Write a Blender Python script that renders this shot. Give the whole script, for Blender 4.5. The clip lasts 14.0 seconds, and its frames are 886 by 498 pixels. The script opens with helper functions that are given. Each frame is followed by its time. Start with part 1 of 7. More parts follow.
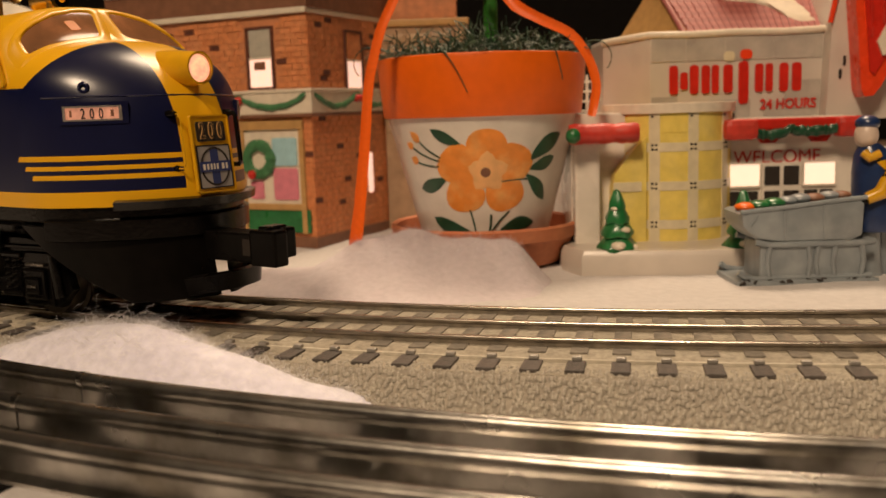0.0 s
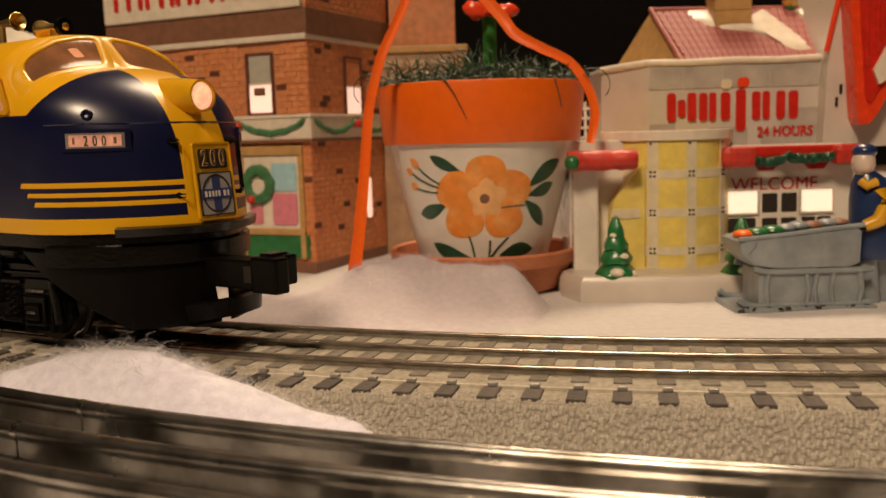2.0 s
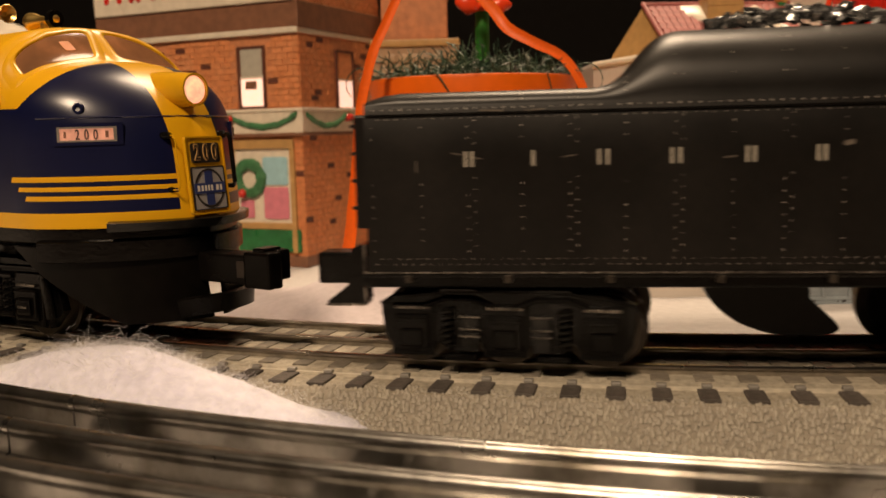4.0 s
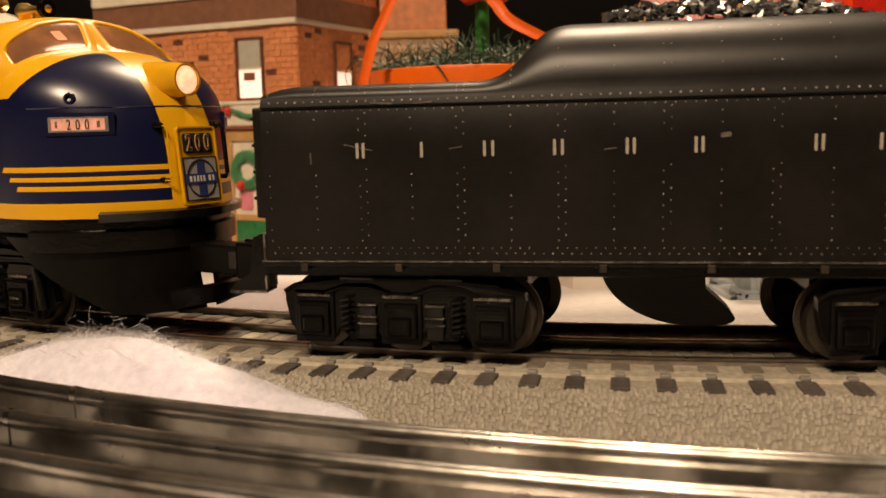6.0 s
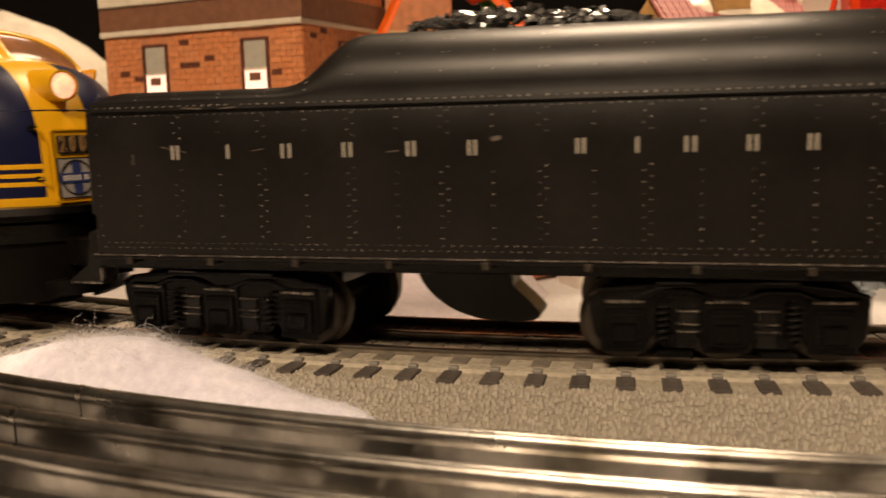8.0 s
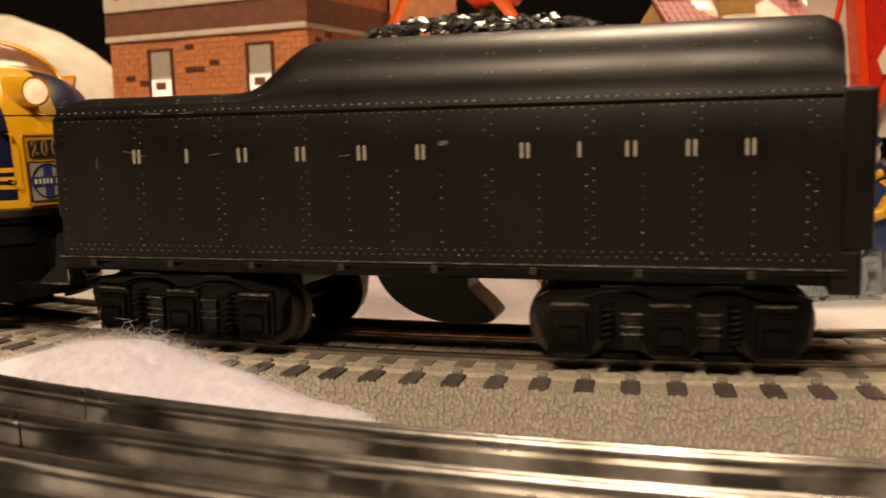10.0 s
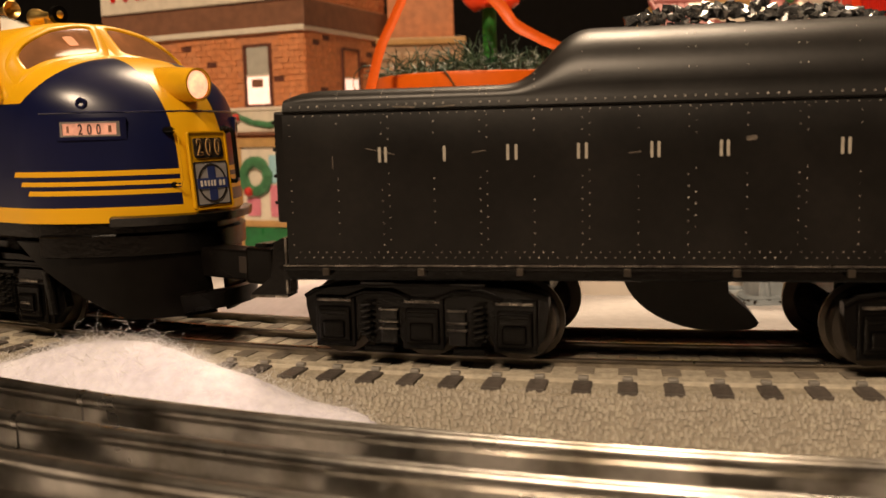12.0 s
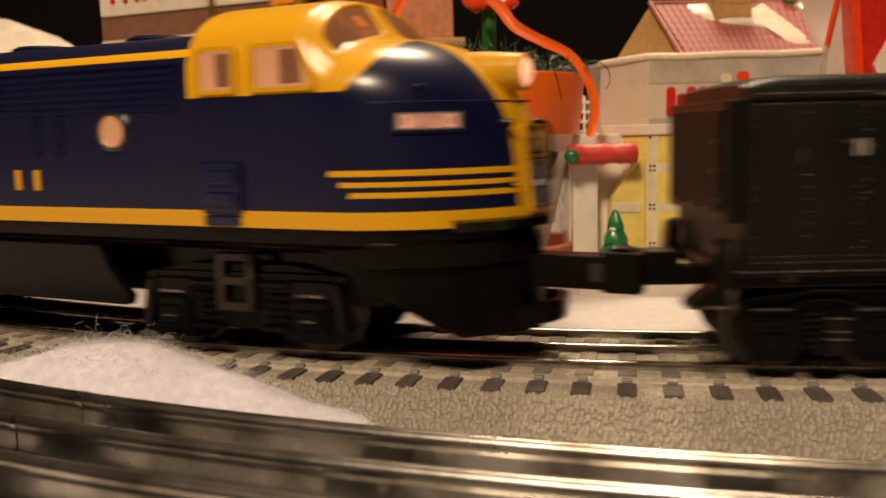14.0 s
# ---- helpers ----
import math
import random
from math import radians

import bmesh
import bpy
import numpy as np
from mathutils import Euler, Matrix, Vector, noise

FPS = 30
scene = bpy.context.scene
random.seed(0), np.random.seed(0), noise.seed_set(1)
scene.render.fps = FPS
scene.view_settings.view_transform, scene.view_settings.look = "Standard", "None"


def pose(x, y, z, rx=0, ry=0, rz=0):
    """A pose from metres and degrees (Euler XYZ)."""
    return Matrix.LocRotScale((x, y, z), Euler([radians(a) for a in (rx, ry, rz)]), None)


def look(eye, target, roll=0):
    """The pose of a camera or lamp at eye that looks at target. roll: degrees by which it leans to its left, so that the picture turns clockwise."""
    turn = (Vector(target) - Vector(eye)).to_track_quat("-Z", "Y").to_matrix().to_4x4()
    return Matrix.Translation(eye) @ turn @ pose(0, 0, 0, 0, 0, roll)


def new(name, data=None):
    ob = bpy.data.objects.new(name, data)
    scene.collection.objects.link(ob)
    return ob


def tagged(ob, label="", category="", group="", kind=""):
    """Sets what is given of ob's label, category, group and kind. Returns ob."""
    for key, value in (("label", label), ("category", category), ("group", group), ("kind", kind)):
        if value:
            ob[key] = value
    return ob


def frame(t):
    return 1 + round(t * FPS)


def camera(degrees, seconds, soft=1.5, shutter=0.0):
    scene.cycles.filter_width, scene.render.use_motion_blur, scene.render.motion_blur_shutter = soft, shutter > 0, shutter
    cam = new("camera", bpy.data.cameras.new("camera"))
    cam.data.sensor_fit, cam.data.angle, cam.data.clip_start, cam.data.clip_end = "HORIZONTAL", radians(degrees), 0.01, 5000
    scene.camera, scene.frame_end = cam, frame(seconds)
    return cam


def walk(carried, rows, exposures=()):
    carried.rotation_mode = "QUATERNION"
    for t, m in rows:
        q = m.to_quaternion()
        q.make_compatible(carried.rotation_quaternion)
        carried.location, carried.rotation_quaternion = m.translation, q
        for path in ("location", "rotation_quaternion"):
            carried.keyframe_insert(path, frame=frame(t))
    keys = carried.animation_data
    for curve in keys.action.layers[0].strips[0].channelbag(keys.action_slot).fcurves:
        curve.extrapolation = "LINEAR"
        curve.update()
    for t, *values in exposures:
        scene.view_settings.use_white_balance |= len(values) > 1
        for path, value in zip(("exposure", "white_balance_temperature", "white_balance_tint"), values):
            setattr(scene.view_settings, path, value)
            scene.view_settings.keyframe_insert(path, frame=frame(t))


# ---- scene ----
cam = camera(51.54, 14.0, soft=1.5, shutter=0.5)
cam.data.dof.use_dof = True
cam.data.dof.focus_distance = 0.245
cam.data.dof.aperture_fstop = 24.0


def aim(x, y, z, pan, tilt, roll):
    """A camera pose from a place, a pan to the right, a tilt down and a roll in degrees."""
    a, b = radians(pan), radians(tilt)
    return look((x, y, z), (x + math.sin(a) * math.cos(b), y + math.cos(a) * math.cos(b), z - math.sin(b)), roll)


PATH = [
    (0.0, 0.0036, -0.0009, 0.0690, -0.703, 8.531, -1.847),
    (0.5, 0.0032, -0.0006, 0.0694, -0.839, 8.208, -1.887),
    (1.0, 0.0032, -0.0016, 0.0710, -0.626, 7.405, -1.729),
    (1.5, 0.0029, -0.0012, 0.0705, -0.618, 7.141, -1.689),
    (2.0, 0.0025, -0.0013, 0.0702, -0.424, 7.090, -1.639),
    (2.5, 0.0025, -0.0014, 0.0703, -0.321, 7.156, -1.523),
    (3.0, 0.0024, -0.0019, 0.0712, -0.152, 7.384, -1.540),
    (3.2, 0.0022, -0.0012, 0.0708, -0.055, 7.396, -1.497),
    (5.5, 0.0006, -0.0007, 0.0702, 0.381, 7.825, -1.450),
    (6.0, 0.0001, 0.0002, 0.0698, 0.419, 7.919, -1.414),
    (6.5, 0.0002, 0.0003, 0.0698, 0.300, 8.017, -1.429),
    (7.0, 0.0003, 0.0006, 0.0696, 0.222, 8.046, -1.434),
    (7.5, 0.0000, 0.0006, 0.0695, 0.199, 8.008, -1.448),
    (8.0, 0.0002, 0.0004, 0.0695, 0.064, 7.889, -1.443),
    (10.5, 0.0002, 0.0003, 0.0692, -0.215, 7.565, -1.428),
    (11.0, 0.0000, 0.0002, 0.0692, -0.118, 7.562, -1.420),
    (11.5, -0.0000, 0.0001, 0.0688, -0.051, 7.444, -1.415),
    (12.0, 0.0002, 0.0001, 0.0690, -0.048, 7.421, -1.445),
    (12.5, 0.0000, -0.0000, 0.0689, -0.000, 7.335, -1.450),
    (13.0, 0.0001, 0.0003, 0.0689, 0.008, 7.339, -1.482),
    (13.5, 0.0003, 0.0001, 0.0691, -0.033, 7.359, -1.447),
    (14.0, 0.0003, 0.0001, 0.0691, -0.033, 7.359, -1.447),
]

# ---------------------------------------------------------------- world and lamps
world = bpy.data.worlds.new("evening_room")
scene.world = world
world.use_nodes = True
world.node_tree.nodes["Background"].inputs["Color"].default_value = (1.0, 0.72, 0.45, 1)
world.node_tree.nodes["Background"].inputs["Strength"].default_value = 0.01


def area_lamp(name, place, target, size, watts, colour):
    data = bpy.data.lights.new(name, "AREA")
    data.shape, data.size, data.energy, data.color = "DISK", size, watts, colour
    ob = new(name, data)
    ob.matrix_world = look(place, target)
    return ob


WARM = (1.0, 0.735, 0.49)
area_lamp("ceiling_lamp_light", (-0.40, -0.85, 1.35), (0.0, 0.25, 0.0), 0.34, 27.5, WARM)
area_lamp("hanging_lamp_light", (0.16, 0.92, 1.35), (0.05, 0.3, 0.0), 0.42, 18.5, WARM)

walk(cam, [(t, aim(*row)) for t, *row in PATH], exposures=[(0.0, -0.12), (3.2, -0.1), (5.3, 0.34), (13.3, 0.34), (14.0, 0.16)])

# ---------------------------------------------------------------- materials


def material(name, colour, rough=0.5, metal=0.0, vary=0.12, grain=250.0, bump=0.0, bump_scale=900.0, coat=0.0,
             second=None, second_scale=40.0, second_amount=0.5, emit=None, emit_strength=0.0, per_object=0.0, spec=0.5):
    """A procedural surface: base colour with grain at two scales, stains of a second colour and fine relief."""
    m = bpy.data.materials.new(name)
    m.use_nodes = True
    nt = m.node_tree
    n, l = nt.nodes, nt.links
    p = n["Principled BSDF"]
    p.inputs["Roughness"].default_value = rough
    p.inputs["Metallic"].default_value = metal
    p.inputs["Coat Weight"].default_value = coat
    p.inputs["Coat Roughness"].default_value = 0.25
    p.inputs["Specular IOR Level"].default_value = spec
    tc = n.new("ShaderNodeTexCoord")
    fine = n.new("ShaderNodeTexNoise")
    fine.inputs["Scale"].default_value = grain
    fine.inputs["Detail"].default_value = 4
    l.new(tc.outputs["Object"], fine.inputs["Vector"])
    ramp = n.new("ShaderNodeMapRange")
    ramp.inputs["From Min"].default_value, ramp.inputs["From Max"].default_value = 0.3, 0.7
    ramp.inputs["To Min"].default_value, ramp.inputs["To Max"].default_value = 1 - vary, 1 + vary
    l.new(fine.outputs["Fac"], ramp.inputs["Value"])
    base = n.new("ShaderNodeMix")
    base.data_type = "RGBA"
    base.blend_type = "MIX"
    base.inputs[6].default_value = (*colour, 1)
    base.inputs[7].default_value = (*(second or colour), 1)
    big = n.new("ShaderNodeTexNoise")
    big.inputs["Scale"].default_value = second_scale
    big.inputs["Detail"].default_value = 5
    l.new(tc.outputs["Object"], big.inputs["Vector"])
    cut = n.new("ShaderNodeMapRange")
    cut.inputs["From Min"].default_value, cut.inputs["From Max"].default_value = 0.45, 0.7
    cut.inputs["To Min"].default_value, cut.inputs["To Max"].default_value = 0.0, second_amount if second else 0.0
    l.new(big.outputs["Fac"], cut.inputs["Value"])
    l.new(cut.outputs["Result"], base.inputs[0])
    mul = n.new("ShaderNodeMix")
    mul.data_type = "RGBA"
    mul.blend_type = "MULTIPLY"
    mul.inputs[0].default_value = 1.0
    l.new(base.outputs[2], mul.inputs[6])
    grey = n.new("ShaderNodeCombineColor")
    if per_object:
        info = n.new("ShaderNodeObjectInfo")
        span = n.new("ShaderNodeMapRange")
        span.inputs["To Min"].default_value, span.inputs["To Max"].default_value = 1 - per_object, 1 + per_object
        l.new(info.outputs["Random"], span.inputs["Value"])
        both = n.new("ShaderNodeMath")
        both.operation = "MULTIPLY"
        l.new(span.outputs["Result"], both.inputs[0])
        l.new(ramp.outputs["Result"], both.inputs[1])
        source = both.outputs["Value"]
    else:
        source = ramp.outputs["Result"]
    for k in range(3):
        l.new(source, grey.inputs[k])
    l.new(grey.outputs["Color"], mul.inputs[7])
    l.new(mul.outputs[2], p.inputs["Base Color"])
    rr = n.new("ShaderNodeMapRange")
    rr.inputs["To Min"].default_value, rr.inputs["To Max"].default_value = max(0.02, rough - 0.1), min(1, rough + 0.1)
    l.new(big.outputs["Fac"], rr.inputs["Value"])
    l.new(rr.outputs["Result"], p.inputs["Roughness"])
    if bump:
        bn = n.new("ShaderNodeTexNoise")
        bn.inputs["Scale"].default_value = bump_scale
        bn.inputs["Detail"].default_value = 3
        l.new(tc.outputs["Object"], bn.inputs["Vector"])
        b = n.new("ShaderNodeBump")
        b.inputs["Strength"].default_value = bump
        b.inputs["Distance"].default_value = 0.0006
        l.new(bn.outputs["Fac"], b.inputs["Height"])
        l.new(b.outputs["Normal"], p.inputs["Normal"])
    if emit:
        p.inputs["Emission Color"].default_value = (*emit, 1)
        p.inputs["Emission Strength"].default_value = emit_strength
    return m


# colours
M = {}
# cotton of the drift: its shade is put into a darker base colour
M["snow"] = material("shaded_drift_cotton", (0.565, 0.51, 0.54), 0.95, vary=0.06, grain=400, bump=0.3, bump_scale=500, spec=0.1)
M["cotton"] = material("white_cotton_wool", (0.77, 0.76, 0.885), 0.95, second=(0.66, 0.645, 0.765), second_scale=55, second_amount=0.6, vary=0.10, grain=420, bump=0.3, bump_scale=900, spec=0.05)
M["cloth"] = material("snow_cloth", (0.57, 0.548, 0.54), 0.95, vary=0.06, grain=300, bump=0.5, bump_scale=700, spec=0.1)
M["ballast"] = material("moulded_ballast", (0.33, 0.30, 0.25), 0.5, vary=0.14, grain=600, bump=0.35, bump_scale=1500, second=(0.41, 0.375, 0.30), second_scale=160)


def thin_fibre(name, colour):
    """Cotton fibre: half of the light goes through it."""
    m = material(name, colour, 0.8, spec=0.1)
    n, l = m.node_tree.nodes, m.node_tree.links
    through_light = n.new("ShaderNodeBsdfTranslucent")
    through_light.inputs["Color"].default_value = (*[min(0.95, 1.12 * c) for c in colour], 1)
    mix = n.new("ShaderNodeMixShader")
    mix.inputs[0].default_value = 0.5
    l.new(n["Principled BSDF"].outputs[0], mix.inputs[1])
    l.new(through_light.outputs[0], mix.inputs[2])
    l.new(mix.outputs[0], n["Material Output"].inputs["Surface"])
    return m


for soft, deep in (("snow", 0.004), ("cotton", 0.005)):
    q = M[soft].node_tree.nodes["Principled BSDF"]
    q.inputs["Subsurface Weight"].default_value = 0.8
    q.inputs["Subsurface Radius"].default_value = (1.0, 1.0, 1.0)
    q.inputs["Subsurface Scale"].default_value = deep
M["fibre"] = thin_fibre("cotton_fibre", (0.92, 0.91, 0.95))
# same fibre, darkened to go with the drift's painted shade
M["shaded_drift_fibre"] = thin_fibre("shaded_drift_fibre", (0.66, 0.62, 0.68))
M["bed"] = material("roadbed_plastic", (0.35, 0.315, 0.25), 0.75, vary=0.25, grain=700, bump=0.6, bump_scale=1800, second=(0.28, 0.24, 0.18), second_scale=60, second_amount=0.5)
M["bead"] = material("pale_bead_plastic", (0.52, 0.475, 0.39), 0.6, vary=0.2, grain=400, second=(0.36, 0.32, 0.25), second_scale=90)
M["tie"] = material("dark_tie_plastic", (0.082, 0.070, 0.062), 0.6, vary=0.3, grain=700, bump=0.4, bump_scale=1200, per_object=0.2)
M["tie_worn"] = material("dusty_tie_plastic", (0.155, 0.135, 0.108), 0.7, vary=0.3, grain=500, second=(0.22, 0.19, 0.15), second_scale=120, per_object=0.2)
# ballast plastic darkened: paints the shade in the gaps between grains
M["shoulder"] = material("gap_shade_plastic", (0.27, 0.24, 0.195), 0.8, vary=0.2, grain=500)
M["rail"] = material("steel_rail", (0.36, 0.33, 0.29), 0.3, 1.0, vary=0.2, grain=120, bump=0.15, bump_scale=300, second=(0.20, 0.165, 0.13), second_scale=90, second_amount=0.7)
M["rail_web"] = material("dull_rail_web", (0.27, 0.235, 0.185), 0.5, 0.5, vary=0.3, grain=300, second=(0.09, 0.072, 0.055), second_scale=60)
# the dark second tone paints blurred reflections of dark surroundings onto the steel
M["tin"] = material("tubular_rail_steel", (0.42, 0.405, 0.38), 0.30, 1.0, vary=0.35, grain=90, bump=0.4, bump_scale=80, second=(0.15, 0.135, 0.11), second_scale=70, second_amount=0.9)
M["clip"] = material("grey_rail_clip", (0.38, 0.36, 0.33), 0.45, 0.6)
M["blue"] = material("navy_blue_gloss", (0.0055, 0.0080, 0.044), 0.22, vary=0.08, coat=0.4)
M["yellow"] = material("warm_yellow_gloss", (0.64, 0.335, 0.006), 0.3, vary=0.05, coat=0.3)
M["black"] = material("black_plastic", (0.0034, 0.0030, 0.0028), 0.22, vary=0.3, grain=300, second=(0.006, 0.0052, 0.0045), second_scale=90, bump=0.12, spec=0.2)
M["black_shine"] = material("glossy_black_casting", (0.006, 0.0055, 0.005), 0.2, vary=0.3, grain=300, bump=0.15, spec=0.4)
M["apron"] = material("dull_black_apron", (0.0030, 0.0024, 0.0020), 0.30, vary=0.3, grain=300, second=(0.0055, 0.0044, 0.0036), second_scale=70, bump=0.05, spec=0.12)
M["soot"] = material("tender_black_paint", (0.0046, 0.0038, 0.0033), 0.39, vary=0.3, grain=500, second=(0.0095, 0.0075, 0.006), second_scale=60, bump=0.04, bump_scale=1100, spec=0.34)
# real wear on board edges; painted highlights on the truck lips and plates
M["glint_and_wear"] = material("glint_and_wear_metal", (0.24, 0.215, 0.19), 0.28, 0.8, vary=0.6, grain=500, second=(0.012, 0.010, 0.009), second_scale=230, second_amount=0.9)
M["steel"] = material("wheel_steel", (0.10, 0.085, 0.07), 0.42, 0.9, second=(0.03, 0.025, 0.02), second_scale=120)
M["brass"] = material("brass", (0.78, 0.54, 0.18), 0.36, 1.0)
M["chrome"] = material("silvery_trim", (0.7, 0.68, 0.64), 0.2, 1.0)
M["white_paint"] = material("cream_letter_paint", (0.36, 0.33, 0.275), 0.5, vary=0.15, grain=800)
M["coal"] = material("glossy_coal", (0.20, 0.20, 0.20), 0.2, 0.75, vary=0.5, grain=500)
M["terracotta"] = material("terracotta", (0.50, 0.16, 0.07), 0.7, vary=0.1, grain=300, bump=0.15, bump_scale=800, second=(0.56, 0.25, 0.13), second_scale=50)
M["orange"] = material("orange_paint", (0.78, 0.13, 0.004), 0.4, vary=0.05, grain=200, bump=0.05)
M["ribbon"] = material("orange_satin_ribbon", (0.85, 0.13, 0.008), 0.35, vary=0.06, grain=900)
M["white_glaze"] = material("white_glazed_ceramic", (0.72, 0.67, 0.60), 0.25, vary=0.06, grain=120, bump=0.08, bump_scale=120, coat=0.3)
M["glow_white"] = material("translucent_white_ceramic", (0.72, 0.66, 0.58), 0.28, vary=0.06, grain=120, bump=0.08, bump_scale=120, coat=0.3)
M["petal"] = material("orange_brushed_paint", (0.80, 0.27, 0.035), 0.4, vary=0.12, grain=180, second=(0.82, 0.42, 0.13), second_scale=130, second_amount=0.8)
M["petal_light"] = material("pale_orange_paint", (0.82, 0.45, 0.18), 0.4, vary=0.12, grain=180)
M["leaf_green"] = material("dark_green_glaze", (0.01, 0.06, 0.028), 0.35, vary=0.25, grain=200, coat=0.3)
M["green"] = material("green_glaze", (0.012, 0.13, 0.035), 0.3, vary=0.25, grain=250, second=(0.03, 0.20, 0.07), second_scale=150, coat=0.3)
M["sage"] = material("pale_green_glaze", (0.045, 0.16, 0.065), 0.45, vary=0.3, grain=260, second=(0.10, 0.24, 0.12), second_scale=120, coat=0.1)
M["stem"] = material("green_stem", (0.03, 0.20, 0.02), 0.5)
M["grass"] = material("dark_easter_grass", (0.022, 0.055, 0.035), 0.45, vary=0.4, grain=90, second=(0.09, 0.11, 0.03), second_scale=60)
M["brick"] = material("painted_brick", (0.65, 0.24, 0.09), 0.55, vary=0.18, grain=300, bump=0.3, bump_scale=700, second=(0.70, 0.32, 0.15), second_scale=70, per_object=0.12)
M["brick_dark"] = material("dark_brick", (0.11, 0.035, 0.02), 0.55, vary=0.2, grain=300)
M["brick_wall"] = material("painted_brick_wall", (0.52, 0.20, 0.085), 0.6, vary=0.2, grain=250, bump=0.35, bump_scale=500, second=(0.50, 0.22, 0.11), second_scale=40)
M["cream"] = material("cream_glaze", (0.70, 0.62, 0.50), 0.4, vary=0.08, coat=0.2)
M["brown_trim"] = material("brown_trim_paint", (0.20, 0.09, 0.05), 0.5, vary=0.15)
M["red"] = material("red_glaze", (0.52, 0.02, 0.01), 0.3, vary=0.12, coat=0.3)
M["red_matt"] = material("worn_red_glaze", (0.50, 0.030, 0.018), 0.45, vary=0.25, grain=160, bump=0.5, bump_scale=260, coat=0.1, second=(0.58, 0.075, 0.045), second_scale=90)
M["tomato"] = material("orange_red_glaze", (0.75, 0.055, 0.012), 0.28, vary=0.1, coat=0.3)
M["roof_pink"] = material("dusty_red_tile", (0.33, 0.095, 0.085), 0.55, vary=0.2, grain=300, coat=0.0, second=(0.42, 0.17, 0.15), second_scale=60)
M["grey_block"] = material("pale_grey_block_glaze", (0.56, 0.50, 0.44), 0.35, vary=0.08, grain=90, second=(0.42, 0.37, 0.32), second_scale=45, coat=0.25, bump=0.06, bump_scale=200)
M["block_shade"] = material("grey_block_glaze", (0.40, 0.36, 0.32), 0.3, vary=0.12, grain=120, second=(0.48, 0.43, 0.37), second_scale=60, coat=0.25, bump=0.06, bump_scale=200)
M["yellow_glaze"] = material("pale_yellow_glaze", (0.74, 0.58, 0.13), 0.35, vary=0.10, grain=180, second=(0.76, 0.63, 0.24), second_scale=80, coat=0.25)
M["ivory"] = material("ivory_glaze", (0.66, 0.58, 0.40), 0.35, vary=0.08, coat=0.25)
M["tan"] = material("tan_glaze", (0.46, 0.27, 0.10), 0.45, vary=0.12)
M["slate_grey"] = material("grey_blue_glaze", (0.22, 0.25, 0.27), 0.38, vary=0.15, grain=140, second=(0.30, 0.32, 0.33), second_scale=70, coat=0.25)
M["navy"] = material("navy_glaze", (0.012, 0.03, 0.10), 0.3, vary=0.15, coat=0.3)
M["skin"] = material("pale_ceramic", (0.62, 0.50, 0.42), 0.35)
M["pink"] = material("pink_paint", (0.62, 0.20, 0.26), 0.5, vary=0.1)
M["sky_blue"] = material("pale_blue_paint", (0.33, 0.55, 0.62), 0.5, vary=0.1)
M["dark"] = material("dark_opening", (0.02, 0.014, 0.01), 0.6)
M["window_glow"] = material("lit_window_pane", (0.8, 0.6, 0.5), 0.5, emit=(1.0, 0.60, 0.45), emit_strength=1.0)
M["window_dim"] = material("dim_window_pane", (0.40, 0.375, 0.31), 0.4, vary=0.1, emit=(1.0, 0.7, 0.5), emit_strength=0.02)
M["headlight"] = material("lit_headlight_lens", (0.7, 0.36, 0.2), 0.2, vary=0.5, grain=600, emit=(1.0, 0.48, 0.27), emit_strength=0.95)
M["board_glow"] = material("lit_number_board", (0.36, 0.20, 0.15), 0.3, vary=0.6, grain=300, emit=(1.0, 0.38, 0.22), emit_strength=0.38)
M["cab_glow"] = material("lit_cab_interior", (0.07, 0.026, 0.009), 0.14, vary=0.8, grain=110, second=(0.20, 0.075, 0.032), second_scale=55, second_amount=0.95, emit=(1.0, 0.36, 0.12), emit_strength=0.15, spec=0.12)
M["side_glow"] = material("lit_side_window", (0.16, 0.08, 0.04), 0.25, vary=0.3, grain=60, emit=(1.0, 0.40, 0.16), emit_strength=0.42)
M["lamp"] = material("small_lamp_glass", (0.30, 0.09, 0.02), 0.4, emit=(1.0, 0.25, 0.04), emit_strength=0.34)
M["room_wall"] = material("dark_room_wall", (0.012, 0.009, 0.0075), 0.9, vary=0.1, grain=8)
M["table"] = material("wooden_table", (0.16, 0.10, 0.06), 0.5, vary=0.2, grain=30)


# ---------------------------------------------------------------- mesh helpers


def in_part(parent, m):
    """A pose given in the thing's space, for a sub-part under a part that has a pose of its own."""
    if parent is not None and parent.parent is not None:
        return parent.matrix_basis.inverted() @ m
    return m


def part(name, bm, mat, parent=None, label="", smooth=False, m=None):
    """One mesh object from a bmesh, under a thing or a part. mat: one material or a list of them."""
    me = bpy.data.meshes.new(name)
    bmesh.ops.recalc_face_normals(bm, faces=bm.faces)
    bm.to_mesh(me)
    bm.free()
    for one in (mat if isinstance(mat, (list, tuple)) else [mat]):
        me.materials.append(one)
    if smooth:
        for f in me.polygons:
            f.use_smooth = True
        me.set_sharp_from_angle(angle=radians(40))
    ob = new(name, me)
    if parent:
        ob.parent = parent
    if m is not None:
        ob.matrix_basis = in_part(parent, m)
    if label:
        ob["label"] = label
    return ob


def thing(name, m=None, label="", category="", group="", kind=""):
    ob = new(name)
    ob.empty_display_size = 0.01
    if m is not None:
        ob.matrix_basis = m
    return tagged(ob, label, category, group, kind)


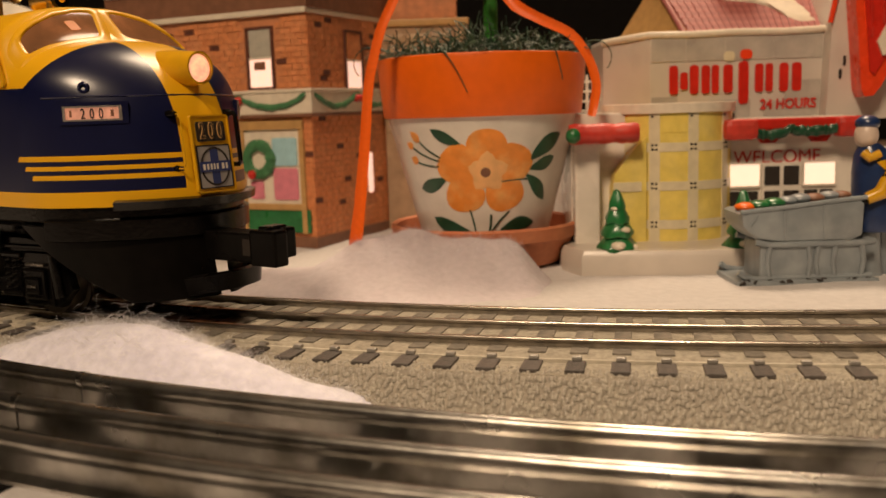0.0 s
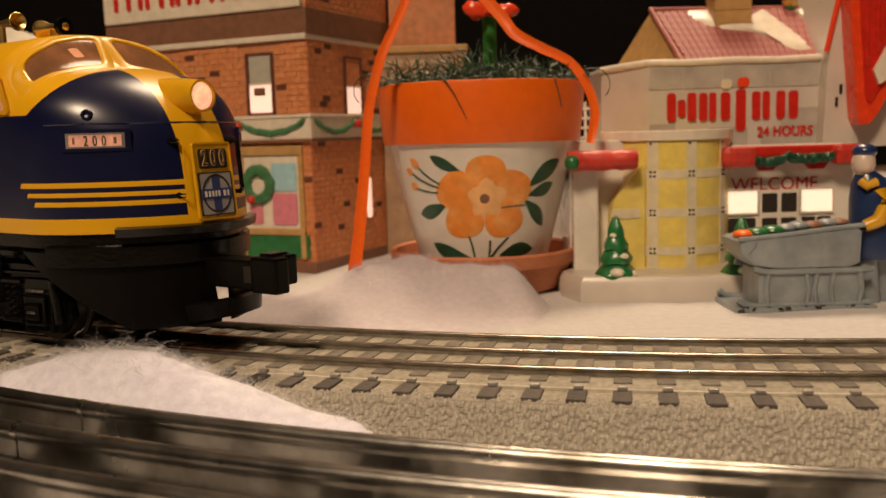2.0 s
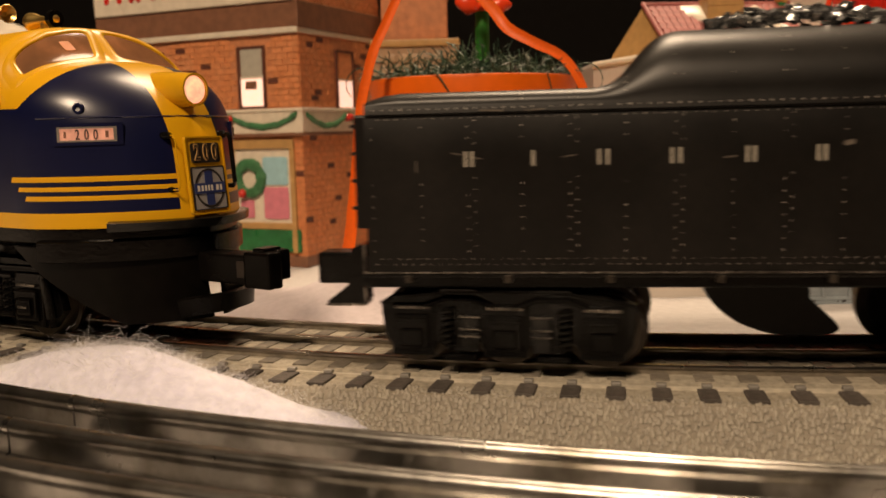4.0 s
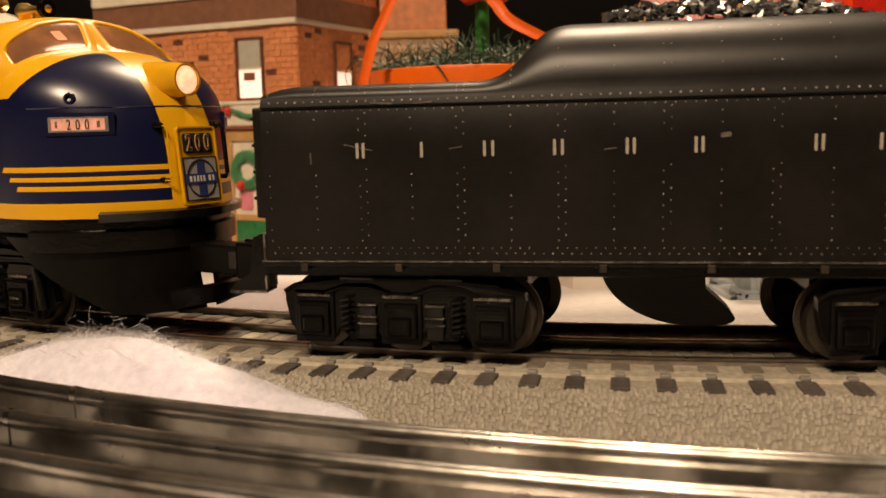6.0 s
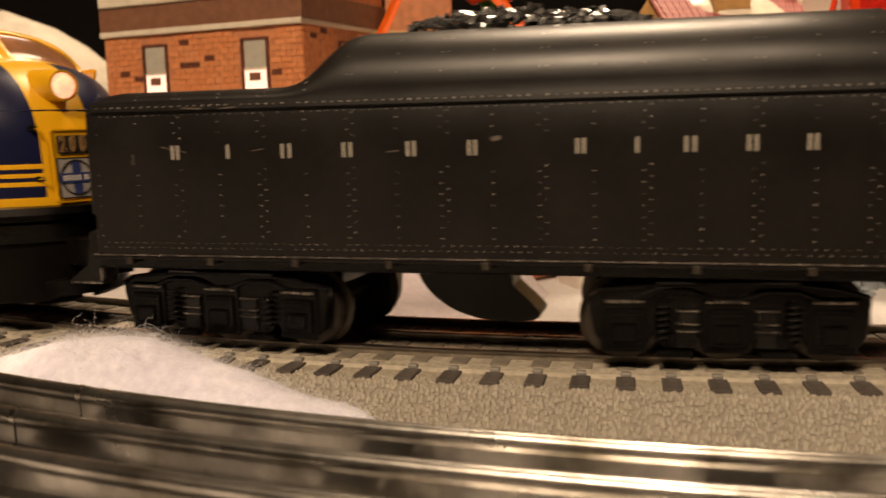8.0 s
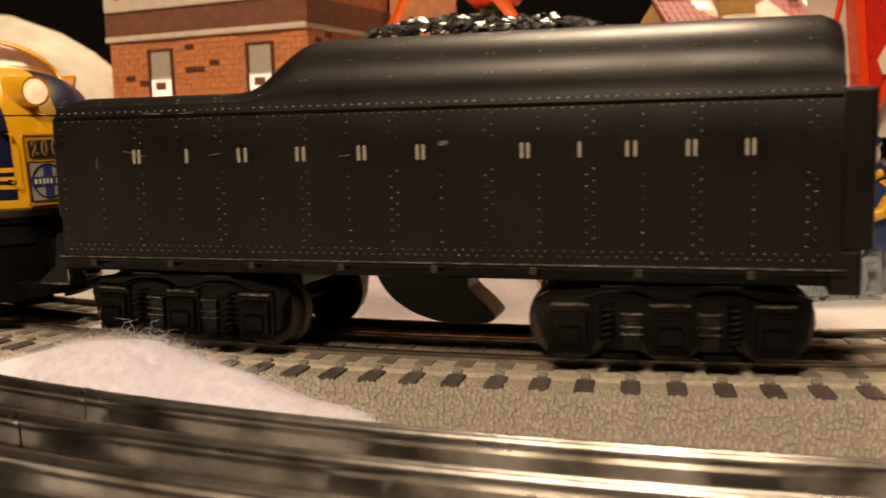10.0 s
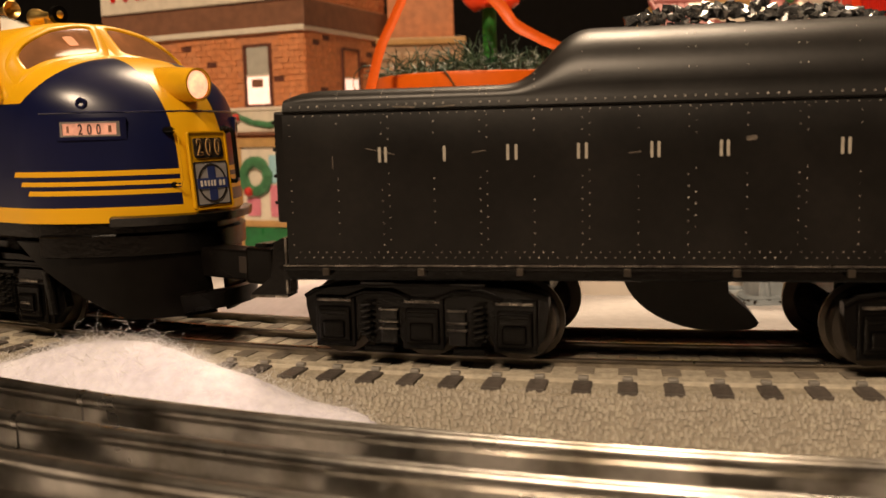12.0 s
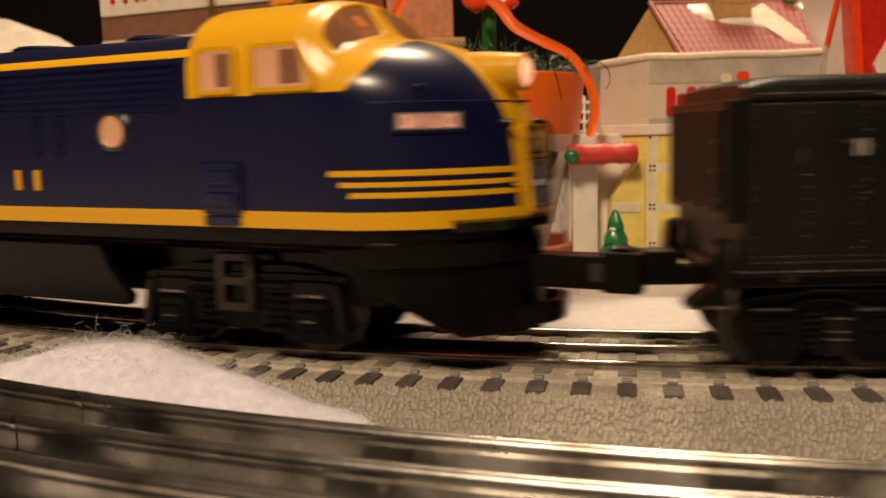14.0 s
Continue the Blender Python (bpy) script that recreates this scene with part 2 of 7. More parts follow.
def box(bm, x0, x1, y0, y1, z0, z1, bevel=0.0, m=None, mi=0):
    r = bmesh.ops.create_cube(bm, size=1.0)
    vs = r["verts"]
    bmesh.ops.scale(bm, vec=(abs(x1 - x0), abs(y1 - y0), abs(z1 - z0)), verts=vs)
    bmesh.ops.translate(bm, vec=((x0 + x1) / 2, (y0 + y1) / 2, (z0 + z1) / 2), verts=vs)
    if bevel:
        es = list({e for v in vs for e in v.link_edges})
        out = bmesh.ops.bevel(bm, geom=es, offset=bevel, segments=2, affect="EDGES", profile=0.6)
        vs = list({v for f in out["faces"] for v in f.verts} | {v for v in vs if v.is_valid})
    if m is not None:
        bmesh.ops.transform(bm, matrix=m, verts=vs)
    for f in {f for v in vs for f in v.link_faces}:
        f.material_index = mi
    return vs


def loft(bm, rings, closed=True, caps=True, mi=0):
    """Skin through rings of equally many points."""
    rows = [[bm.verts.new(p) for p in ring] for ring in rings]
    k = len(rows[0])
    faces = []
    for a, b in zip(rows, rows[1:]):
        for i in range(k if closed else k - 1):
            j = (i + 1) % k
            try:
                faces.append(bm.faces.new((a[i], a[j], b[j], b[i])))
            except ValueError:
                pass
    if caps and closed:
        for row in (rows[0][::-1], rows[-1]):
            faces.append(bm.faces.new(row))
    for f in faces:
        f.material_index = mi
    return rows


def turned(bm, profile, steps=32, centre=(0, 0, 0), mi=0, axis="Z", caps=True):
    """A turned form: profile of (radius, height)."""
    rings = []
    for r, h in profile:
        ring = []
        for i in range(steps):
            a = 2 * math.pi * i / steps
            c, s = r * math.cos(a), r * math.sin(a)
            p = {"Z": (c, s, h), "Y": (c, h, s), "X": (h, c, s)}[axis]
            ring.append((p[0] + centre[0], p[1] + centre[1], p[2] + centre[2]))
        rings.append(ring)
    return loft(bm, rings, caps=caps, mi=mi)


def prism(bm, outline, y0, y1, mi=0):
    """An outline of (x, z) pulled from y0 to y1."""
    return loft(bm, [[(x, y0, z) for x, z in outline], [(x, y1, z) for x, z in outline]], mi=mi)


def tube(bm, points, r0, r1=None, sides=8, mi=0):
    """A round bar along points, tapering from r0 to r1."""
    pts = [Vector(p) for p in points]
    r1 = r0 if r1 is None else r1
    rings = []
    up = Vector((0.13, 0.31, 0.94))
    for i, p in enumerate(pts):
        d = (pts[min(i + 1, len(pts) - 1)] - pts[max(i - 1, 0)]).normalized()
        a = d.cross(up)
        if a.length < 1e-4:
            a = d.cross(Vector((1, 0, 0)))
        a.normalize()
        b = d.cross(a)
        r = r0 + (r1 - r0) * i / max(1, len(pts) - 1)
        rings.append([p + r * (math.cos(2 * math.pi * k / sides) * a + math.sin(2 * math.pi * k / sides) * b) for k in range(sides)])
    return loft(bm, rings, mi=mi)


def sheet_solid(bm, outline, place, mi=0):
    """A thin plate: outline of (u, v), front and back placed by place(u, v, side)."""
    front = [bm.verts.new(place(u, v, 1)) for u, v in outline]
    back = [bm.verts.new(place(u, v, 0)) for u, v in outline]
    faces = [bm.faces.new(front), bm.faces.new(back[::-1])]
    k = len(outline)
    for i in range(k):
        faces.append(bm.faces.new((front[i], back[i], back[(i + 1) % k], front[(i + 1) % k])))
    for f in faces:
        f.material_index = mi


def lettering(name, text, size, mat, parent, m, depth=0.0002, label="", align="CENTER", squeeze=1.0, bold=0.0):
    """Raised letters with the built-in font, as a mesh. They stand in the plane x, z of m and face -y."""
    cu = bpy.data.curves.new(name, "FONT")
    cu.body, cu.size, cu.extrude, cu.align_x, cu.align_y = text, size, depth, align, "CENTER"
    cu.offset = bold
    cu.resolution_u = 3
    tmp = new("text_source", cu)
    me = bpy.data.meshes.new_from_object(tmp)
    bpy.data.objects.remove(tmp)
    bpy.data.curves.remove(cu)
    me.transform(Matrix.Rotation(radians(90), 4, "X") @ Matrix.Diagonal((squeeze, 1, 1, 1)))
    me.materials.clear()
    me.materials.append(mat)
    ob = new(name, me)
    ob.parent = parent
    ob.matrix_basis = in_part(parent, m)
    if label:
        ob["label"] = label
    return ob


RAIL_Z = 0.017      # height of the rail heads over the table
CX, CY, RT = 0.1674, 0.8128, 0.6095        # the train's curve: centre and radius of its middle rail
FX, FY, RF = 0.1988, 0.7344, 0.6290        # the nearer curve of tubular track


def on_curve(phi, radius, z=0.0, cx=CX, cy=CY):
    a = radians(phi)
    return Vector((cx + radius * math.sin(a), cy - radius * math.cos(a), z))


def ring_sweep(bm, profile, radius, cx, cy, a0, a1, steps, mi=0):
    """A section of (outward, z) swept along a curve of the plan; outward is towards the viewer."""
    rings = []
    for i in range(steps + 1):
        phi = a0 + (a1 - a0) * i / steps
        rings.append([on_curve(phi, radius + o, z, cx, cy) for o, z in profile])
    return loft(bm, rings, mi=mi)


# ---------------------------------------------------------------- the room and the table
def room():
    bm = bmesh.new()
    box(bm, -2.2, 2.2, -2.0, 3.0, -0.75, -0.70)
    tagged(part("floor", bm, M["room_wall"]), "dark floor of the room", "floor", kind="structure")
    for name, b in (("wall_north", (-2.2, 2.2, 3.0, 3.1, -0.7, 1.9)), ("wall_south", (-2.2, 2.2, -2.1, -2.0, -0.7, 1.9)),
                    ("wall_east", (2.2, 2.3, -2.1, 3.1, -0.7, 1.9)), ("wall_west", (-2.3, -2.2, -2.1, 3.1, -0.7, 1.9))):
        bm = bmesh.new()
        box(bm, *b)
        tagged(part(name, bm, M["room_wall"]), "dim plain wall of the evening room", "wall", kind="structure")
    bm = bmesh.new()
    box(bm, -2.3, 2.3, -2.1, 3.1, 1.9, 2.0)
    tagged(part("ceiling", bm, M["cream"]), "plain pale ceiling", "ceiling", kind="structure")
    t = thing("layout_table", None, "wooden table that carries the model railway", "table")
    bm = bmesh.new()
    box(bm, -0.9, 1.0, -0.25, 1.5, -0.03, 0.0, 0.003)
    part("tabletop", bm, M["table"], t)
    for x in (-0.82, 0.92):
        for y in (-0.18, 1.42):
            bm = bmesh.new()
            box(bm, x - 0.03, x + 0.03, y - 0.03, y + 0.03, -0.70, -0.03, 0.004)
            part("leg", bm, M["table"], t)


def snow_cloth():
    """The white cloth over the table, lightly rumpled, with low mounds behind the track."""
    bm = bmesh.new()
    nx, ny = 200, 130
    x0, x1, y0, y1 = -0.75, 0.9, 0.02, 1.25
    rows = []
    for j in range(ny + 1):
        row = []
        for i in range(nx + 1):
            x = x0 + (x1 - x0) * i / nx
            y = y0 + (y1 - y0) * j / ny
            z = 0.0035 + 0.0016 * noise.noise((x * 18, y * 18, 0.3)) + 0.0006 * noise.noise((x * 70, y * 70, 4.0))
            row.append(bm.verts.new((x, y, z)))
        rows.append(row)
    for a, b in zip(rows, rows[1:]):
        for i in range(nx):
            bm.faces.new((a[i], a[i + 1], b[i + 1], b[i]))
    tagged(part("snow_cloth", bm, M["cloth"], smooth=True), "white felt snow cloth spread over the table", "snow cloth", kind="structure")


def cotton_mound(name, peaks, bounds, label, hairs, steps=70, seed=1, hair_len=0.006, blend=False):
    """A pulled wad of cotton: a lumpy mound with loose fibres along its top."""
    rnd = random.Random(seed)
    t = thing(name, None, label, "cotton snow")
    x0, x1, y0, y1 = bounds

    def height(x, y):
        z = 0.0
        for px, py, sx, sy, h in peaks:
            g = h * math.exp(-((x - px) / sx) ** 2 - ((y - py) / sy) ** 2)
            z = (z ** 2.6 + g ** 2.6) ** (1 / 2.6) if not blend else z + g
        z += (0.0012 if blend else 0.0030) * noise.noise((x * (60 if blend else 55), y * (60 if blend else 55), seed)) * min(1, z / 0.012) + 0.0003 * noise.noise((x * 260, y * 260, seed)) * min(1, z / 0.006)
        return z - 0.0015
    bm = bmesh.new()
    rows = []
    for j in range(steps + 1):
        row = []
        for i in range(steps + 1):
            x, y = x0 + (x1 - x0) * i / steps, y0 + (y1 - y0) * j / steps
            row.append(bm.verts.new((x, y, max(0.0005, 0.0 + height(x, y)))))
        rows.append(row)
    for a, b in zip(rows, rows[1:]):
        for i in range(steps):
            bm.faces.new((a[i], a[i + 1], b[i + 1], b[i]))
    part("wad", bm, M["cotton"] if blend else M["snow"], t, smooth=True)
    peak = max(height(x0 + (x1 - x0) * i / 60, y0 + (y1 - y0) * j / 60) for i in range(61) for j in range(61))
    bm = bmesh.new()
    for _ in range(hairs):
        x, y = rnd.uniform(x0, x1), rnd.uniform(y0, y1)
        h = height(x, y)
        top = h > (0.82 if blend else 0.7) * peak
        if h < 0.006 or not top:
            continue
        size = rnd.uniform(0.4, 1.0) * hair_len if top and _ % 2 == 0 else 0.0030
        p = Vector((x, y, h - 0.0005))
        d = Vector((rnd.uniform(-1, 1), rnd.uniform(-1, 1), rnd.uniform(-0.1, 0.9))).normalized()
        pts = [p]
        for step in range(11):
            d = (d + 1.0 * Vector((rnd.uniform(-1, 1), rnd.uniform(-1, 1), rnd.uniform(-1, 0.9)))).normalized()
            p = p + d * size / 7.5
            pts.append(p)
        tube(bm, pts, 0.000045, 0.00003, 3)
    tagged(part("fibre_fuzz", bm, M["fibre"], t), "fine curled white fibres", kind="stuff")
    # short down along the crest and the thin edges
    verts, faces = [], []
    reach = 0.0012 if blend else 0.0009
    for _ in range(hairs * 9):
        x, y = rnd.uniform(x0, x1), rnd.uniform(y0, y1)
        h = height(x, y)
        if h < 0.004 or (h < 0.80 * peak and _ % 2) or (not blend and h < 0.6 * peak):
            continue
        px, py, pz = x, y, h - 0.0003
        a, lift = rnd.uniform(0, 6.28), rnd.uniform(0.1, 0.9)
        k0 = len(verts)
        for step in range(4):
            r = 0.000024 - 0.000004 * step
            ca, sa = math.cos(a), math.sin(a)
            verts += [(px - sa * r, py + ca * r, pz), (px + sa * r, py - ca * r, pz), (px, py, pz + 1.6 * r)]
            a += rnd.uniform(-1.5, 1.5)
            lift += rnd.uniform(-0.5, 0.3)
            px, py, pz = px + reach * math.cos(a), py + reach * math.sin(a), pz + reach * lift
        for q in range(k0, k0 + 9, 3):
            faces += [(q, q + 1, q + 4, q + 3), (q + 1, q + 2, q + 5, q + 4), (q + 2, q, q + 3, q + 5)]
    me = bpy.data.meshes.new("down")
    me.from_pydata(verts, [], faces)
    me.materials.append(M["fibre"] if blend else M["shaded_drift_fibre"])
    down = new("down", me)
    down.parent = t
    tagged(down, "soft cotton down", kind="stuff")
    return t


# ---------------------------------------------------------------- the tracks
TIE_STEP = 0.851     # degrees between ties
TIE_FIRST = -17.64


def train_track():
    """The curve with its moulded roadbed, dark ties and three rails."""
    t = thing("roadbed_track", None, "curved toy track on grey ballast roadbed with steel rails", "train track")
    a0, a1 = -75.0, 32.0
    zt = RAIL_Z - 0.0026
    bm = bmesh.new()
    ring_sweep(bm, [(-0.024, 0.001), (-0.0205, zt + 0.0006), (0.0212, zt + 0.0006), (0.0246, zt - 0.0003), (0.0258, zt - 0.0003), (0.0345, zt - 0.0007), (0.0345, 0.001)], RT, CX, CY, a0, a1, 160)
    part("roadbed", bm, M["bed"], t)
    for off, name in ((0.0159, "outer_rail"), (0.0, "middle_rail"), (-0.0159, "inner_rail")):
        bm = bmesh.new()
        w = 0.00095
        ring_sweep(bm, [(off - w, RAIL_Z - 0.0007), (off - w, RAIL_Z - 0.00025), (off - w + 0.0003, RAIL_Z), (off + w - 0.0003, RAIL_Z), (off + w, RAIL_Z - 0.00025), (off + w, RAIL_Z - 0.0007)],
                   RT, CX, CY, a0, a1, 200)
        head = part(name, bm, M["rail"], t, "shiny steel rail head", smooth=True)
        bm = bmesh.new()
        ring_sweep(bm, [(off - 0.0018, zt - 0.0002), (off - 0.0018, zt + 0.0003), (off - 0.0006, zt + 0.0005), (off - 0.0006, RAIL_Z - 0.0007),
                        (off + 0.0006, RAIL_Z - 0.0007), (off + 0.0006, zt + 0.0005), (off + 0.0018, zt + 0.0003), (off + 0.0018, zt - 0.0002)], RT, CX, CY, a0, a1, 160)
        part("rail_web", bm, M["rail_web"], head, "dull brown rail web")
    bm = bmesh.new()
    ring_sweep(bm, [(0.0345, 0.001), (0.0345, zt - 0.0008), (0.0355, zt - 0.0014), (0.053, 0.0008)], RT, CX, CY, a0, a1, 160)
    part("shoulder", bm, M["shoulder"], t, "sloping ballast shoulder, darkened for the shade between grains")
    for off in (0.0255,):
        bm = bmesh.new()
        ring_sweep(bm, [(off - 0.0005, zt - 0.001), (off - 0.0004, zt + 0.0004), (off + 0.0004, zt + 0.0004), (off + 0.0005, zt - 0.001)], RT, CX, CY, a0, a1, 160)
        part("edge_bead", bm, M["bead"], t, "pale moulded bead along the ties")
    # ties: one mesh shared by all
    bm = bmesh.new()
    box(bm, -0.00205, 0.00205, -0.0336, -0.0256, -0.0024, 0.0, 0.00025)
    tie = part("tie", bm, M["tie"], t)
    bm = bmesh.new()
    box(bm, -0.0011, 0.0011, -0.0263, -0.0247, 0.0, 0.0010, 0.0003)
    clip = part("rail_clip", bm, M["clip"], t)
    bm = bmesh.new()
    box(bm, -0.00205, 0.00205, -0.0216, 0.0200, -0.0012, 0.0007, 0.0002)
    inner = part("sleeper", bm, M["tie_worn"], t)
    n0, n1 = -55, 52
    for k in range(n0, n1):
        phi = TIE_FIRST + k * TIE_STEP
        m = Matrix.Translation(on_curve(phi, RT, zt + 0.0002)) @ Matrix.Rotation(radians(phi), 4, "Z")
        for source in (tie, clip, inner):
            ob = source if k == n0 else source.copy()
            if k != n0:
                scene.collection.objects.link(ob)
            ob.matrix_basis = m
    return t


def ballast_stones():
    """Moulded pebbles on the near shoulder of the roadbed: real relief, far too many to count."""
    rnd = random.Random(5)
    zt = RAIL_Z - 0.0036
    verts, faces = [], []
    shape = [(1, 0, 0), (0.35, 0.95, 0), (-0.8, 0.6, 0), (-0.8, -0.6, 0), (0.35, -0.95, 0), (0.62, 0.05, 0.8), (0.2, 0.6, 0.85), (-0.5, 0.35, 0.8), (-0.5, -0.4, 0.85), (0.25, -0.55, 0.8), (0.05, 0.0, 1.05)]
    tris = [(0, 1, 6, 5), (1, 2, 7, 6), (2, 3, 8, 7), (3, 4, 9, 8), (4, 0, 5, 9), (5, 6, 10), (6, 7, 10), (7, 8, 10), (8, 9, 10), (9, 5, 10)]
    # one grain to each cell of a jittered net, so that the joints between the grains stay open
    pitch = 0.00118
    rows = 26
    for row in range(rows):
        out0 = 0.0298 + pitch * row * 0.84
        for col in range(int(radians(52) * (RT + out0) / pitch)):
            out = out0 + rnd.uniform(-0.42, 0.42) * pitch
            phi = -38.0 + math.degrees((col + 0.5 * (row % 2) + rnd.uniform(-0.45, 0.45)) * pitch / (RT + out0))
            slope = min(1.0, max(0.0, (out - 0.0355) / 0.0175))
            z = zt - 0.0004 * (out > 0.0345) - (zt - 0.0012) * slope
            p = on_curve(phi, RT + out, z)
            r = rnd.uniform(0.00056, 0.00080)
            a = rnd.uniform(0, 6.28)
            ca, sa = math.cos(a), math.sin(a)
            k0 = len(verts)
            hgt = rnd.uniform(0.9, 1.5)
            long = rnd.uniform(0.85, 1.3)
            for x, y, zz in shape:
                j = rnd.uniform(0.85, 1.15)
                x *= long
                verts.append((p.x + r * j * (x * ca - y * sa), p.y + r * j * (x * sa + y * ca), p.z - r * 0.2 + zz * r * hgt))
            faces += [tuple(k0 + i for i in f) for f in tris]
    me = bpy.data.meshes.new("ballast")
    me.from_pydata(verts, [], faces)
    me.materials.append(M["ballast"])
    for f in me.polygons:
        f.use_smooth = True
    tagged(new("ballast", me), "pale grey moulded ballast grains on the track's shoulder", "ballast", kind="stuff")


def tubular_track():
    """The nearer curve: hollow tin rails on pressed ties, with a joint."""
    t = thing("tubular_track", None, "curved tinplate track with three hollow steel rails", "train track")
    joint = -26.6
    r = 0.0016
    for off, name in ((-0.0159, "far_rail"), (0.0, "centre_rail"), (0.0159, "near_rail")):
        for a0, a1 in ((-60.0, joint - 0.03), (joint + 0.03, 30.0)):
            bm = bmesh.new()
            prof = []
            zc = RAIL_Z - r
            for i in range(13):
                a = radians(-60 + 300 * i / 12)
                prof.append((off + r * math.cos(a), zc + r * math.sin(a)))
            prof += [(off - 0.0005, zc - 0.0022), (off - 0.0005, 0.0100), (off - 0.0030, 0.0094), (off - 0.0030, 0.0088), (off + 0.0030, 0.0088), (off + 0.0030, 0.0094), (off + 0.0005, 0.0100), (off + 0.0005, zc - 0.0022)]
            ring_sweep(bm, prof, RF, FX, FY, a0, a1, 120)
            part(name, bm, M["tin"], t, smooth=True)
        bm = bmesh.new()
        ring_sweep(bm, [(off + (r + 0.00015) * math.cos(radians(a)), RAIL_Z - r + (r + 0.00015) * math.sin(radians(a))) for a in range(-50, 240, 20)],
                   RF, FX, FY, joint - 0.02, joint + 0.12, 4)
        part("joint_collar", bm, M["chrome"], t, smooth=True)
    for phi in (-43.5, -37.7, -31.9, -26.1, -20.1, -14.3, -8.5, -2.7, 3.1, 8.9, 14.7, 20.5):
        bm = bmesh.new()
        box(bm, -0.006, 0.006, -0.027, 0.027, 0.0005, 0.0092, 0.0012)
        part("tin_tie", bm, M["black"], t, m=Matrix.Translation(on_curve(phi, RF, 0, FX, FY)) @ Matrix.Rotation(radians(phi), 4, "Z"))
    return t


room()
snow_cloth()
cotton_mound("cotton_drift", [(-0.014, 0.357, 0.026, 0.034, 0.0235), (0.010, 0.354, 0.020, 0.030, 0.0200), (0.026, 0.350, 0.0115, 0.022, 0.0195), (-0.032, 0.350, 0.022, 0.036, 0.0170), (-0.056, 0.348, 0.026, 0.034, 0.0115), (-0.076, 0.350, 0.020, 0.030, 0.0085), (0.0, 0.315, 0.060, 0.026, 0.0060)],
             (-0.14, 0.09, 0.275, 0.44), "drift of white cotton snow heaped before the flower pot", 9000, seed=3, hair_len=0.004)
ridge = []
for i in range(14):
    k = i / 13
    ridge.append((-25.9 + 10.0 * k, 0.042, 0.0130 + 0.0110 * math.exp(-((k - 0.42) / 0.28) ** 2) - 0.0030 * max(0.0, k - 0.6) / 0.4))
cotton_mound("cotton_wad", [(*on_curve(a, RT + o)[:2], 0.0105, 0.0150, h * 0.47) for a, o, h in ridge], (-0.19, 0.03, 0.14, 0.31),
             "loose wad of white cotton snow beside the track", 16000, steps=190, seed=8, hair_len=0.011, blend=True)
train_track()
ballast_stones()
tubular_track()


# ---------------------------------------------------------------- the diesel locomotive
MM = 0.001
NOSE0, NOSE1 = 36.0, 70.0      # the nose, in millimetres ahead of the front truck's centre


def hull(x):
    """Half width, spring line, top and squareness of the body at x millimetres."""
    if x <= -3.5:
        return 31.0, 66.0, 78.0, 2.3
    if x <= 25:
        return 31.0, 64.0, 83.2, 2.5
    if x <= NOSE0:
        k = (x - 25) / (NOSE0 - 25)
        k = k * k * (3 - 2 * k)
        return 31.0, 64.0 - 6.0 * k, 83.2 - 9.7 * k, 2.5
    u = (x - NOSE0) / (NOSE1 - NOSE0)
    w = 31.0 * max(0.0, 1 - u ** 1.8) ** (1 / 1.65)
    top = 45.0 + 28.5 * max(0.0, 1 - u ** 2.3) ** 0.5
    return w, 58.0 - 16.0 * u ** 2, top, 2.4


LEAN = 0.10      # the nose leans back as it rises


def leaned(x, z):
    """Where a point of the section at x stands once the nose leans back."""
    return x - LEAN * (z - 42.0) * min(1.0, max(0.0, (x - NOSE0) / (NOSE1 - NOSE0)))


def crown(x, y):
    """Height of the body's upper surface at x, y."""
    w, zs, zt, n = hull(x)
    k = min(1.0, abs(y) / max(w, 0.01))
    return zs + (zt - zs) * max(0.0, 1 - k ** n) ** (1 / n)


def hull_ring(x, bottom=31.4, steps=28):
    w, zs, zt, n = hull(x)
    w = max(w, 0.05)
    pts = [(-w, bottom + (zs - bottom) * i / 5) for i in range(5)]
    for i in range(steps + 1):
        a = math.pi * i / steps
        c, s = math.cos(a), math.sin(a)
        pts.append((-w * math.copysign(abs(c) ** (2 / n), c), zs + (zt - zs) * abs(s) ** (2 / n)))
    pts += [(w, bottom + (zs - bottom) * (4 - i) / 5) for i in range(5)]
    return [(leaned(x, z) * MM, y * MM, z * MM) for y, z in pts]


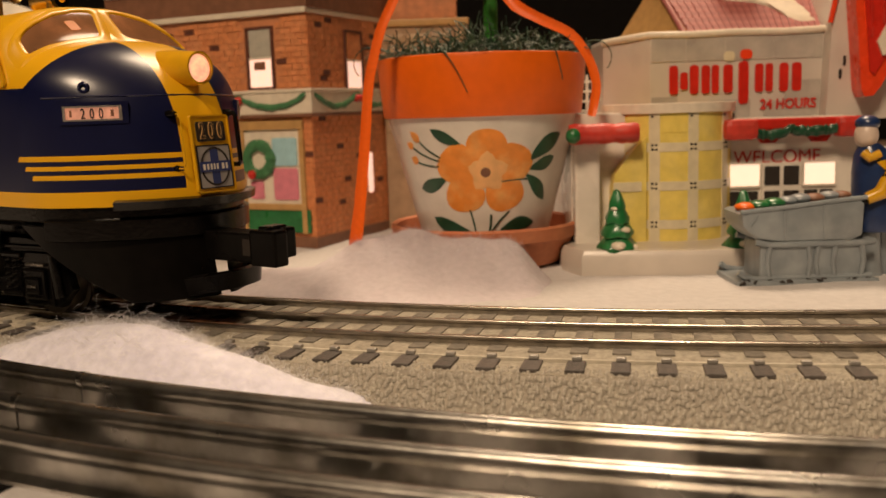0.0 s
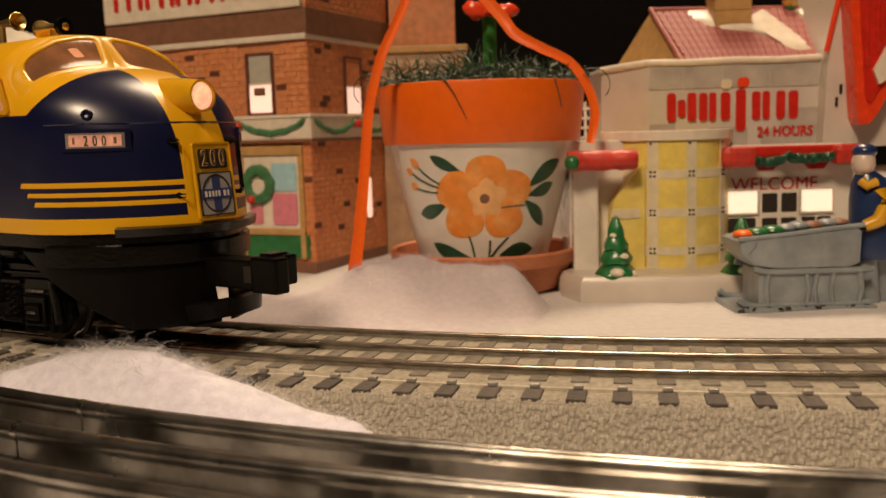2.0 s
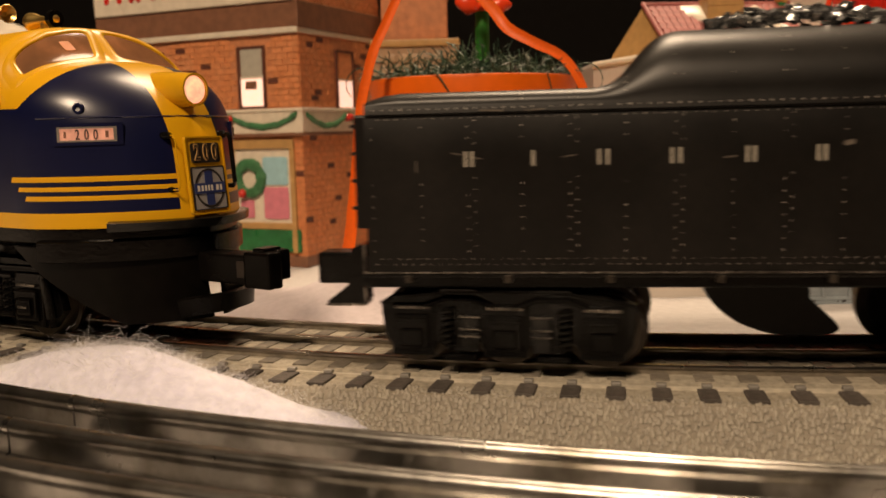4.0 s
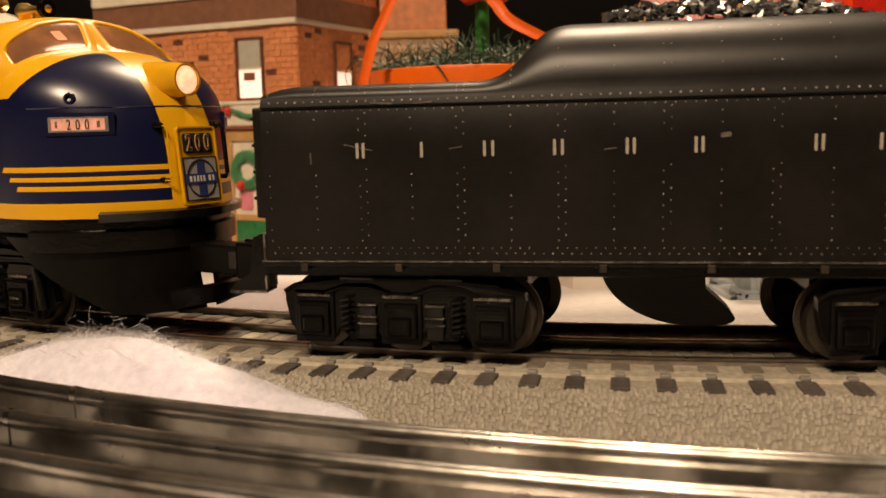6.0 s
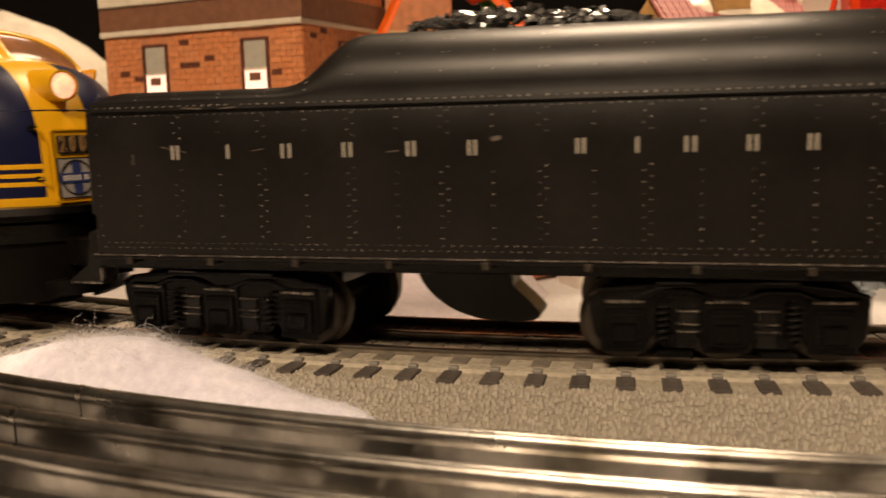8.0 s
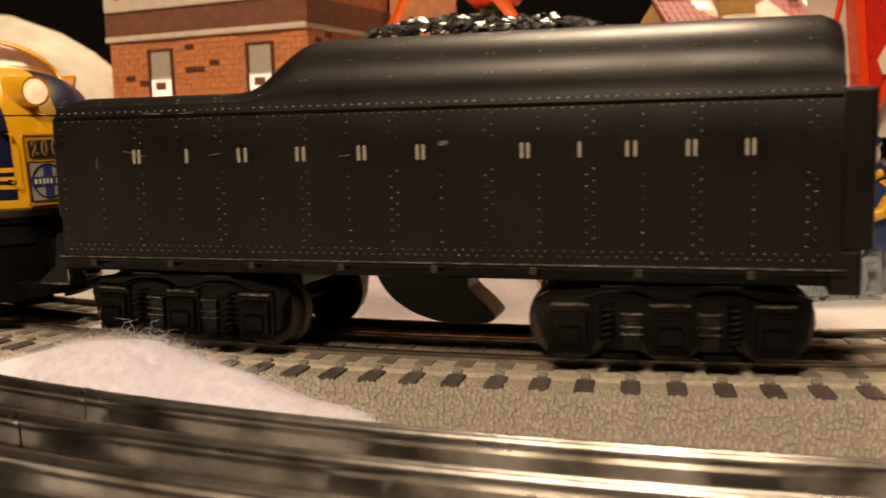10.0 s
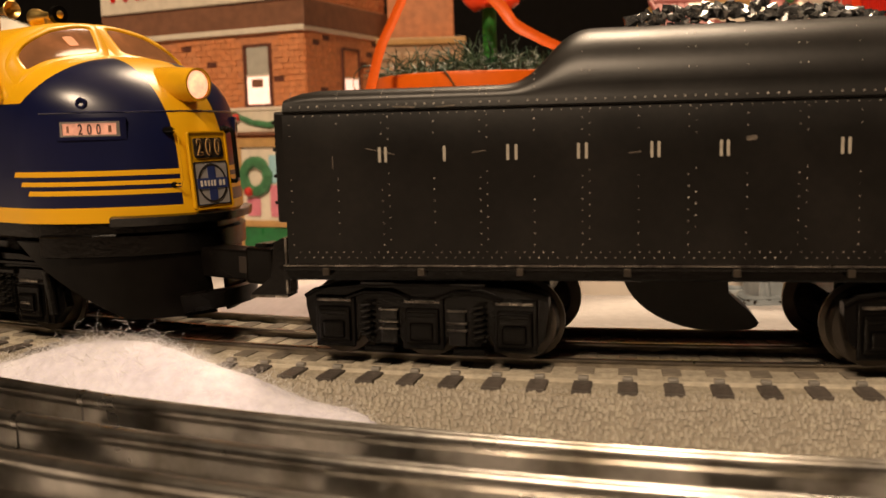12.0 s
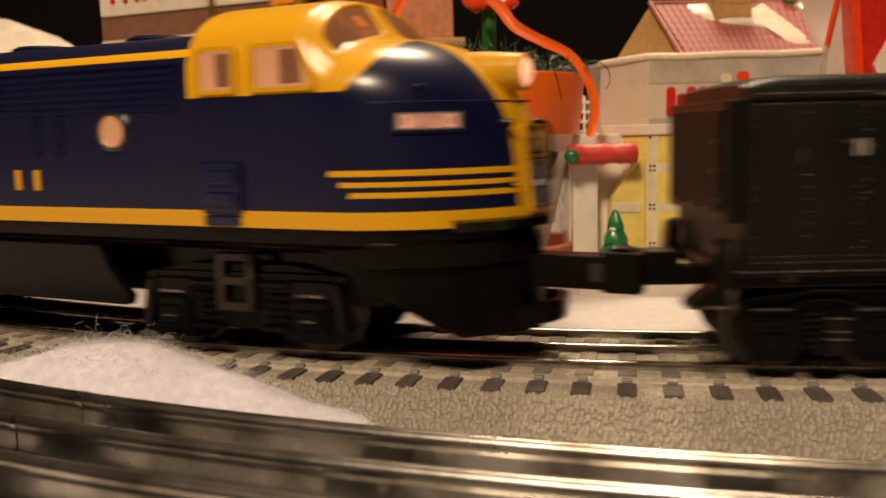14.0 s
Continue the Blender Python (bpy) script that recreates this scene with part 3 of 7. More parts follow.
def livery():
    """Navy paint with yellow cab, nose centre, belt and three speed stripes, laid out in the body's own space."""
    m = material("navy_and_yellow_livery", (0.0040, 0.0058, 0.034), 0.31, vary=0.06, coat=0.08)
    nt = m.node_tree
    n, l = nt.nodes, nt.links
    tc = n.new("ShaderNodeTexCoord")
    sep = n.new("ShaderNodeSeparateXYZ")
    l.new(tc.outputs["Object"], sep.inputs[0])

    def mth(op, a, b=None):
        q = n.new("ShaderNodeMath")
        q.operation = op
        for i, v in enumerate((a, b)):
            if v is None:
                continue
            if isinstance(v, (int, float)):
                q.inputs[i].default_value = v
            else:
                l.new(v, q.inputs[i])
        return q.outputs[0]
    X, Y, Z = (mth("MULTIPLY", s, 1000.0) for s in sep.outputs)
    side = mth("ABSOLUTE", Y)

    def gt(a, b):
        return mth("GREATER_THAN", a, b)

    def both(*q):
        r = q[0]
        for s in q[1:]:
            r = mth("MULTIPLY", r, s)
        return r

    def band(lo, hi):
        return both(gt(Z, lo), gt(hi, Z))
    masks = [band(29.0, 35.2)]
    for lo, hi, x0 in ((42.8, 44.1, 34.0), (40.5, 41.6, 36.6), (38.2, 39.4, 39.0)):
        slant = mth("ADD", mth("MULTIPLY", mth("SUBTRACT", Z, lo), 0.5), x0)
        masks.append(both(band(lo, hi), gt(X, slant)))
    # nose centre, wider at the top
    wide = mth("ADD", mth("MULTIPLY", mth("SUBTRACT", Z, 30.0), 0.0), 7.7)
    masks.append(both(gt(wide, side), gt(X, 38.0)))
    # cab and the sweep in front of it
    rise = mth("SUBTRACT", Z, 60.8)
    sweep = mth("ADD", mth("ADD", mth("MULTIPLY", rise, 1.05), 38.5), mth("MULTIPLY", mth("MULTIPLY", rise, rise), -0.045))
    masks.append(both(gt(Z, 60.8), gt(sweep, X), gt(X, -3.5)))
    masks.append(both(band(70.3, 72.3), gt(-3.5, X)))
    total = masks[0]
    for s in masks[1:]:
        total = mth("MAXIMUM", total, s)
    mix = n.new("ShaderNodeMix")
    mix.data_type = "RGBA"
    l.new(total, mix.inputs[0])
    old = n["Principled BSDF"].inputs["Base Color"].links[0].from_socket
    l.new(old, mix.inputs[6])
    mix.inputs[7].default_value = (0.70, 0.37, 0.006, 1)
    l.new(mix.outputs[2], n["Principled BSDF"].inputs["Base Color"])
    return m


M["bezel"] = material("silver_paint", (0.46, 0.42, 0.38), 0.25, 0.6, vary=0.2)
M["herald_blue"] = material("dark_blue_print", (0.03, 0.045, 0.16), 0.4, vary=0.1)
M["herald_grey"] = material("dull_white_print", (0.34, 0.32, 0.31), 0.4, vary=0.1)


def on_top(outline_fn, lift, steps=12):
    """A patch that follows the body's upper surface: outline_fn(u, v) gives x, y for u, v in -1..1."""
    bm = bmesh.new()
    grid = []
    for i in range(steps + 1):
        row = []
        for j in range(steps + 1):
            u, v = 2 * i / steps - 1, 2 * j / steps - 1
            su, sv = u * math.sqrt(1 - 0.16 * v * v), v * math.sqrt(1 - 0.16 * u * u)
            x, y = outline_fn(su, sv)
            row.append((x, y, crown(x, y)))
        grid.append(row)

    def normal(x, y):
        e = 0.3
        return Vector((-(crown(x + e, y) - crown(x - e, y)) / (2 * e), -(crown(x, y + e) - crown(x, y - e)) / (2 * e), 1)).normalized()
    layers = []
    for h in (lift, lift - 0.8):
        layers.append([[bm.verts.new((Vector(p) + h * normal(p[0], p[1])) * MM) for p in row] for row in grid])
    k = steps
    for layer in layers:
        for i in range(k):
            for j in range(k):
                bm.faces.new((layer[i][j], layer[i + 1][j], layer[i + 1][j + 1], layer[i][j + 1]))
    ring = [(i, 0) for i in range(k)] + [(k, j) for j in range(k)] + [(i, k) for i in range(k, 0, -1)] + [(0, j) for j in range(k, 0, -1)]
    for a, b in zip(ring, ring[1:] + ring[:1]):
        bm.faces.new((layers[0][a[0]][a[1]], layers[0][b[0]][b[1]], layers[1][b[0]][b[1]], layers[1][a[0]][a[1]]))
    return bm


def rim_patch(outline_fn, lifts, steps=72, corner=0.28):
    """A raised rim that follows the body's upper surface round an outline; lifts holds pairs of scale and height."""
    bm = bmesh.new()
    rings = []
    for scale, lift in lifts:
        ring = []
        for i in range(steps):
            a = 2 * math.pi * i / steps
            c, s = math.cos(a), math.sin(a)
            u, v = math.copysign(abs(c) ** corner, c), math.copysign(abs(s) ** corner, s)
            x, y = outline_fn(u * scale, v * (1 + (scale - 1) * 0.5))
            e = 0.3
            nrm = Vector((-(crown(x + e, y) - crown(x - e, y)) / (2 * e), -(crown(x, y + e) - crown(x, y - e)) / (2 * e), 1)).normalized()
            ring.append(bm.verts.new((Vector((x, y, crown(x, y))) + lift * nrm) * MM))
        rings.append(ring)
    for a, b in zip(rings, rings[1:]):
        for i in range(steps):
            bm.faces.new((a[i], a[(i + 1) % steps], b[(i + 1) % steps], b[i]))
    return bm


def side_at(x, z):
    """Half width of the body at x and height z."""
    station = x
    for _ in range(4):
        station = min(NOSE1, x + (station - leaned(station, z)))
    w, zs, zt, n = hull(station)
    if z <= zs:
        return w
    return w * max(0.0, 1 - min(1.0, (z - zs) / (zt - zs)) ** n) ** (1 / n)


def plan_ring(offset, x_back, z, steps=26, nose_shift=0.0):
    """The body's plan outline, grown by offset, from one side round the nose to the other."""
    pts = [(x_back, -31.0 - offset), (NOSE0 * 0.5, -31.0 - offset)]
    for i in range(2 * steps + 1):
        a = math.pi * i / (2 * steps)
        u = abs(math.sin(a)) ** 0.8
        w = (31.0 + offset) * max(0.0, 1 - u ** 1.8) ** (1 / 1.65)
        pts.append((NOSE0 + (NOSE1 + offset + nose_shift - NOSE0) * u, -w if i <= steps else w))
    pts += [(NOSE0 * 0.5, 31.0 + offset), (x_back, 31.0 + offset)]
    return [(x * MM, y * MM, z * MM) for x, y in pts]


def truck_side(t, side, x0, wheelbase, depth_y):
    """A cast four-wheel side frame with journal boxes, springs, bosses and a brake cylinder."""
    y0, yo = side * depth_y, side * (depth_y + 2.4)

    def block(bm, xa, xb, z0, z1, out0, out1, bevel=0.0004):
        a, b = sorted(((yo + side * out0) * MM, (yo + side * out1) * MM))
        box(bm, (x0 + xa) * MM, (x0 + xb) * MM, a, b, z0 * MM, z1 * MM, bevel)
    bm = bmesh.new()
    prism(bm, [((x0 + x) * MM, z * MM) for x, z in ((-29, 8), (-27, 19), (-14, 21.5), (14, 21.5), (28, 19), (31, 8), (26, 3), (12, 3), (9, 6), (-9, 6), (-12, 3), (-25, 3))], y0 * MM, yo * MM)
    part("side_frame", bm, M["black"], t)
    for dx in (-wheelbase, wheelbase):
        bm = bmesh.new()
        block(bm, dx - 5.4, dx + 5.4, 3.2, 18.0, 0, 1.0)
        block(bm, dx - 4.2, dx + 4.2, 5.0, 13.6, 1.0, 2.4, 0.0007)
        block(bm, dx - 2.8, dx + 2.8, 6.6, 11.4, 2.4, 3.2, 0.0007)
        part("journal_box", bm, M["black"], t)
        # lamp highlights on the box edges, put in as pale metal lips
        bm = bmesh.new()
        block(bm, dx - 3.6, dx + 3.6, 14.2, 15.0, 1.0, 1.9, 0.0002)
        block(bm, dx - 1.8, dx + 1.8, 8.6, 9.2, 3.2, 3.5, 0.0002)
        part("box_lip", bm, M["glint_and_wear"], t, "pale metal lip that stands in for an edge highlight")
    for dx in (-9.6, 9.6):
        for sx in (-1.5, 1.5):
            bm = bmesh.new()
            pts = []
            for i in range(41):
                a = i / 40 * 5 * 2 * math.pi
                pts.append(((x0 + dx + sx + 1.1 * math.cos(a)) * MM, (yo + side * 1.1 + 1.1 * math.sin(a)) * MM, (7.0 + 9.0 * i / 40) * MM))
            tube(bm, pts, 0.00032, sides=5)
            part("coil_spring", bm, M["black_shine"], t)
        bm = bmesh.new()
        block(bm, dx - 4.0, dx + 4.0, 5.6, 7.0, 0, 2.2)
        block(bm, dx - 4.0, dx + 4.0, 16.2, 17.6, 0, 2.0)
        part("spring_seat", bm, M["black"], t)
    for dx in (-26.5, 27.5):
        bm = bmesh.new()
        tube(bm, [((x0 + dx) * MM, (yo + side * 1.2) * MM, 0.006), ((x0 + dx * 0.94) * MM, (yo + side * 1.2) * MM, 0.0175)], 0.0013, sides=10)
        part("brake_cylinder", bm, M["black_shine"], t, smooth=True)
    bm = bmesh.new()
    block(bm, -wheelbase - 6, wheelbase + 6, 18.6, 19.8, 0, 0.9, 0.0003)
    part("top_rib", bm, M["black"], t)


def tender_frame(t, side):
    """A cast six-wheel side frame: arched top, three deep journal boxes, springs and hangers between them."""
    y0, yo = side * 20.5, side * 23.2

    def block(bm, x0, x1, z0, z1, out0, out1, bevel=0.0003):
        a, b = sorted(((yo + side * out0) * MM, (yo + side * out1) * MM))
        box(bm, x0 * MM, x1 * MM, a, b, z0 * MM, z1 * MM, bevel)
    bm = bmesh.new()
    top = [(-28.6, 14.6), (-26.0, 16.2), (-12, 17.8), (10, 18.0), (22, 16.6), (28.4, 15.0)]
    low = [(28.6, 13.2), (27.6, 6.0), (25.6, 3.4), (16.6, 3.4), (15.2, 6.2), (12.8, 3.6), (8.4, 3.6), (5.8, 6.0), (4.6, 3.0), (-4.6, 3.0), (-5.8, 6.0), (-8.4, 3.6), (-12.8, 3.6), (-15.2, 6.2), (-16.6, 3.4), (-24.6, 3.4), (-27.4, 6.4), (-28.6, 12)]
    prism(bm, [(x * MM, z * MM) for x, z in top + low], y0 * MM, yo * MM)
    frame_ob = part("side_frame", bm, M["black"], t, "cast black side frame")
    # raised flange along the arched top edge
    bm = bmesh.new()
    yy = (yo + side * 0.3) * MM
    tube(bm, [(x * MM, yy, (z - 0.3) * MM) for x, z in top], 0.0005, sides=6)
    part("top_flange", bm, M["black"], t, smooth=True)
    for x in (-21.2, 0.0, 21.2):
        bm = bmesh.new()
        block(bm, x - 4.9, x + 4.9, 2.6, 14.6, 0, 0.7, 0.0004)
        block(bm, x - 3.9, x + 3.9, 4.0, 12.2, 0.7, 1.7, 0.0006)
        block(bm, x - 3.3, x + 3.3, 10.6, 11.4, 1.7, 2.1, 0.0002)
        block(bm, x - 2.6, x + 2.6, 5.0, 9.0, 1.7, 2.3, 0.0006)
        part("journal_box", bm, M["black"], t)
        # pale lip paints the highlight on the box's top edge
        bm = bmesh.new()
        block(bm, x - 4.2, x + 4.2, 13.4, 14.0, 0.7, 1.2, 0.0001)
        part("box_lip", bm, M["glint_and_wear"], t, "pale metal lip that stands in for an edge highlight")
    for x in (-10.6, 10.6):
        inward = 2.6 if x < 0 else -2.6
        bm = bmesh.new()
        pts = []
        for i in range(49):
            a = i / 48 * 6 * 2 * math.pi
            pts.append(((x - inward + 1.3 * math.cos(a)) * MM, (yo + side * 1.2 + 1.1 * math.sin(a)) * MM, (5.2 + 8.2 * i / 48) * MM))
        tube(bm, pts, 0.00036, sides=5)
        part("coil_spring", bm, M["black_shine"], t, smooth=True)
        bm = bmesh.new()
        block(bm, x + inward - 2.0, x + inward + 2.0, 3.8, 12.0, 0, 0.9, 0.0003)
        part("spring_hanger", bm, M["black_shine"], t, "shiny black hanger")
        # pale plates paint the glints on the hanger
        for z in (7.2, 8.8, 11.6):
            bm = bmesh.new()
            block(bm, x + inward - 2.3, x + inward + 2.3, z, z + 0.35, 0, 1.4, 0.0001)
            part("hanger_plate", bm, M["glint_and_wear"], t, "pale plate edge that stands in for a highlight")
        bm = bmesh.new()
        yy = (yo + side * 0.9) * MM
        tube(bm, [((x - 7.6) * MM, yy, 0.0142), ((x - 3.2) * MM, yy, 0.0158), ((x + 3.2) * MM, yy, 0.0158), ((x + 7.6) * MM, yy, 0.0142)], 0.0006, sides=6)
        part("equaliser_bar", bm, M["black"], t, smooth=True)
        bm = bmesh.new()
        block(bm, x - 3.6, x + 3.6, 1.8, 3.0, -0.6, 0.9, 0.0003)
        part("spring_plank", bm, M["black"], t)
        bm = bmesh.new()
        block(bm, x - 4.0, x + 4.0, 17.4, 18.1, -1.6, 0.8, 0.0002)
        part("frame_cap", bm, M["black_shine"], t)
    return frame_ob


def wheelset(t, x, r=8.4):
    bm = bmesh.new()
    tube(bm, [(x * MM, -0.017, r * MM), (x * MM, 0.017, r * MM)], 0.0014, sides=10)
    part("axle", bm, M["steel"], t)
    for s in (-1, 1):
        bm = bmesh.new()
        prof = [(r - 2.2, 19.2), (r - 0.2, 19.2), (r, 18.6), (r, 15.0), (r + 1.1, 14.6), (r + 1.1, 13.8), (r - 1.5, 13.6), (r - 2.2, 14.6), (2.4, 15.4), (2.2, 18.0), (r - 2.6, 17.6)]
        turned(bm, [(q * MM, s * h * MM) for q, h in prof], 32, (x * MM, 0, r * MM), axis="Y")
        part("wheel", bm, M["steel"], t, smooth=True)


def rounded_rect(cx, cz, w, h, r, n=5):
    out = []
    for qx, qz, a0 in ((1, 1, 0), (-1, 1, 90), (-1, -1, 180), (1, -1, 270)):
        for i in range(n + 1):
            a = radians(a0 + 90 * i / n)
            out.append((cx + qx * (w / 2 - r) + r * math.cos(a), cz + qz * (h / 2 - r) + r * math.sin(a)))
    return out


def plate(name, outline, depth, mat, parent, m, label=""):
    """A flat plate in the plane x, z of m, millimetres; its face looks along -y."""
    bm = bmesh.new()
    sheet_solid(bm, outline, lambda u, v, s: (u * MM, -depth * MM * s, v * MM))
    return part(name, bm, mat, parent, label, m=m)


def ring_plate(name, outer, inner, depth, mat, parent, m, label=""):
    """A flat frame between two outlines of equally many points."""
    bm = bmesh.new()
    k = len(outer)
    rows = [[bm.verts.new((u * MM, y * MM, v * MM)) for u, v in ol] for ol, y in ((outer, 0), (outer, -depth), (inner, -depth), (inner, 0))]
    for a, b in zip(rows, rows[1:] + rows[:1]):
        for i in range(k):
            bm.faces.new((a[i], a[(i + 1) % k], b[(i + 1) % k], b[i]))
    return part(name, bm, mat, parent, label, m=m)


def wall_pose(x, y, z, turn):
    """A plane that stands at x, y, z millimetres and faces -y turned by turn degrees."""
    return Matrix.Translation((x * MM, y * MM, z * MM)) @ Matrix.Rotation(radians(turn), 4, "Z")


def build_loco():
    t = thing("diesel_locomotive", None, "glossy navy and yellow toy diesel locomotive with lit headlight", "locomotive")
    paint = livery()
    bm = bmesh.new()
    xs = [-215, -160, -110, -60, -20, -3.6, -3.4, 0, 6, 12, 18, 22] + [25 + 0.8 * i for i in range(0, 14)] + [36 + 34 * (1 - (1 - i / 30) ** 1.7) for i in range(0, 31)]
    xs[-1] = 69.99
    loft(bm, [hull_ring(x) for x in xs])
    body = part("body", bm, paint, t, "navy body with yellow cab, belt and stripes", smooth=True)
    # windscreen panes with frames
    for s in (-1, 1):
        def pane(u, v):
            return 31.6 + 3.1 * u * (1 - 0.22 * max(0.0, v)) + 0.9 * v, s * (14.3 + 11.2 * v + 0.9 * u * max(0.0, -v))
        part("windscreen_frame", rim_patch(pane, ((0.96, 0.05), (1.02, 0.40), (1.10, 0.60), (1.26, 0.55), (1.5, 0.25), (1.8, -0.25))), paint, body, smooth=True)
        part("windscreen", on_top(lambda u, v: pane(u * 1.08, v * 1.06), 0.12), M["cab_glow"], body, "dim orange windscreen pane", smooth=True)
        if s < 0:
            part("cab_lamp", on_top(lambda u, v: (30.9 + 1.0 * u, s * (10.4 + 1.5 * v - 0.5 * u)), 0.3, 4), M["lamp"], body, "small orange cab lamp")
        bm = bmesh.new()
        tube(bm, [(x * MM, s * side_at(x, 58.2) * MM, 0.0582) for x in [44 + 24.3 * (1 - (1 - i / 24) ** 1.5) for i in range(25)]], 0.00026, sides=5)
        part("nose_seam", bm, M["blue"], body, "thin moulded seam round the nose", smooth=True)
    # side windows of the cab
    for s in (-1, 1):
        turn = 0 if s < 0 else 180
        for cx, w in ((5.4, 9.0), (22.8, 13.0)):
            m = wall_pose(cx, s * 31.0, 66.6, turn)
            lean = 2.2 if cx > 9 else 0.0
            outer = [(u + (0.18 * (v if s < 0 else v) * -lean if u * -s > 0 else 0), v) for u, v in rounded_rect(0, 0, w + 2.4, 10.6, 1.2)]
            inner = [(u + (0.18 * v * -lean if u * -s > 0 else 0), v) for u, v in rounded_rect(0, 0, w, 8.6, 0.8)]
            ring_plate("window_frame", outer, inner, 0.7, M["yellow"], body, m)
            plate("cab_window", inner, 0.25, M["side_glow"], body, m, "side window lit from inside")
            bm = bmesh.new()
            box(bm, (w * 0.02) * MM, (w * 0.44) * MM, -0.00045, -0.0001, -0.0036, 0.0036)
            part("blind", bm, M["brown_trim"], body, "dim inner partition", m=m)
    # porthole
    for s in (-1, 1):
        m = wall_pose(-27.2, s * 31.0, 53.8, 0 if s < 0 else 180)
        circ = [(4.9 * math.cos(2 * math.pi * i / 28), 4.9 * math.sin(2 * math.pi * i / 28)) for i in range(28)]
        ring_plate("porthole_ring", circ, [(0.78 * a, 0.78 * b) for a, b in circ], 0.9, M["chrome"], body, m, "silvery porthole ring")
        plate("porthole_glass", [(0.8 * a, 0.8 * b) for a, b in circ], 0.3, M["side_glow"], body, m, "warmly lit round glass")
    # cab ladder, grille and side ribs
    for s in (-1, 1):
        bm = bmesh.new()
        y = s * 31.0 * MM
        box(bm, 0.0, 0.0112, y, y + s * 0.0009, 0.0345, 0.0462, 0.0003)
        for z in (0.0362, 0.0412):
            box(bm, 0.0014, 0.0098, y, y + s * 0.0016, z, z + 0.0032, 0.0003)
        box(bm, 0.0008, 0.0104, y, y + s * 0.0014, 0.0318, 0.0340, 0.0003)
        part("cab_steps", bm, M["blue"], body, "navy moulded steps below the cab door")
        for k in range(7):
            bm = bmesh.new()
            box(bm, -0.205, -0.0065, y - s * 0.0002, y + s * 0.00035, (58.2 + 1.75 * k) * MM, (59.0 + 1.75 * k) * MM)
            part("grille_slat", bm, M["blue"], body)
        for k in range(9):
            for x in (-46.0, -54.0):
                bm = bmesh.new()
                box(bm, (x - 1.6) * MM, (x + 1.6) * MM, y - s * 0.0002, y + s * 0.0005, (48.5 + 1.5 * k) * MM, (49.1 + 1.5 * k) * MM)
                part("louvre", bm, M["blue"], body)
        # road name as plain yellow shapes
        for k, (x, w) in enumerate(((-55.0, 4.6), (-62.0, 4.0), (-72, 5), (-80, 5), (-88, 5), (-96, 5), (-104, 5))):
            plate("name_mark", rounded_rect(0, 0, w * 0.5, 5.2, 0.2, 2), 0.25, M["yellow"], body, wall_pose(x, s * 31.0, 42.0, 0 if s < 0 else 180), "plain yellow mark")
    # headlight
    bm = bmesh.new()
    turned(bm, [(5.2 * MM, 0.047), (5.0 * MM, 0.058), (4.4 * MM, 0.0645), (4.1 * MM, 0.0672), (3.5 * MM, 0.0674), (3.3 * MM, 0.066), (0.5 * MM, 0.066)], 32, (0, 0, 0.0648), axis="X")
    head = part("headlight_housing", bm, M["yellow"], t, smooth=True)
    bm = bmesh.new()
    turned(bm, [(3.7 * MM, 0.0655), (3.6 * MM, 0.0672), (2.5 * MM, 0.0682), (1.2 * MM, 0.0688), (0.1 * MM, 0.0690)], 28, (0, 0, 0.0648), axis="X")
    part("headlight_lens", bm, M["headlight"], head, "lit warm headlight lens", smooth=True)
    bm = bmesh.new()
    turned(bm, [(3.65 * MM, 0.0666), (3.65 * MM, 0.0679), (4.15 * MM, 0.0679), (4.2 * MM, 0.0666)], 28, (0, 0, 0.0648), axis="X", caps=False)
    part("headlight_rim", bm, M["yellow"], head)
    # number boards
    for s in (-1, 1):
        def slope(x):
            return math.atan2(side_at(x - 0.5, 54.0) - side_at(x + 0.5, 54.0), 1.0)

        def band(name, x0, x1, z0, z1, lift, mat, parent, label=""):
            bm = bmesh.new()
            rings = []
            for i in range(15):
                x = x0 + (x1 - x0) * i / 14
                a = slope(x)
                ring = []
                for z, h in ((z0, -0.6), (z1, -0.6), (z1, lift), (z0, lift)):
                    y = side_at(x, 53.2) + h * math.cos(a)
                    ring.append(((x + h * math.sin(a)) * MM, s * y * MM, z * MM))
                rings.append(ring)
            loft(bm, rings)
            return part(name, bm, mat, parent, label)
        bd = band("number_board", 49.6, 59.6, 52.6, 55.8, 0.15, M["board_glow"], t, "lit number board with dark figures")
        for x0, x1, z0, z1 in ((49.2, 60.0, 55.6, 56.0), (49.2, 60.0, 52.4, 52.8), (49.2, 49.7, 52.6, 55.8), (59.5, 60.0, 52.6, 55.8)):
            band("board_bezel", x0, x1, z0, z1, 0.45, M["bezel"], bd, "silvery bezel")
        for x0, x1, z0, z1 in ((48.2, 60.9, 56.0, 56.9), (48.2, 60.9, 51.6, 52.4), (48.2, 49.2, 52.0, 56.4), (60.0, 60.9, 52.0, 56.4)):
            band("board_surround", x0, x1, z0, z1, 0.45, paint, t, "navy raised surround")
        for x, f in ((53.4, "2"), (55.1, "0"), (56.7, "0")):
            lettering("figure", f, 0.0036, M["dark"], bd, wall_pose(x, s * (side_at(x, 53.2) + 0.05), 54.0, math.degrees(slope(x)) if s < 0 else 180 - math.degrees(slope(x))) @ Matrix.Translation((0, -0.00032, 0)), squeeze=0.62)
        for x in (50.8, 58.5):
            band("board_mark", x - 0.25, x + 0.25, 53.4, 55.0, 0.2, M["brown_trim"], bd)
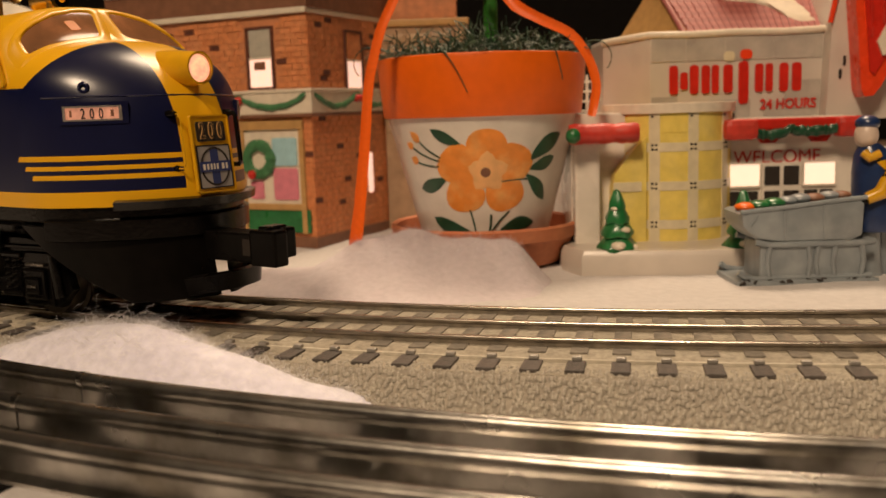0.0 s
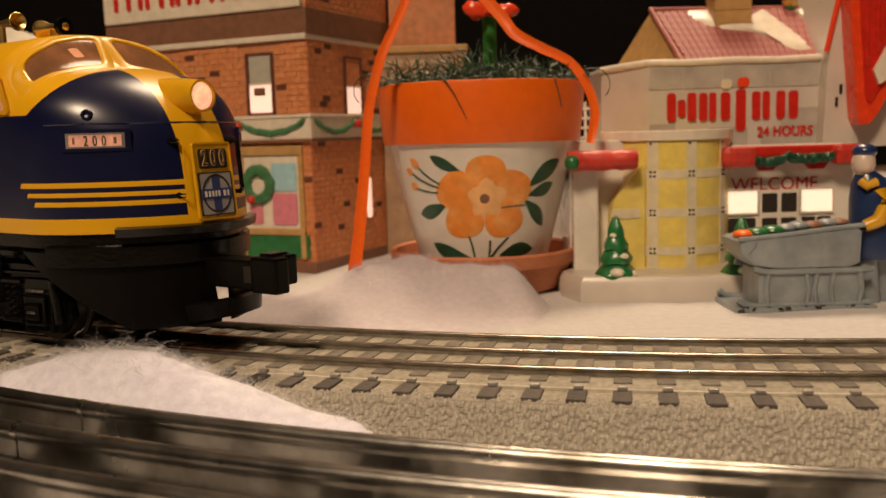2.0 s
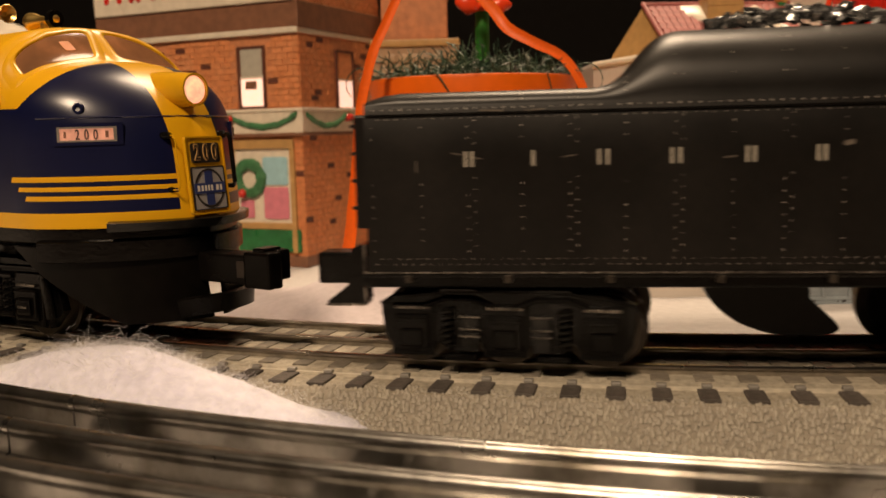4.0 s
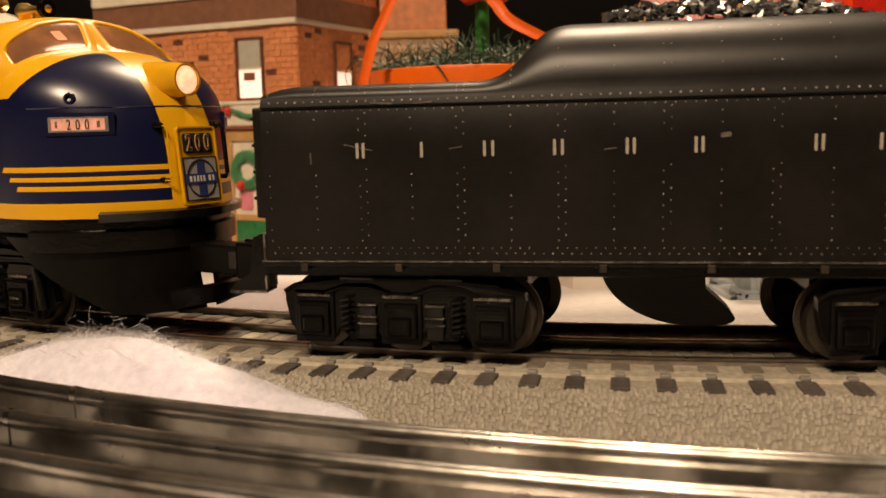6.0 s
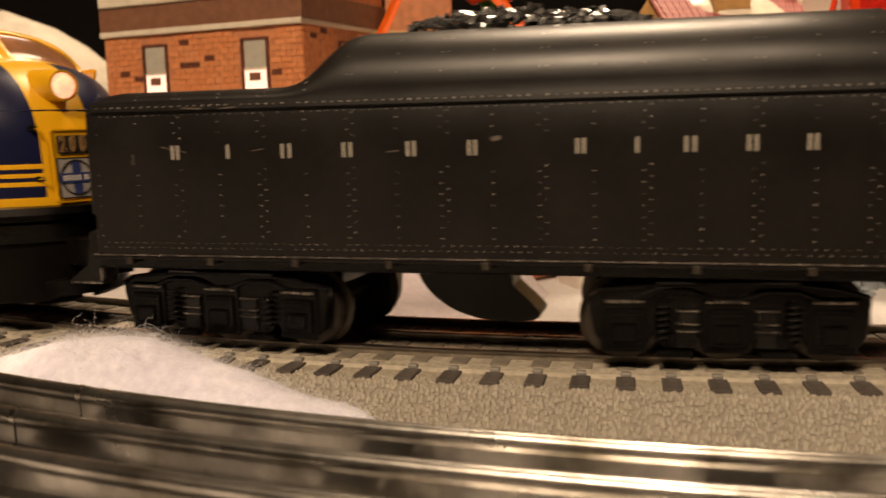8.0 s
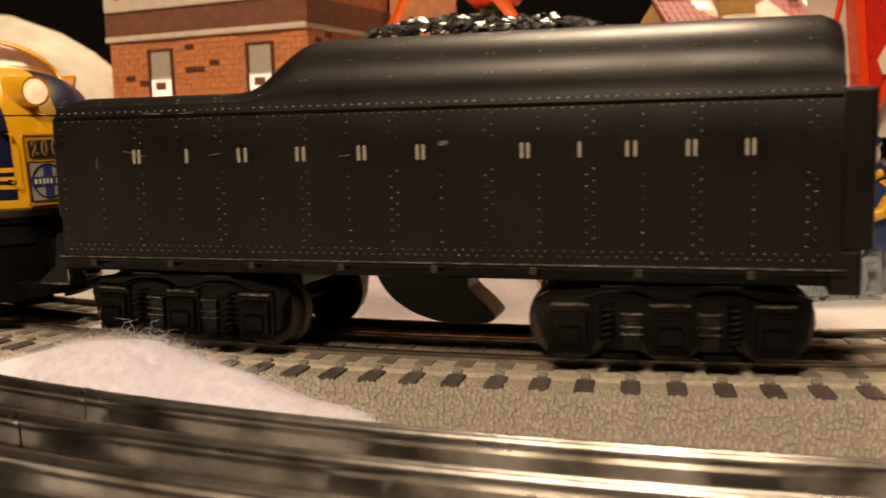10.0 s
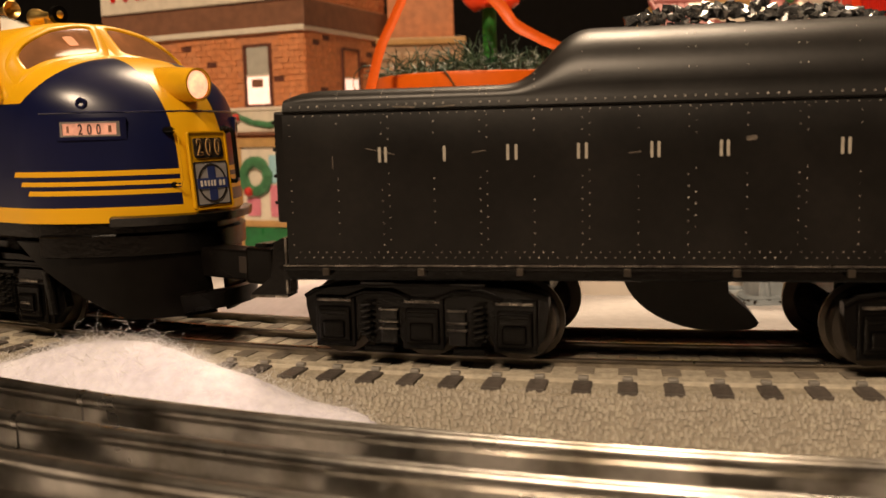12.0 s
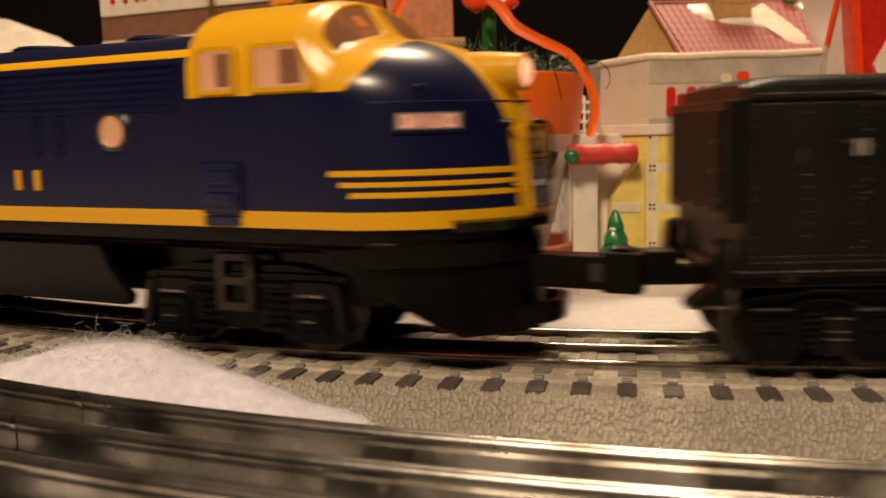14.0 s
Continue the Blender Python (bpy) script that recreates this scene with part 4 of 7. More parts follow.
    # nose door: number plate and herald
    fm = Matrix.Translation((0.0692, 0, 0.0478)) @ Matrix.Rotation(radians(90), 4, "Z") @ Matrix.Rotation(radians(-5.7), 4, "X")
    ring_plate("nose_door_frame", rounded_rect(0, -4.6, 12.4, 19.6, 0.9), rounded_rect(0, -4.6, 11.6, 18.8, 0.6), 1.0, M["yellow"], t, fm)
    plate("nose_door", rounded_rect(0, -4.6, 11.8, 19.0, 0.6), 0.7, M["yellow"], t, fm, "yellow nose door")
    pl = plate("nose_number_plate", rounded_rect(0, 1.0, 9.2, 5.0, 0.7), 0.95, M["dark"], t, fm, "black plate with pale outlined figures")
    for k, dx in enumerate((-2.9, 0, 2.9)):
        lettering("figure", "200"[k], 0.0056, M["tan"], pl, fm @ Matrix.Translation((dx * MM, -0.0011, 0.0010)), squeeze=0.66, depth=0.0001, bold=0.00022)
        lettering("figure_inset", "200"[k], 0.0056, M["dark"], pl, fm @ Matrix.Translation((dx * MM, -0.00123, 0.0010)), squeeze=0.66, depth=0.0001, bold=-0.00008)
    hz = -7.9
    ring_plate("herald_border", rounded_rect(0, hz, 10.8, 11.0, 0.5), rounded_rect(0, hz, 10.2, 10.4, 0.4), 1.05, M["dark"], t, fm)
    her = plate("herald", rounded_rect(0, hz, 10.3, 10.5, 0.4), 0.95, M["herald_grey"], t, fm, "pale square panel with a dark ring and blue cross")
    circ = [(4.7 * math.cos(2 * math.pi * i / 32), hz + 4.9 * math.sin(2 * math.pi * i / 32)) for i in range(32)]
    ring_plate("herald_ring", circ, [(0.9 * a, hz + 0.9 * (b - hz)) for a, b in circ], 1.10, M["dark"], her, fm)
    plate("herald_bar", [(-1.25, hz - 4.5), (1.25, hz - 4.5), (1.25, hz + 4.5), (-1.25, hz + 4.5)], 1.06, M["herald_blue"], her, fm)
    plate("herald_bar", [(-4.9, hz - 1.3), (4.9, hz - 1.3), (4.9, hz + 1.3), (-4.9, hz + 1.3)], 1.14, M["herald_blue"], her, fm)
    for dx, w in ((-3.7, 0.7), (-2.5, 0.6), (-1.4, 0.6), (-0.4, 0.5), (0.6, 0.6), (2.4, 0.8), (3.6, 0.6)):
        plate("name_mark", rounded_rect(dx, hz, w, 1.5, 0.15, 2), 1.2, M["white_glaze"], her, fm, "plain white mark")
    # grab irons
    for s, r in ((1, 0.00062), (-1, 0.0002)):
        bm = bmesh.new()
        y, z0, z1 = s * 9.0, 40.0, 53.4
        tube(bm, [(x * MM, y * MM, z * MM) for x, z in ((67.0, z0), (69.8, z0), (70.6, z0 + 1), (69.6, z1 - 1), (68.8, z1), (65.0, z1))], r, sides=8)
        part("grab_iron", bm, M["black"] if s > 0 else M["yellow"], t, smooth=True)
        for z in (40.0, 53.4):
            bm = bmesh.new()
            turned(bm, [(1.0 * MM, 0.0625), (1.0 * MM, 0.0672), (0.6 * MM, 0.0680)], 12, (0, y * MM, z * MM), axis="X")
            part("grab_boss", bm, M["black"], t, smooth=True)
    bm = bmesh.new()
    turned(bm, [(1.3 * MM, -0.0008), (1.5 * MM, 0.0004), (1.3 * MM, 0.0010), (0.7 * MM, 0.0010), (0.6 * MM, 0.0002), (0.05 * MM, 0.0002)], 20, (0, 0, 0), axis="Y")
    part("lifting_ring", bm, paint, t, m=wall_pose(52.5, -side_at(52.5, 60.4) + 0.6, 60.4, 32) @ Matrix.Rotation(math.pi, 4, "Z"))
    # anticlimber, frame and pilot
    def nose_band(name, layers, a0, a1, mat, label="", inner=2.0, steps=48, ease=0.0, sink=0.0):
        """A plate that follows the nose's plan from angle a0 to a1 (0 and 180 are the sides); layers hold offset and height."""
        bm = bmesh.new()
        rings = []
        for i in range(steps + 1):
            a = radians(a0 + (a1 - a0) * i / steps)
            u = max(0.0, math.sin(a)) ** 0.85
            w = 31.0 * max(0.0, 1 - u ** 1.8) ** (1 / 1.65)
            side = -1 if a < math.pi / 2 else 1
            c = Vector((NOSE0 + (NOSE1 - NOSE0) * u, side * w, 0))
            out = Vector((math.sin(a) * 0.9, -math.cos(a), 0)).normalized()
            left = (1 - min(1.0, 3 * min(i, steps - i) / steps)) ** 2
            c += out * -ease * left + Vector((0, 0, -sink * left))
            rings.append([(c + out * o + Vector((0, 0, z))) * MM for o, z in layers] + [(c + out * (o - inner) + Vector((0, 0, z))) * MM for o, z in layers[::-1]])
        loft(bm, rings)
        return part(name, bm, mat, t, label, smooth=True)
    nose_band("anticlimber", [(1.2, 30.2), (2.8, 30.6), (3.0, 32.6), (1.6, 33.0)], 38, 142, M["black_shine"], "glossy black ledge round the nose", inner=6.0)
    nose_band("buffer_plate", [(-0.4, 22.8), (0.9, 23.2), (0.9, 28.0), (0.0, 28.6)], 8, 172, M["black"], "black plate below the ledge")

    bm = bmesh.new()
    loft(bm, [plan_ring(-1.8, -215, 27.0), plan_ring(-0.5, -215, 28.0), plan_ring(-0.5, -215, 31.5)], closed=True)
    part("underframe", bm, M["black"], t, smooth=True)
    for s in (-1, 1):
        bm = bmesh.new()
        y0, y1 = sorted((s * 27.5 * MM, s * 30.2 * MM))
        prism(bm, [(-0.215, 0.0110), (-0.0275, 0.0110), (-0.0265, 0.0130), (-0.0330, 0.0200), (-0.0360, 0.0255), (-0.215, 0.0255)], y0, y1)
        part("tank_skirt", bm, M["black"], t)
    bm = bmesh.new()
    box(bm, -0.212, 0.040, -0.0185, 0.0185, 0.0125, 0.0250, 0.0008)
    part("fuel_tank", bm, M["black"], t)
    # pilot: a curved apron below the nose, cut away aslant at the back and open in the middle for the coupler
    for s in (-1, 1):
        bm = bmesh.new()
        rows = []
        for k in range(9):
            z = 26.6 - 19.4 * k / 8
            back = 31.0 + 27.0 * (26.6 - z) / 19.4
            row = []
            for i in range(25):
                u1 = max(0.0, 1 - (4.0 / 31.0) ** 1.65) ** (1 / 1.8)
                x = back + (NOSE0 + (NOSE1 - NOSE0) * u1 - back) * (1 - (1 - i / 24) ** 1.6)
                u = max(0.0, (x - NOSE0) / (NOSE1 - NOSE0))
                w = 30.0 * max(0.0, 1 - u ** 1.8) ** (1 / 1.65) - 0.05 * (26.6 - z)
                grow = 2.5 * u * (26.6 - z) / 19.4
                row.append((x + grow, w, z))
            rows.append(row)
        skins = [[[bm.verts.new((x * MM, s * (w - d) * MM, z * MM)) for x, w, z in row] for row in rows] for d in (0.0, 1.4)]
        for grid in skins:
            for p, q in zip(grid, grid[1:]):
                for i in range(24):
                    bm.faces.new((p[i], p[i + 1], q[i + 1], q[i]))
        f, g = skins
        edge = [(0, i) for i in range(24)] + [(k, 24) for k in range(8)] + [(8, i) for i in range(24, 0, -1)] + [(k, 0) for k in range(8, 0, -1)]
        for p, q in zip(edge, edge[1:] + edge[:1]):
            bm.faces.new((f[p[0]][p[1]], f[q[0]][q[1]], g[q[0]][q[1]], g[p[0]][p[1]]))
        part("pilot", bm, M["apron"], t, "black curved pilot apron", smooth=True)
    nose_band("pilot_bar", [(5.4, 8.8), (6.2, 9.0), (6.6, 13.4), (5.8, 13.6)], 62, 132, M["apron"], "black curved bar before the coupler", inner=1.5, ease=7.0, sink=1.6)
    # coupler
    bm = bmesh.new()
    box(bm, 0.060, 0.0870, -0.0042, 0.0036, 0.0166, 0.0240, 0.0006)
    box(bm, 0.0862, 0.0950, -0.0046, 0.0002, 0.0160, 0.0250, 0.0008)
    box(bm, 0.0862, 0.0935, 0.0000, 0.0046, 0.0176, 0.0252, 0.0008)
    box(bm, 0.0880, 0.0920, -0.0030, 0.0030, 0.0245, 0.0258, 0.0004)
    cp = part("coupler", bm, M["apron"], t, "dull black knuckle coupler")
    bm = bmesh.new()
    box(bm, 0.0838, 0.0864, -0.00445, -0.0040, 0.0185, 0.0225)
    part("knuckle_slot", bm, M["dark"], cp)
    # trucks
    for cx, turn in ((0.0, 6.8), (-144.0, -6.8)):
        bm = bmesh.new()
        box(bm, -0.027, 0.027, -0.012, 0.012, 0.0130, 0.0200, 0.0005)
        truck = part("truck", bm, M["black"], t, "black four-wheel truck", m=Matrix.Translation((cx * MM, 0, 0)) @ Matrix.Rotation(radians(turn), 4, "Z"))
        for x in (-19, 19):
            wheelset(truck, x, 8.6)
        for s in (-1, 1):
            truck_side(truck, s, 0.0, 19, 20.5)
            bm = bmesh.new()
            y0, y1 = sorted((s * 23.0 * MM, s * 25.4 * MM))
            for x0, x1, z0, z1 in ((-5.6, -3.6, 10.5, 24.5), (2.6, 4.6, 10.5, 24.5), (-5.6, 4.6, 22.5, 24.6), (-5.6, 4.6, 16.6, 18.6), (-5.6, 4.6, 10.4, 12.4)):
                box(bm, x0 * MM, x1 * MM, y0, y1, z0 * MM, z1 * MM, 0.0004)
            part("brake_bracket", bm, M["steel"], truck, "dull metal bracket on the truck")
    # horns on the roof
    bm = bmesh.new()
    turned(bm, [(0.6 * MM, 0.0), (0.9 * MM, 0.002), (1.0 * MM, 0.009), (1.4 * MM, 0.013), (2.1 * MM, 0.0155), (2.8 * MM, 0.0168), (2.6 * MM, 0.0170), (1.9 * MM, 0.0160), (0.8 * MM, 0.0150)], 24, (-0.0290, 0, 0.0905), axis="X")
    tube(bm, [(-0.0210, 0, 0.0770), (-0.0210, 0, 0.0900)], 0.0011)
    part("horn", bm, M["brass"], t, "polished brass horn facing forwards", smooth=True)
    bm = bmesh.new()
    turned(bm, [(1.6 * MM, 0.0006), (2.5 * MM, 0.0), (2.7 * MM, 0.0004), (2.5 * MM, 0.0022), (1.7 * MM, 0.0042), (1.2 * MM, 0.0066), (1.2 * MM, 0.0095), (1.9 * MM, 0.0112)], 24, (0.0005, -0.0010, 0.0868), axis="X")
    tube(bm, [(0.0070, -0.0010, 0.0815), (0.0075, -0.0010, 0.0864)], 0.0012)
    back = part("horn", bm, M["brass"], t, "polished brass horn with a black mouth rim", smooth=True)
    bm = bmesh.new()
    turned(bm, [(1.5 * MM, 0.0108), (2.5 * MM, 0.0108), (2.6 * MM, 0.0118), (2.4 * MM, 0.0126), (1.5 * MM, 0.0126)], 24, (0.0005, -0.0010, 0.0868), axis="X")
    part("mouth_rim", bm, M["black"], back, "black mouth rim", smooth=True)
    bm = bmesh.new()
    turned(bm, [(1.45 * MM, 0.0112), (1.4 * MM, 0.0124), (0.7 * MM, 0.0129), (0.1 * MM, 0.0130)], 20, (0.0005, -0.0010, 0.0868), axis="X")
    part("mouth_disc", bm, M["brass"], back, smooth=True)
    # roof details
    for x in (-40, -85, -130):
        bm = bmesh.new()
        turned(bm, [(9 * MM, 0.0760), (9 * MM, 0.0785), (7.5 * MM, 0.0793), (1 * MM, 0.0795)], 28, (x * MM, 0, 0))
        part("roof_fan", bm, M["blue"], t, smooth=True)
    return t


loco = build_loco()


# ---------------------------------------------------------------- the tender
M["soot_rivet"] = material("pale_rivet_paint", (0.30, 0.275, 0.245), 0.3, vary=0.6, grain=400, second=(0.55, 0.51, 0.46), second_scale=140, second_amount=0.8)
M["scratch"] = material("bare_scratch", (0.11, 0.092, 0.075), 0.5, vary=0.4, grain=900)


def tender_section(x):
    """Top height and shoulder radius of the tender at x millimetres."""
    k = min(1.0, max(0.0, (x + 40.5) / 21.5))
    k = k ** 2.2 / (k ** 2.2 + (1 - k) ** 2.2)
    return 61.2 + 12.0 * k, 4.2 + 10.8 * k


def build_tender():
    t = thing("coal_tender", None, "black riveted toy coal tender with cream lettering and six-wheel trucks", "tender")
    bm = bmesh.new()
    rings = []
    xs = [-87.5, -86.5, -84, -80, -70, -55, -44] + [-41 + 1.0 * i for i in range(24)] + [-12, 10, 40, 70, 88, 90.5, 91.5]
    for x in xs:
        top, r = tender_section(x)
        if x < -80:
            top -= (-80 - x) ** 2 * 0.03
        if x > 87:
            top -= (x - 87) ** 2 * 0.10
        w = 28.7
        z1 = 58.3
        pts = [(-w, 22.6), (-w, 34), (-w, 46), (-w, 56.8), (-w + 0.7, z1)]
        for i in range(1, 13):
            a = math.pi / 2 * i / 12
            pts.append((-w + 0.7 + r * (1 - math.cos(a)), z1 + (top - z1) * math.sin(a) ** 0.9))
        pts += [(-6, top + 0.3), (6, top + 0.3)]
        pts += [(-y, z) for y, z in pts[:-2][::-1]]
        rings.append([(x * MM, y * MM, z * MM) for y, z in pts])
    loft(bm, rings)
    body = part("body", bm, M["soot"], t, "worn black painted body", smooth=True)
    # rivets
    bm = bmesh.new()

    luck = random.Random(12)

    def rivet(x, y, z, nx=0, ny=-1, nz=0, r=0.175):
        if luck.random() < 0.08:
            return
        r *= luck.uniform(0.65, 1.15)
        c = Vector((x, y, z))
        nrm = Vector((nx, ny, nz)).normalized()
        a = nrm.orthogonal().normalized()
        b = nrm.cross(a)
        ring = [bm.verts.new((c + r * (math.cos(q) * a + math.sin(q) * b)) * MM) for q in (0, 1.257, 2.513, 3.77, 5.027)]
        tip = bm.verts.new((c + nrm * r * 0.8) * MM)
        for i in range(5):
            bm.faces.new((ring[i], ring[(i + 1) % 5], tip))
    for s in (-1, 1):
        y = s * 28.7
        for k in range(17):
            x = -86.0 + 10.75 * k
            for dx in ((-0.75, 0.75) if k % 2 == 0 and k else (0,)):
                for j in range(13):
                    z = 27.2 + 2.42 * j + (1.2 if dx > 0 else 0)
                    if z < 56 and not (43.6 < z < 50.0):
                        rivet(x + dx, y, z, 0, s, 0)
                top, r = tender_section(x)
                for j in range(1, 5):
                    a = math.pi / 2 * j / 5
                    rivet(x + dx, s * (28.0 - r * (1 - math.cos(a))), 58.3 + (top - 58.3) * math.sin(a) ** 0.9, 0, s * math.cos(a), math.sin(a))
        for k in range(88):
            x = -85.5 + 2.0 * k
            rivet(x, y, 24.4, 0, s, 0)
            rivet(x + 1, y, 25.6, 0, s, 0, 0.16)
            rivet(x, y - s * 0.35, 57.6, 0, s, 0.45, 0.26)
            rivet(x + 1, y, 55.6, 0, s, 0, 0.16)
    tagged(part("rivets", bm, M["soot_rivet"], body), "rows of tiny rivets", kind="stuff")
    # seam and worn edge
    for s in (-1, 1):
        y = s * 28.7 * MM
        bm = bmesh.new()
        box(bm, -0.0872, 0.0912, y - s * 0.0003, y + s * 0.00035, 0.0563, 0.0567)
        part("seam", bm, M["black_shine"], body)
        bm = bmesh.new()
        box(bm, -0.0885, 0.0925, y - s * 0.004, y + s * 0.0005, 0.0216, 0.0224, 0.0002)
        bd = part("running_board", bm, M["soot"], t, "black running board with a worn edge")
        bm = bmesh.new()
        box(bm, -0.0885, 0.0925, y - s * 0.001, y + s * 0.0009, 0.0225, 0.0228, 0.0001)
        part("worn_edge", bm, M["glint_and_wear"], bd, "bright worn edge")
        for x in (-78.5, -57, -35.5, -13, 9, 31, 53, 75):
            bm = bmesh.new()
            box(bm, (x - 0.8) * MM, (x + 0.8) * MM, y - s * 0.001, y + s * 0.0011, 0.0205, 0.0222, 0.0002)
            part("board_tab", bm, M["steel"], t, "small worn metal tab")
        # maker's name as plain cream marks, one for each letter
        for x, w in ((-65, 2.0), (-51.4, 1.1), (-36.9, 2.6), (-22.2, 2.4), (-7.4, 2.1), (6.3, 2.0), (29.4, 2.0), (40.9, 1.1), (51.4, 2.4), (63.3, 2.1), (74.5, 1.9)):
            m = wall_pose(x, y / MM, 46.9, 0 if s < 0 else 180)
            name_mark(t, w, 3.7, m)
    for x, z, w, h, a in ((-65.5, 47.6, 6.5, 0.22, -12), (-44.0, 47.2, 3.0, 0.2, 8), (-11.5, 46.4, 2.6, 0.25, 6), (11.5, 48.8, 2.2, 1.0, 10), (-76.3, 45.4, 0.22, 2.6, 0), (-60.0, 57.0, 5.0, 0.35, -3), (-51.0, 56.9, 4.2, 0.3, 4)):
        m = wall_pose(x, -28.7, z, 0) @ Matrix.Rotation(radians(-a), 4, "Y")
        plate("scratch", rounded_rect(0, 0, w, h, min(w, h) * 0.4, 2), 0.12, M["scratch"], t, m, "pale scratch in the paint")
    # ends
    bm = bmesh.new()
    box(bm, -0.0905, -0.0872, -0.0262, 0.0262, 0.0320, 0.0568, 0.0006)
    for y in (-0.020, -0.007, 0.007, 0.020):
        box(bm, -0.0915, -0.0903, y - 0.0008, y + 0.0008, 0.034, 0.055, 0.0003)
    for z in (0.036, 0.042, 0.048, 0.054):
        box(bm, -0.0918, -0.0903, -0.024, -0.0195, z, z + 0.0008, 0.0002)
    part("front_wall", bm, M["soot"], t, "black riveted front wall")
    bm = bmesh.new()
    box(bm, 0.0915, 0.0975, -0.0284, 0.0284, 0.0264, 0.0580, 0.0008)
    box(bm, 0.0895, 0.0955, -0.0284, 0.0284, 0.0175, 0.0264, 0.0006)
    part("rear_wall", bm, M["soot"], t)
    # floor with draw gear
    bm = bmesh.new()
    box(bm, -0.0895, 0.0925, -0.0270, 0.0270, 0.0190, 0.0224, 0.0005)
    part("floor_plate", bm, M["black"], t)
    for s in (-1, 1):
        bm = bmesh.new()
        prism(bm, [(-0.0898, 0.0285), (-0.0918, 0.0275), (-0.0928, 0.0195), (-0.0975, 0.0160), (-0.0978, 0.0150), (-0.0890, 0.0150), (-0.0885, 0.0285)], s * 0.0200, s * 0.0262)
        step = part("step_bracket", bm, M["black"], t, "black step bracket with worn edges")
        y0, y1 = sorted((s * 0.0198, s * 0.0265))
        for x0, x1, z0, z1 in ((-0.0979, -0.0888, 0.0148, 0.0154), (-0.0892, -0.0886, 0.0156, 0.0285)):
            bm = bmesh.new()
            box(bm, x0, x1, y0, y1, z0, z1, 0.0002)
            part("worn_edge", bm, M["glint_and_wear"], step, "bright worn edge")
    bm = bmesh.new()
    box(bm, -0.0960, -0.0800, -0.0030, 0.0030, 0.0158, 0.0200, 0.0006)
    box(bm, -0.1060, -0.0945, -0.0044, 0.0044, 0.0160, 0.0238, 0.0009)
    part("coupler", bm, M["black"], t)
    # water scoop
    bm = bmesh.new()
    prism(bm, [(-0.0142 + 0.0215 * (1 - math.cos(radians(7.5 * i))), 0.0195 - 0.0155 * math.sin(radians(7.5 * i))) for i in range(13)]
          + [(0.0125, 0.0041), (0.0152, 0.0044), (0.0166, 0.0051), (0.0170, 0.0060), (0.0164, 0.0070), (0.0145, 0.0090), (0.0118, 0.0114), (0.0103, 0.0129), (0.0100, 0.0195)], -0.0055, 0.0055)
    part("water_scoop", bm, M["soot"], t, "curved black water scoop")
    # coal
    rnd = random.Random(4)
    bm = bmesh.new()
    for i in range(420):
        x, y = rnd.uniform(-13, 46), rnd.uniform(-15, 15)
        e = ((x - 14) / 32) ** 2 + (y / 16) ** 2
        if e > 1:
            continue
        z = 73.6 + 5.6 * (1 - e) * (0.75 + 0.5 * noise.noise((x * 0.15, y * 0.15, 1.0))) + (0.6 if x < 12 else -0.4)
        s = rnd.uniform(1.0, 1.9)
        pts = [Vector((rnd.uniform(-1, 1), rnd.uniform(-1, 1), rnd.uniform(-1, 1))).normalized() * s * rnd.uniform(0.75, 1.05) for _ in range(9)]
        vs = [bm.verts.new((Vector((x, y, z)) + p) * MM) for p in pts]
        bmesh.ops.convex_hull(bm, input=vs)
    tagged(part("coal_load", bm, M["coal"], t, "heap of glossy black coal"), kind="stuff")
    bm = bmesh.new()
    box(bm, -0.012, 0.046, -0.016, 0.016, 0.0700, 0.0730, 0.0004)
    part("coal_bunker", bm, M["black"], t)
    for cx in (-56.0, 57.0):
        bm = bmesh.new()
        box(bm, -0.027, 0.027, -0.012, 0.012, 0.0140, 0.0187, 0.0005)
        turn = cx * MM / RT
        truck = part("truck", bm, M["black"], t, "black six-wheel truck", m=Matrix.Translation((cx * MM, 0, 0)) @ Matrix.Rotation(turn, 4, "Z"))
        for x in (-21.2, 0, 21.2):
            wheelset(truck, x, 8.6)
        for s in (-1, 1):
            tender_frame(truck, s)
    return t


def name_mark(parent, w, h, m):
    for dx in ((-w * 0.34, w * 0.34) if w > 1.5 else (0,)):
        plate("name_mark", rounded_rect(dx, 0, 0.6, h * 0.9, 0.2, 2), 0.15, M["white_paint"], parent, m, "plain cream painted mark")


tender = build_tender()


# ---------------------------------------------------------------- the ceramic village
def local_box(name, parent, mat, x0, x1, y0, y1, z0, z1, bevel=0.0004, label="", m=None):
    bm = bmesh.new()
    box(bm, x0 * MM, x1 * MM, y0 * MM, y1 * MM, z0 * MM, z1 * MM, bevel)
    return part(name, bm, mat, parent, label, m=m)


def swag(name, parent, mat, x0, x1, z, drop, y, r=1.5, m=None, label="", seed=0):
    """A hanging garland, lumpy like glazed greenery."""
    bm = bmesh.new()
    rnd = random.Random(seed)
    pts = []
    for i in range(25):
        k = i / 24
        pts.append(Vector(((x0 + (x1 - x0) * k) * MM, (y + rnd.uniform(-0.25, 0.25)) * MM, (z - drop * (1 - (2 * k - 1) ** 2) + rnd.uniform(-0.3, 0.3)) * MM)))
    rings = []
    for i, p in enumerate(pts):
        rr = r * (0.75 + 0.35 * rnd.random()) * (0.6 if i in (0, 24) else 1)
        rings.append([p + Vector((0, rr * 0.7 * MM * math.cos(q), rr * MM * math.sin(q))) for q in [2 * math.pi * j / 9 for j in range(9)]])
    loft(bm, rings)
    return part(name, bm, mat, parent, label, smooth=True, m=m)


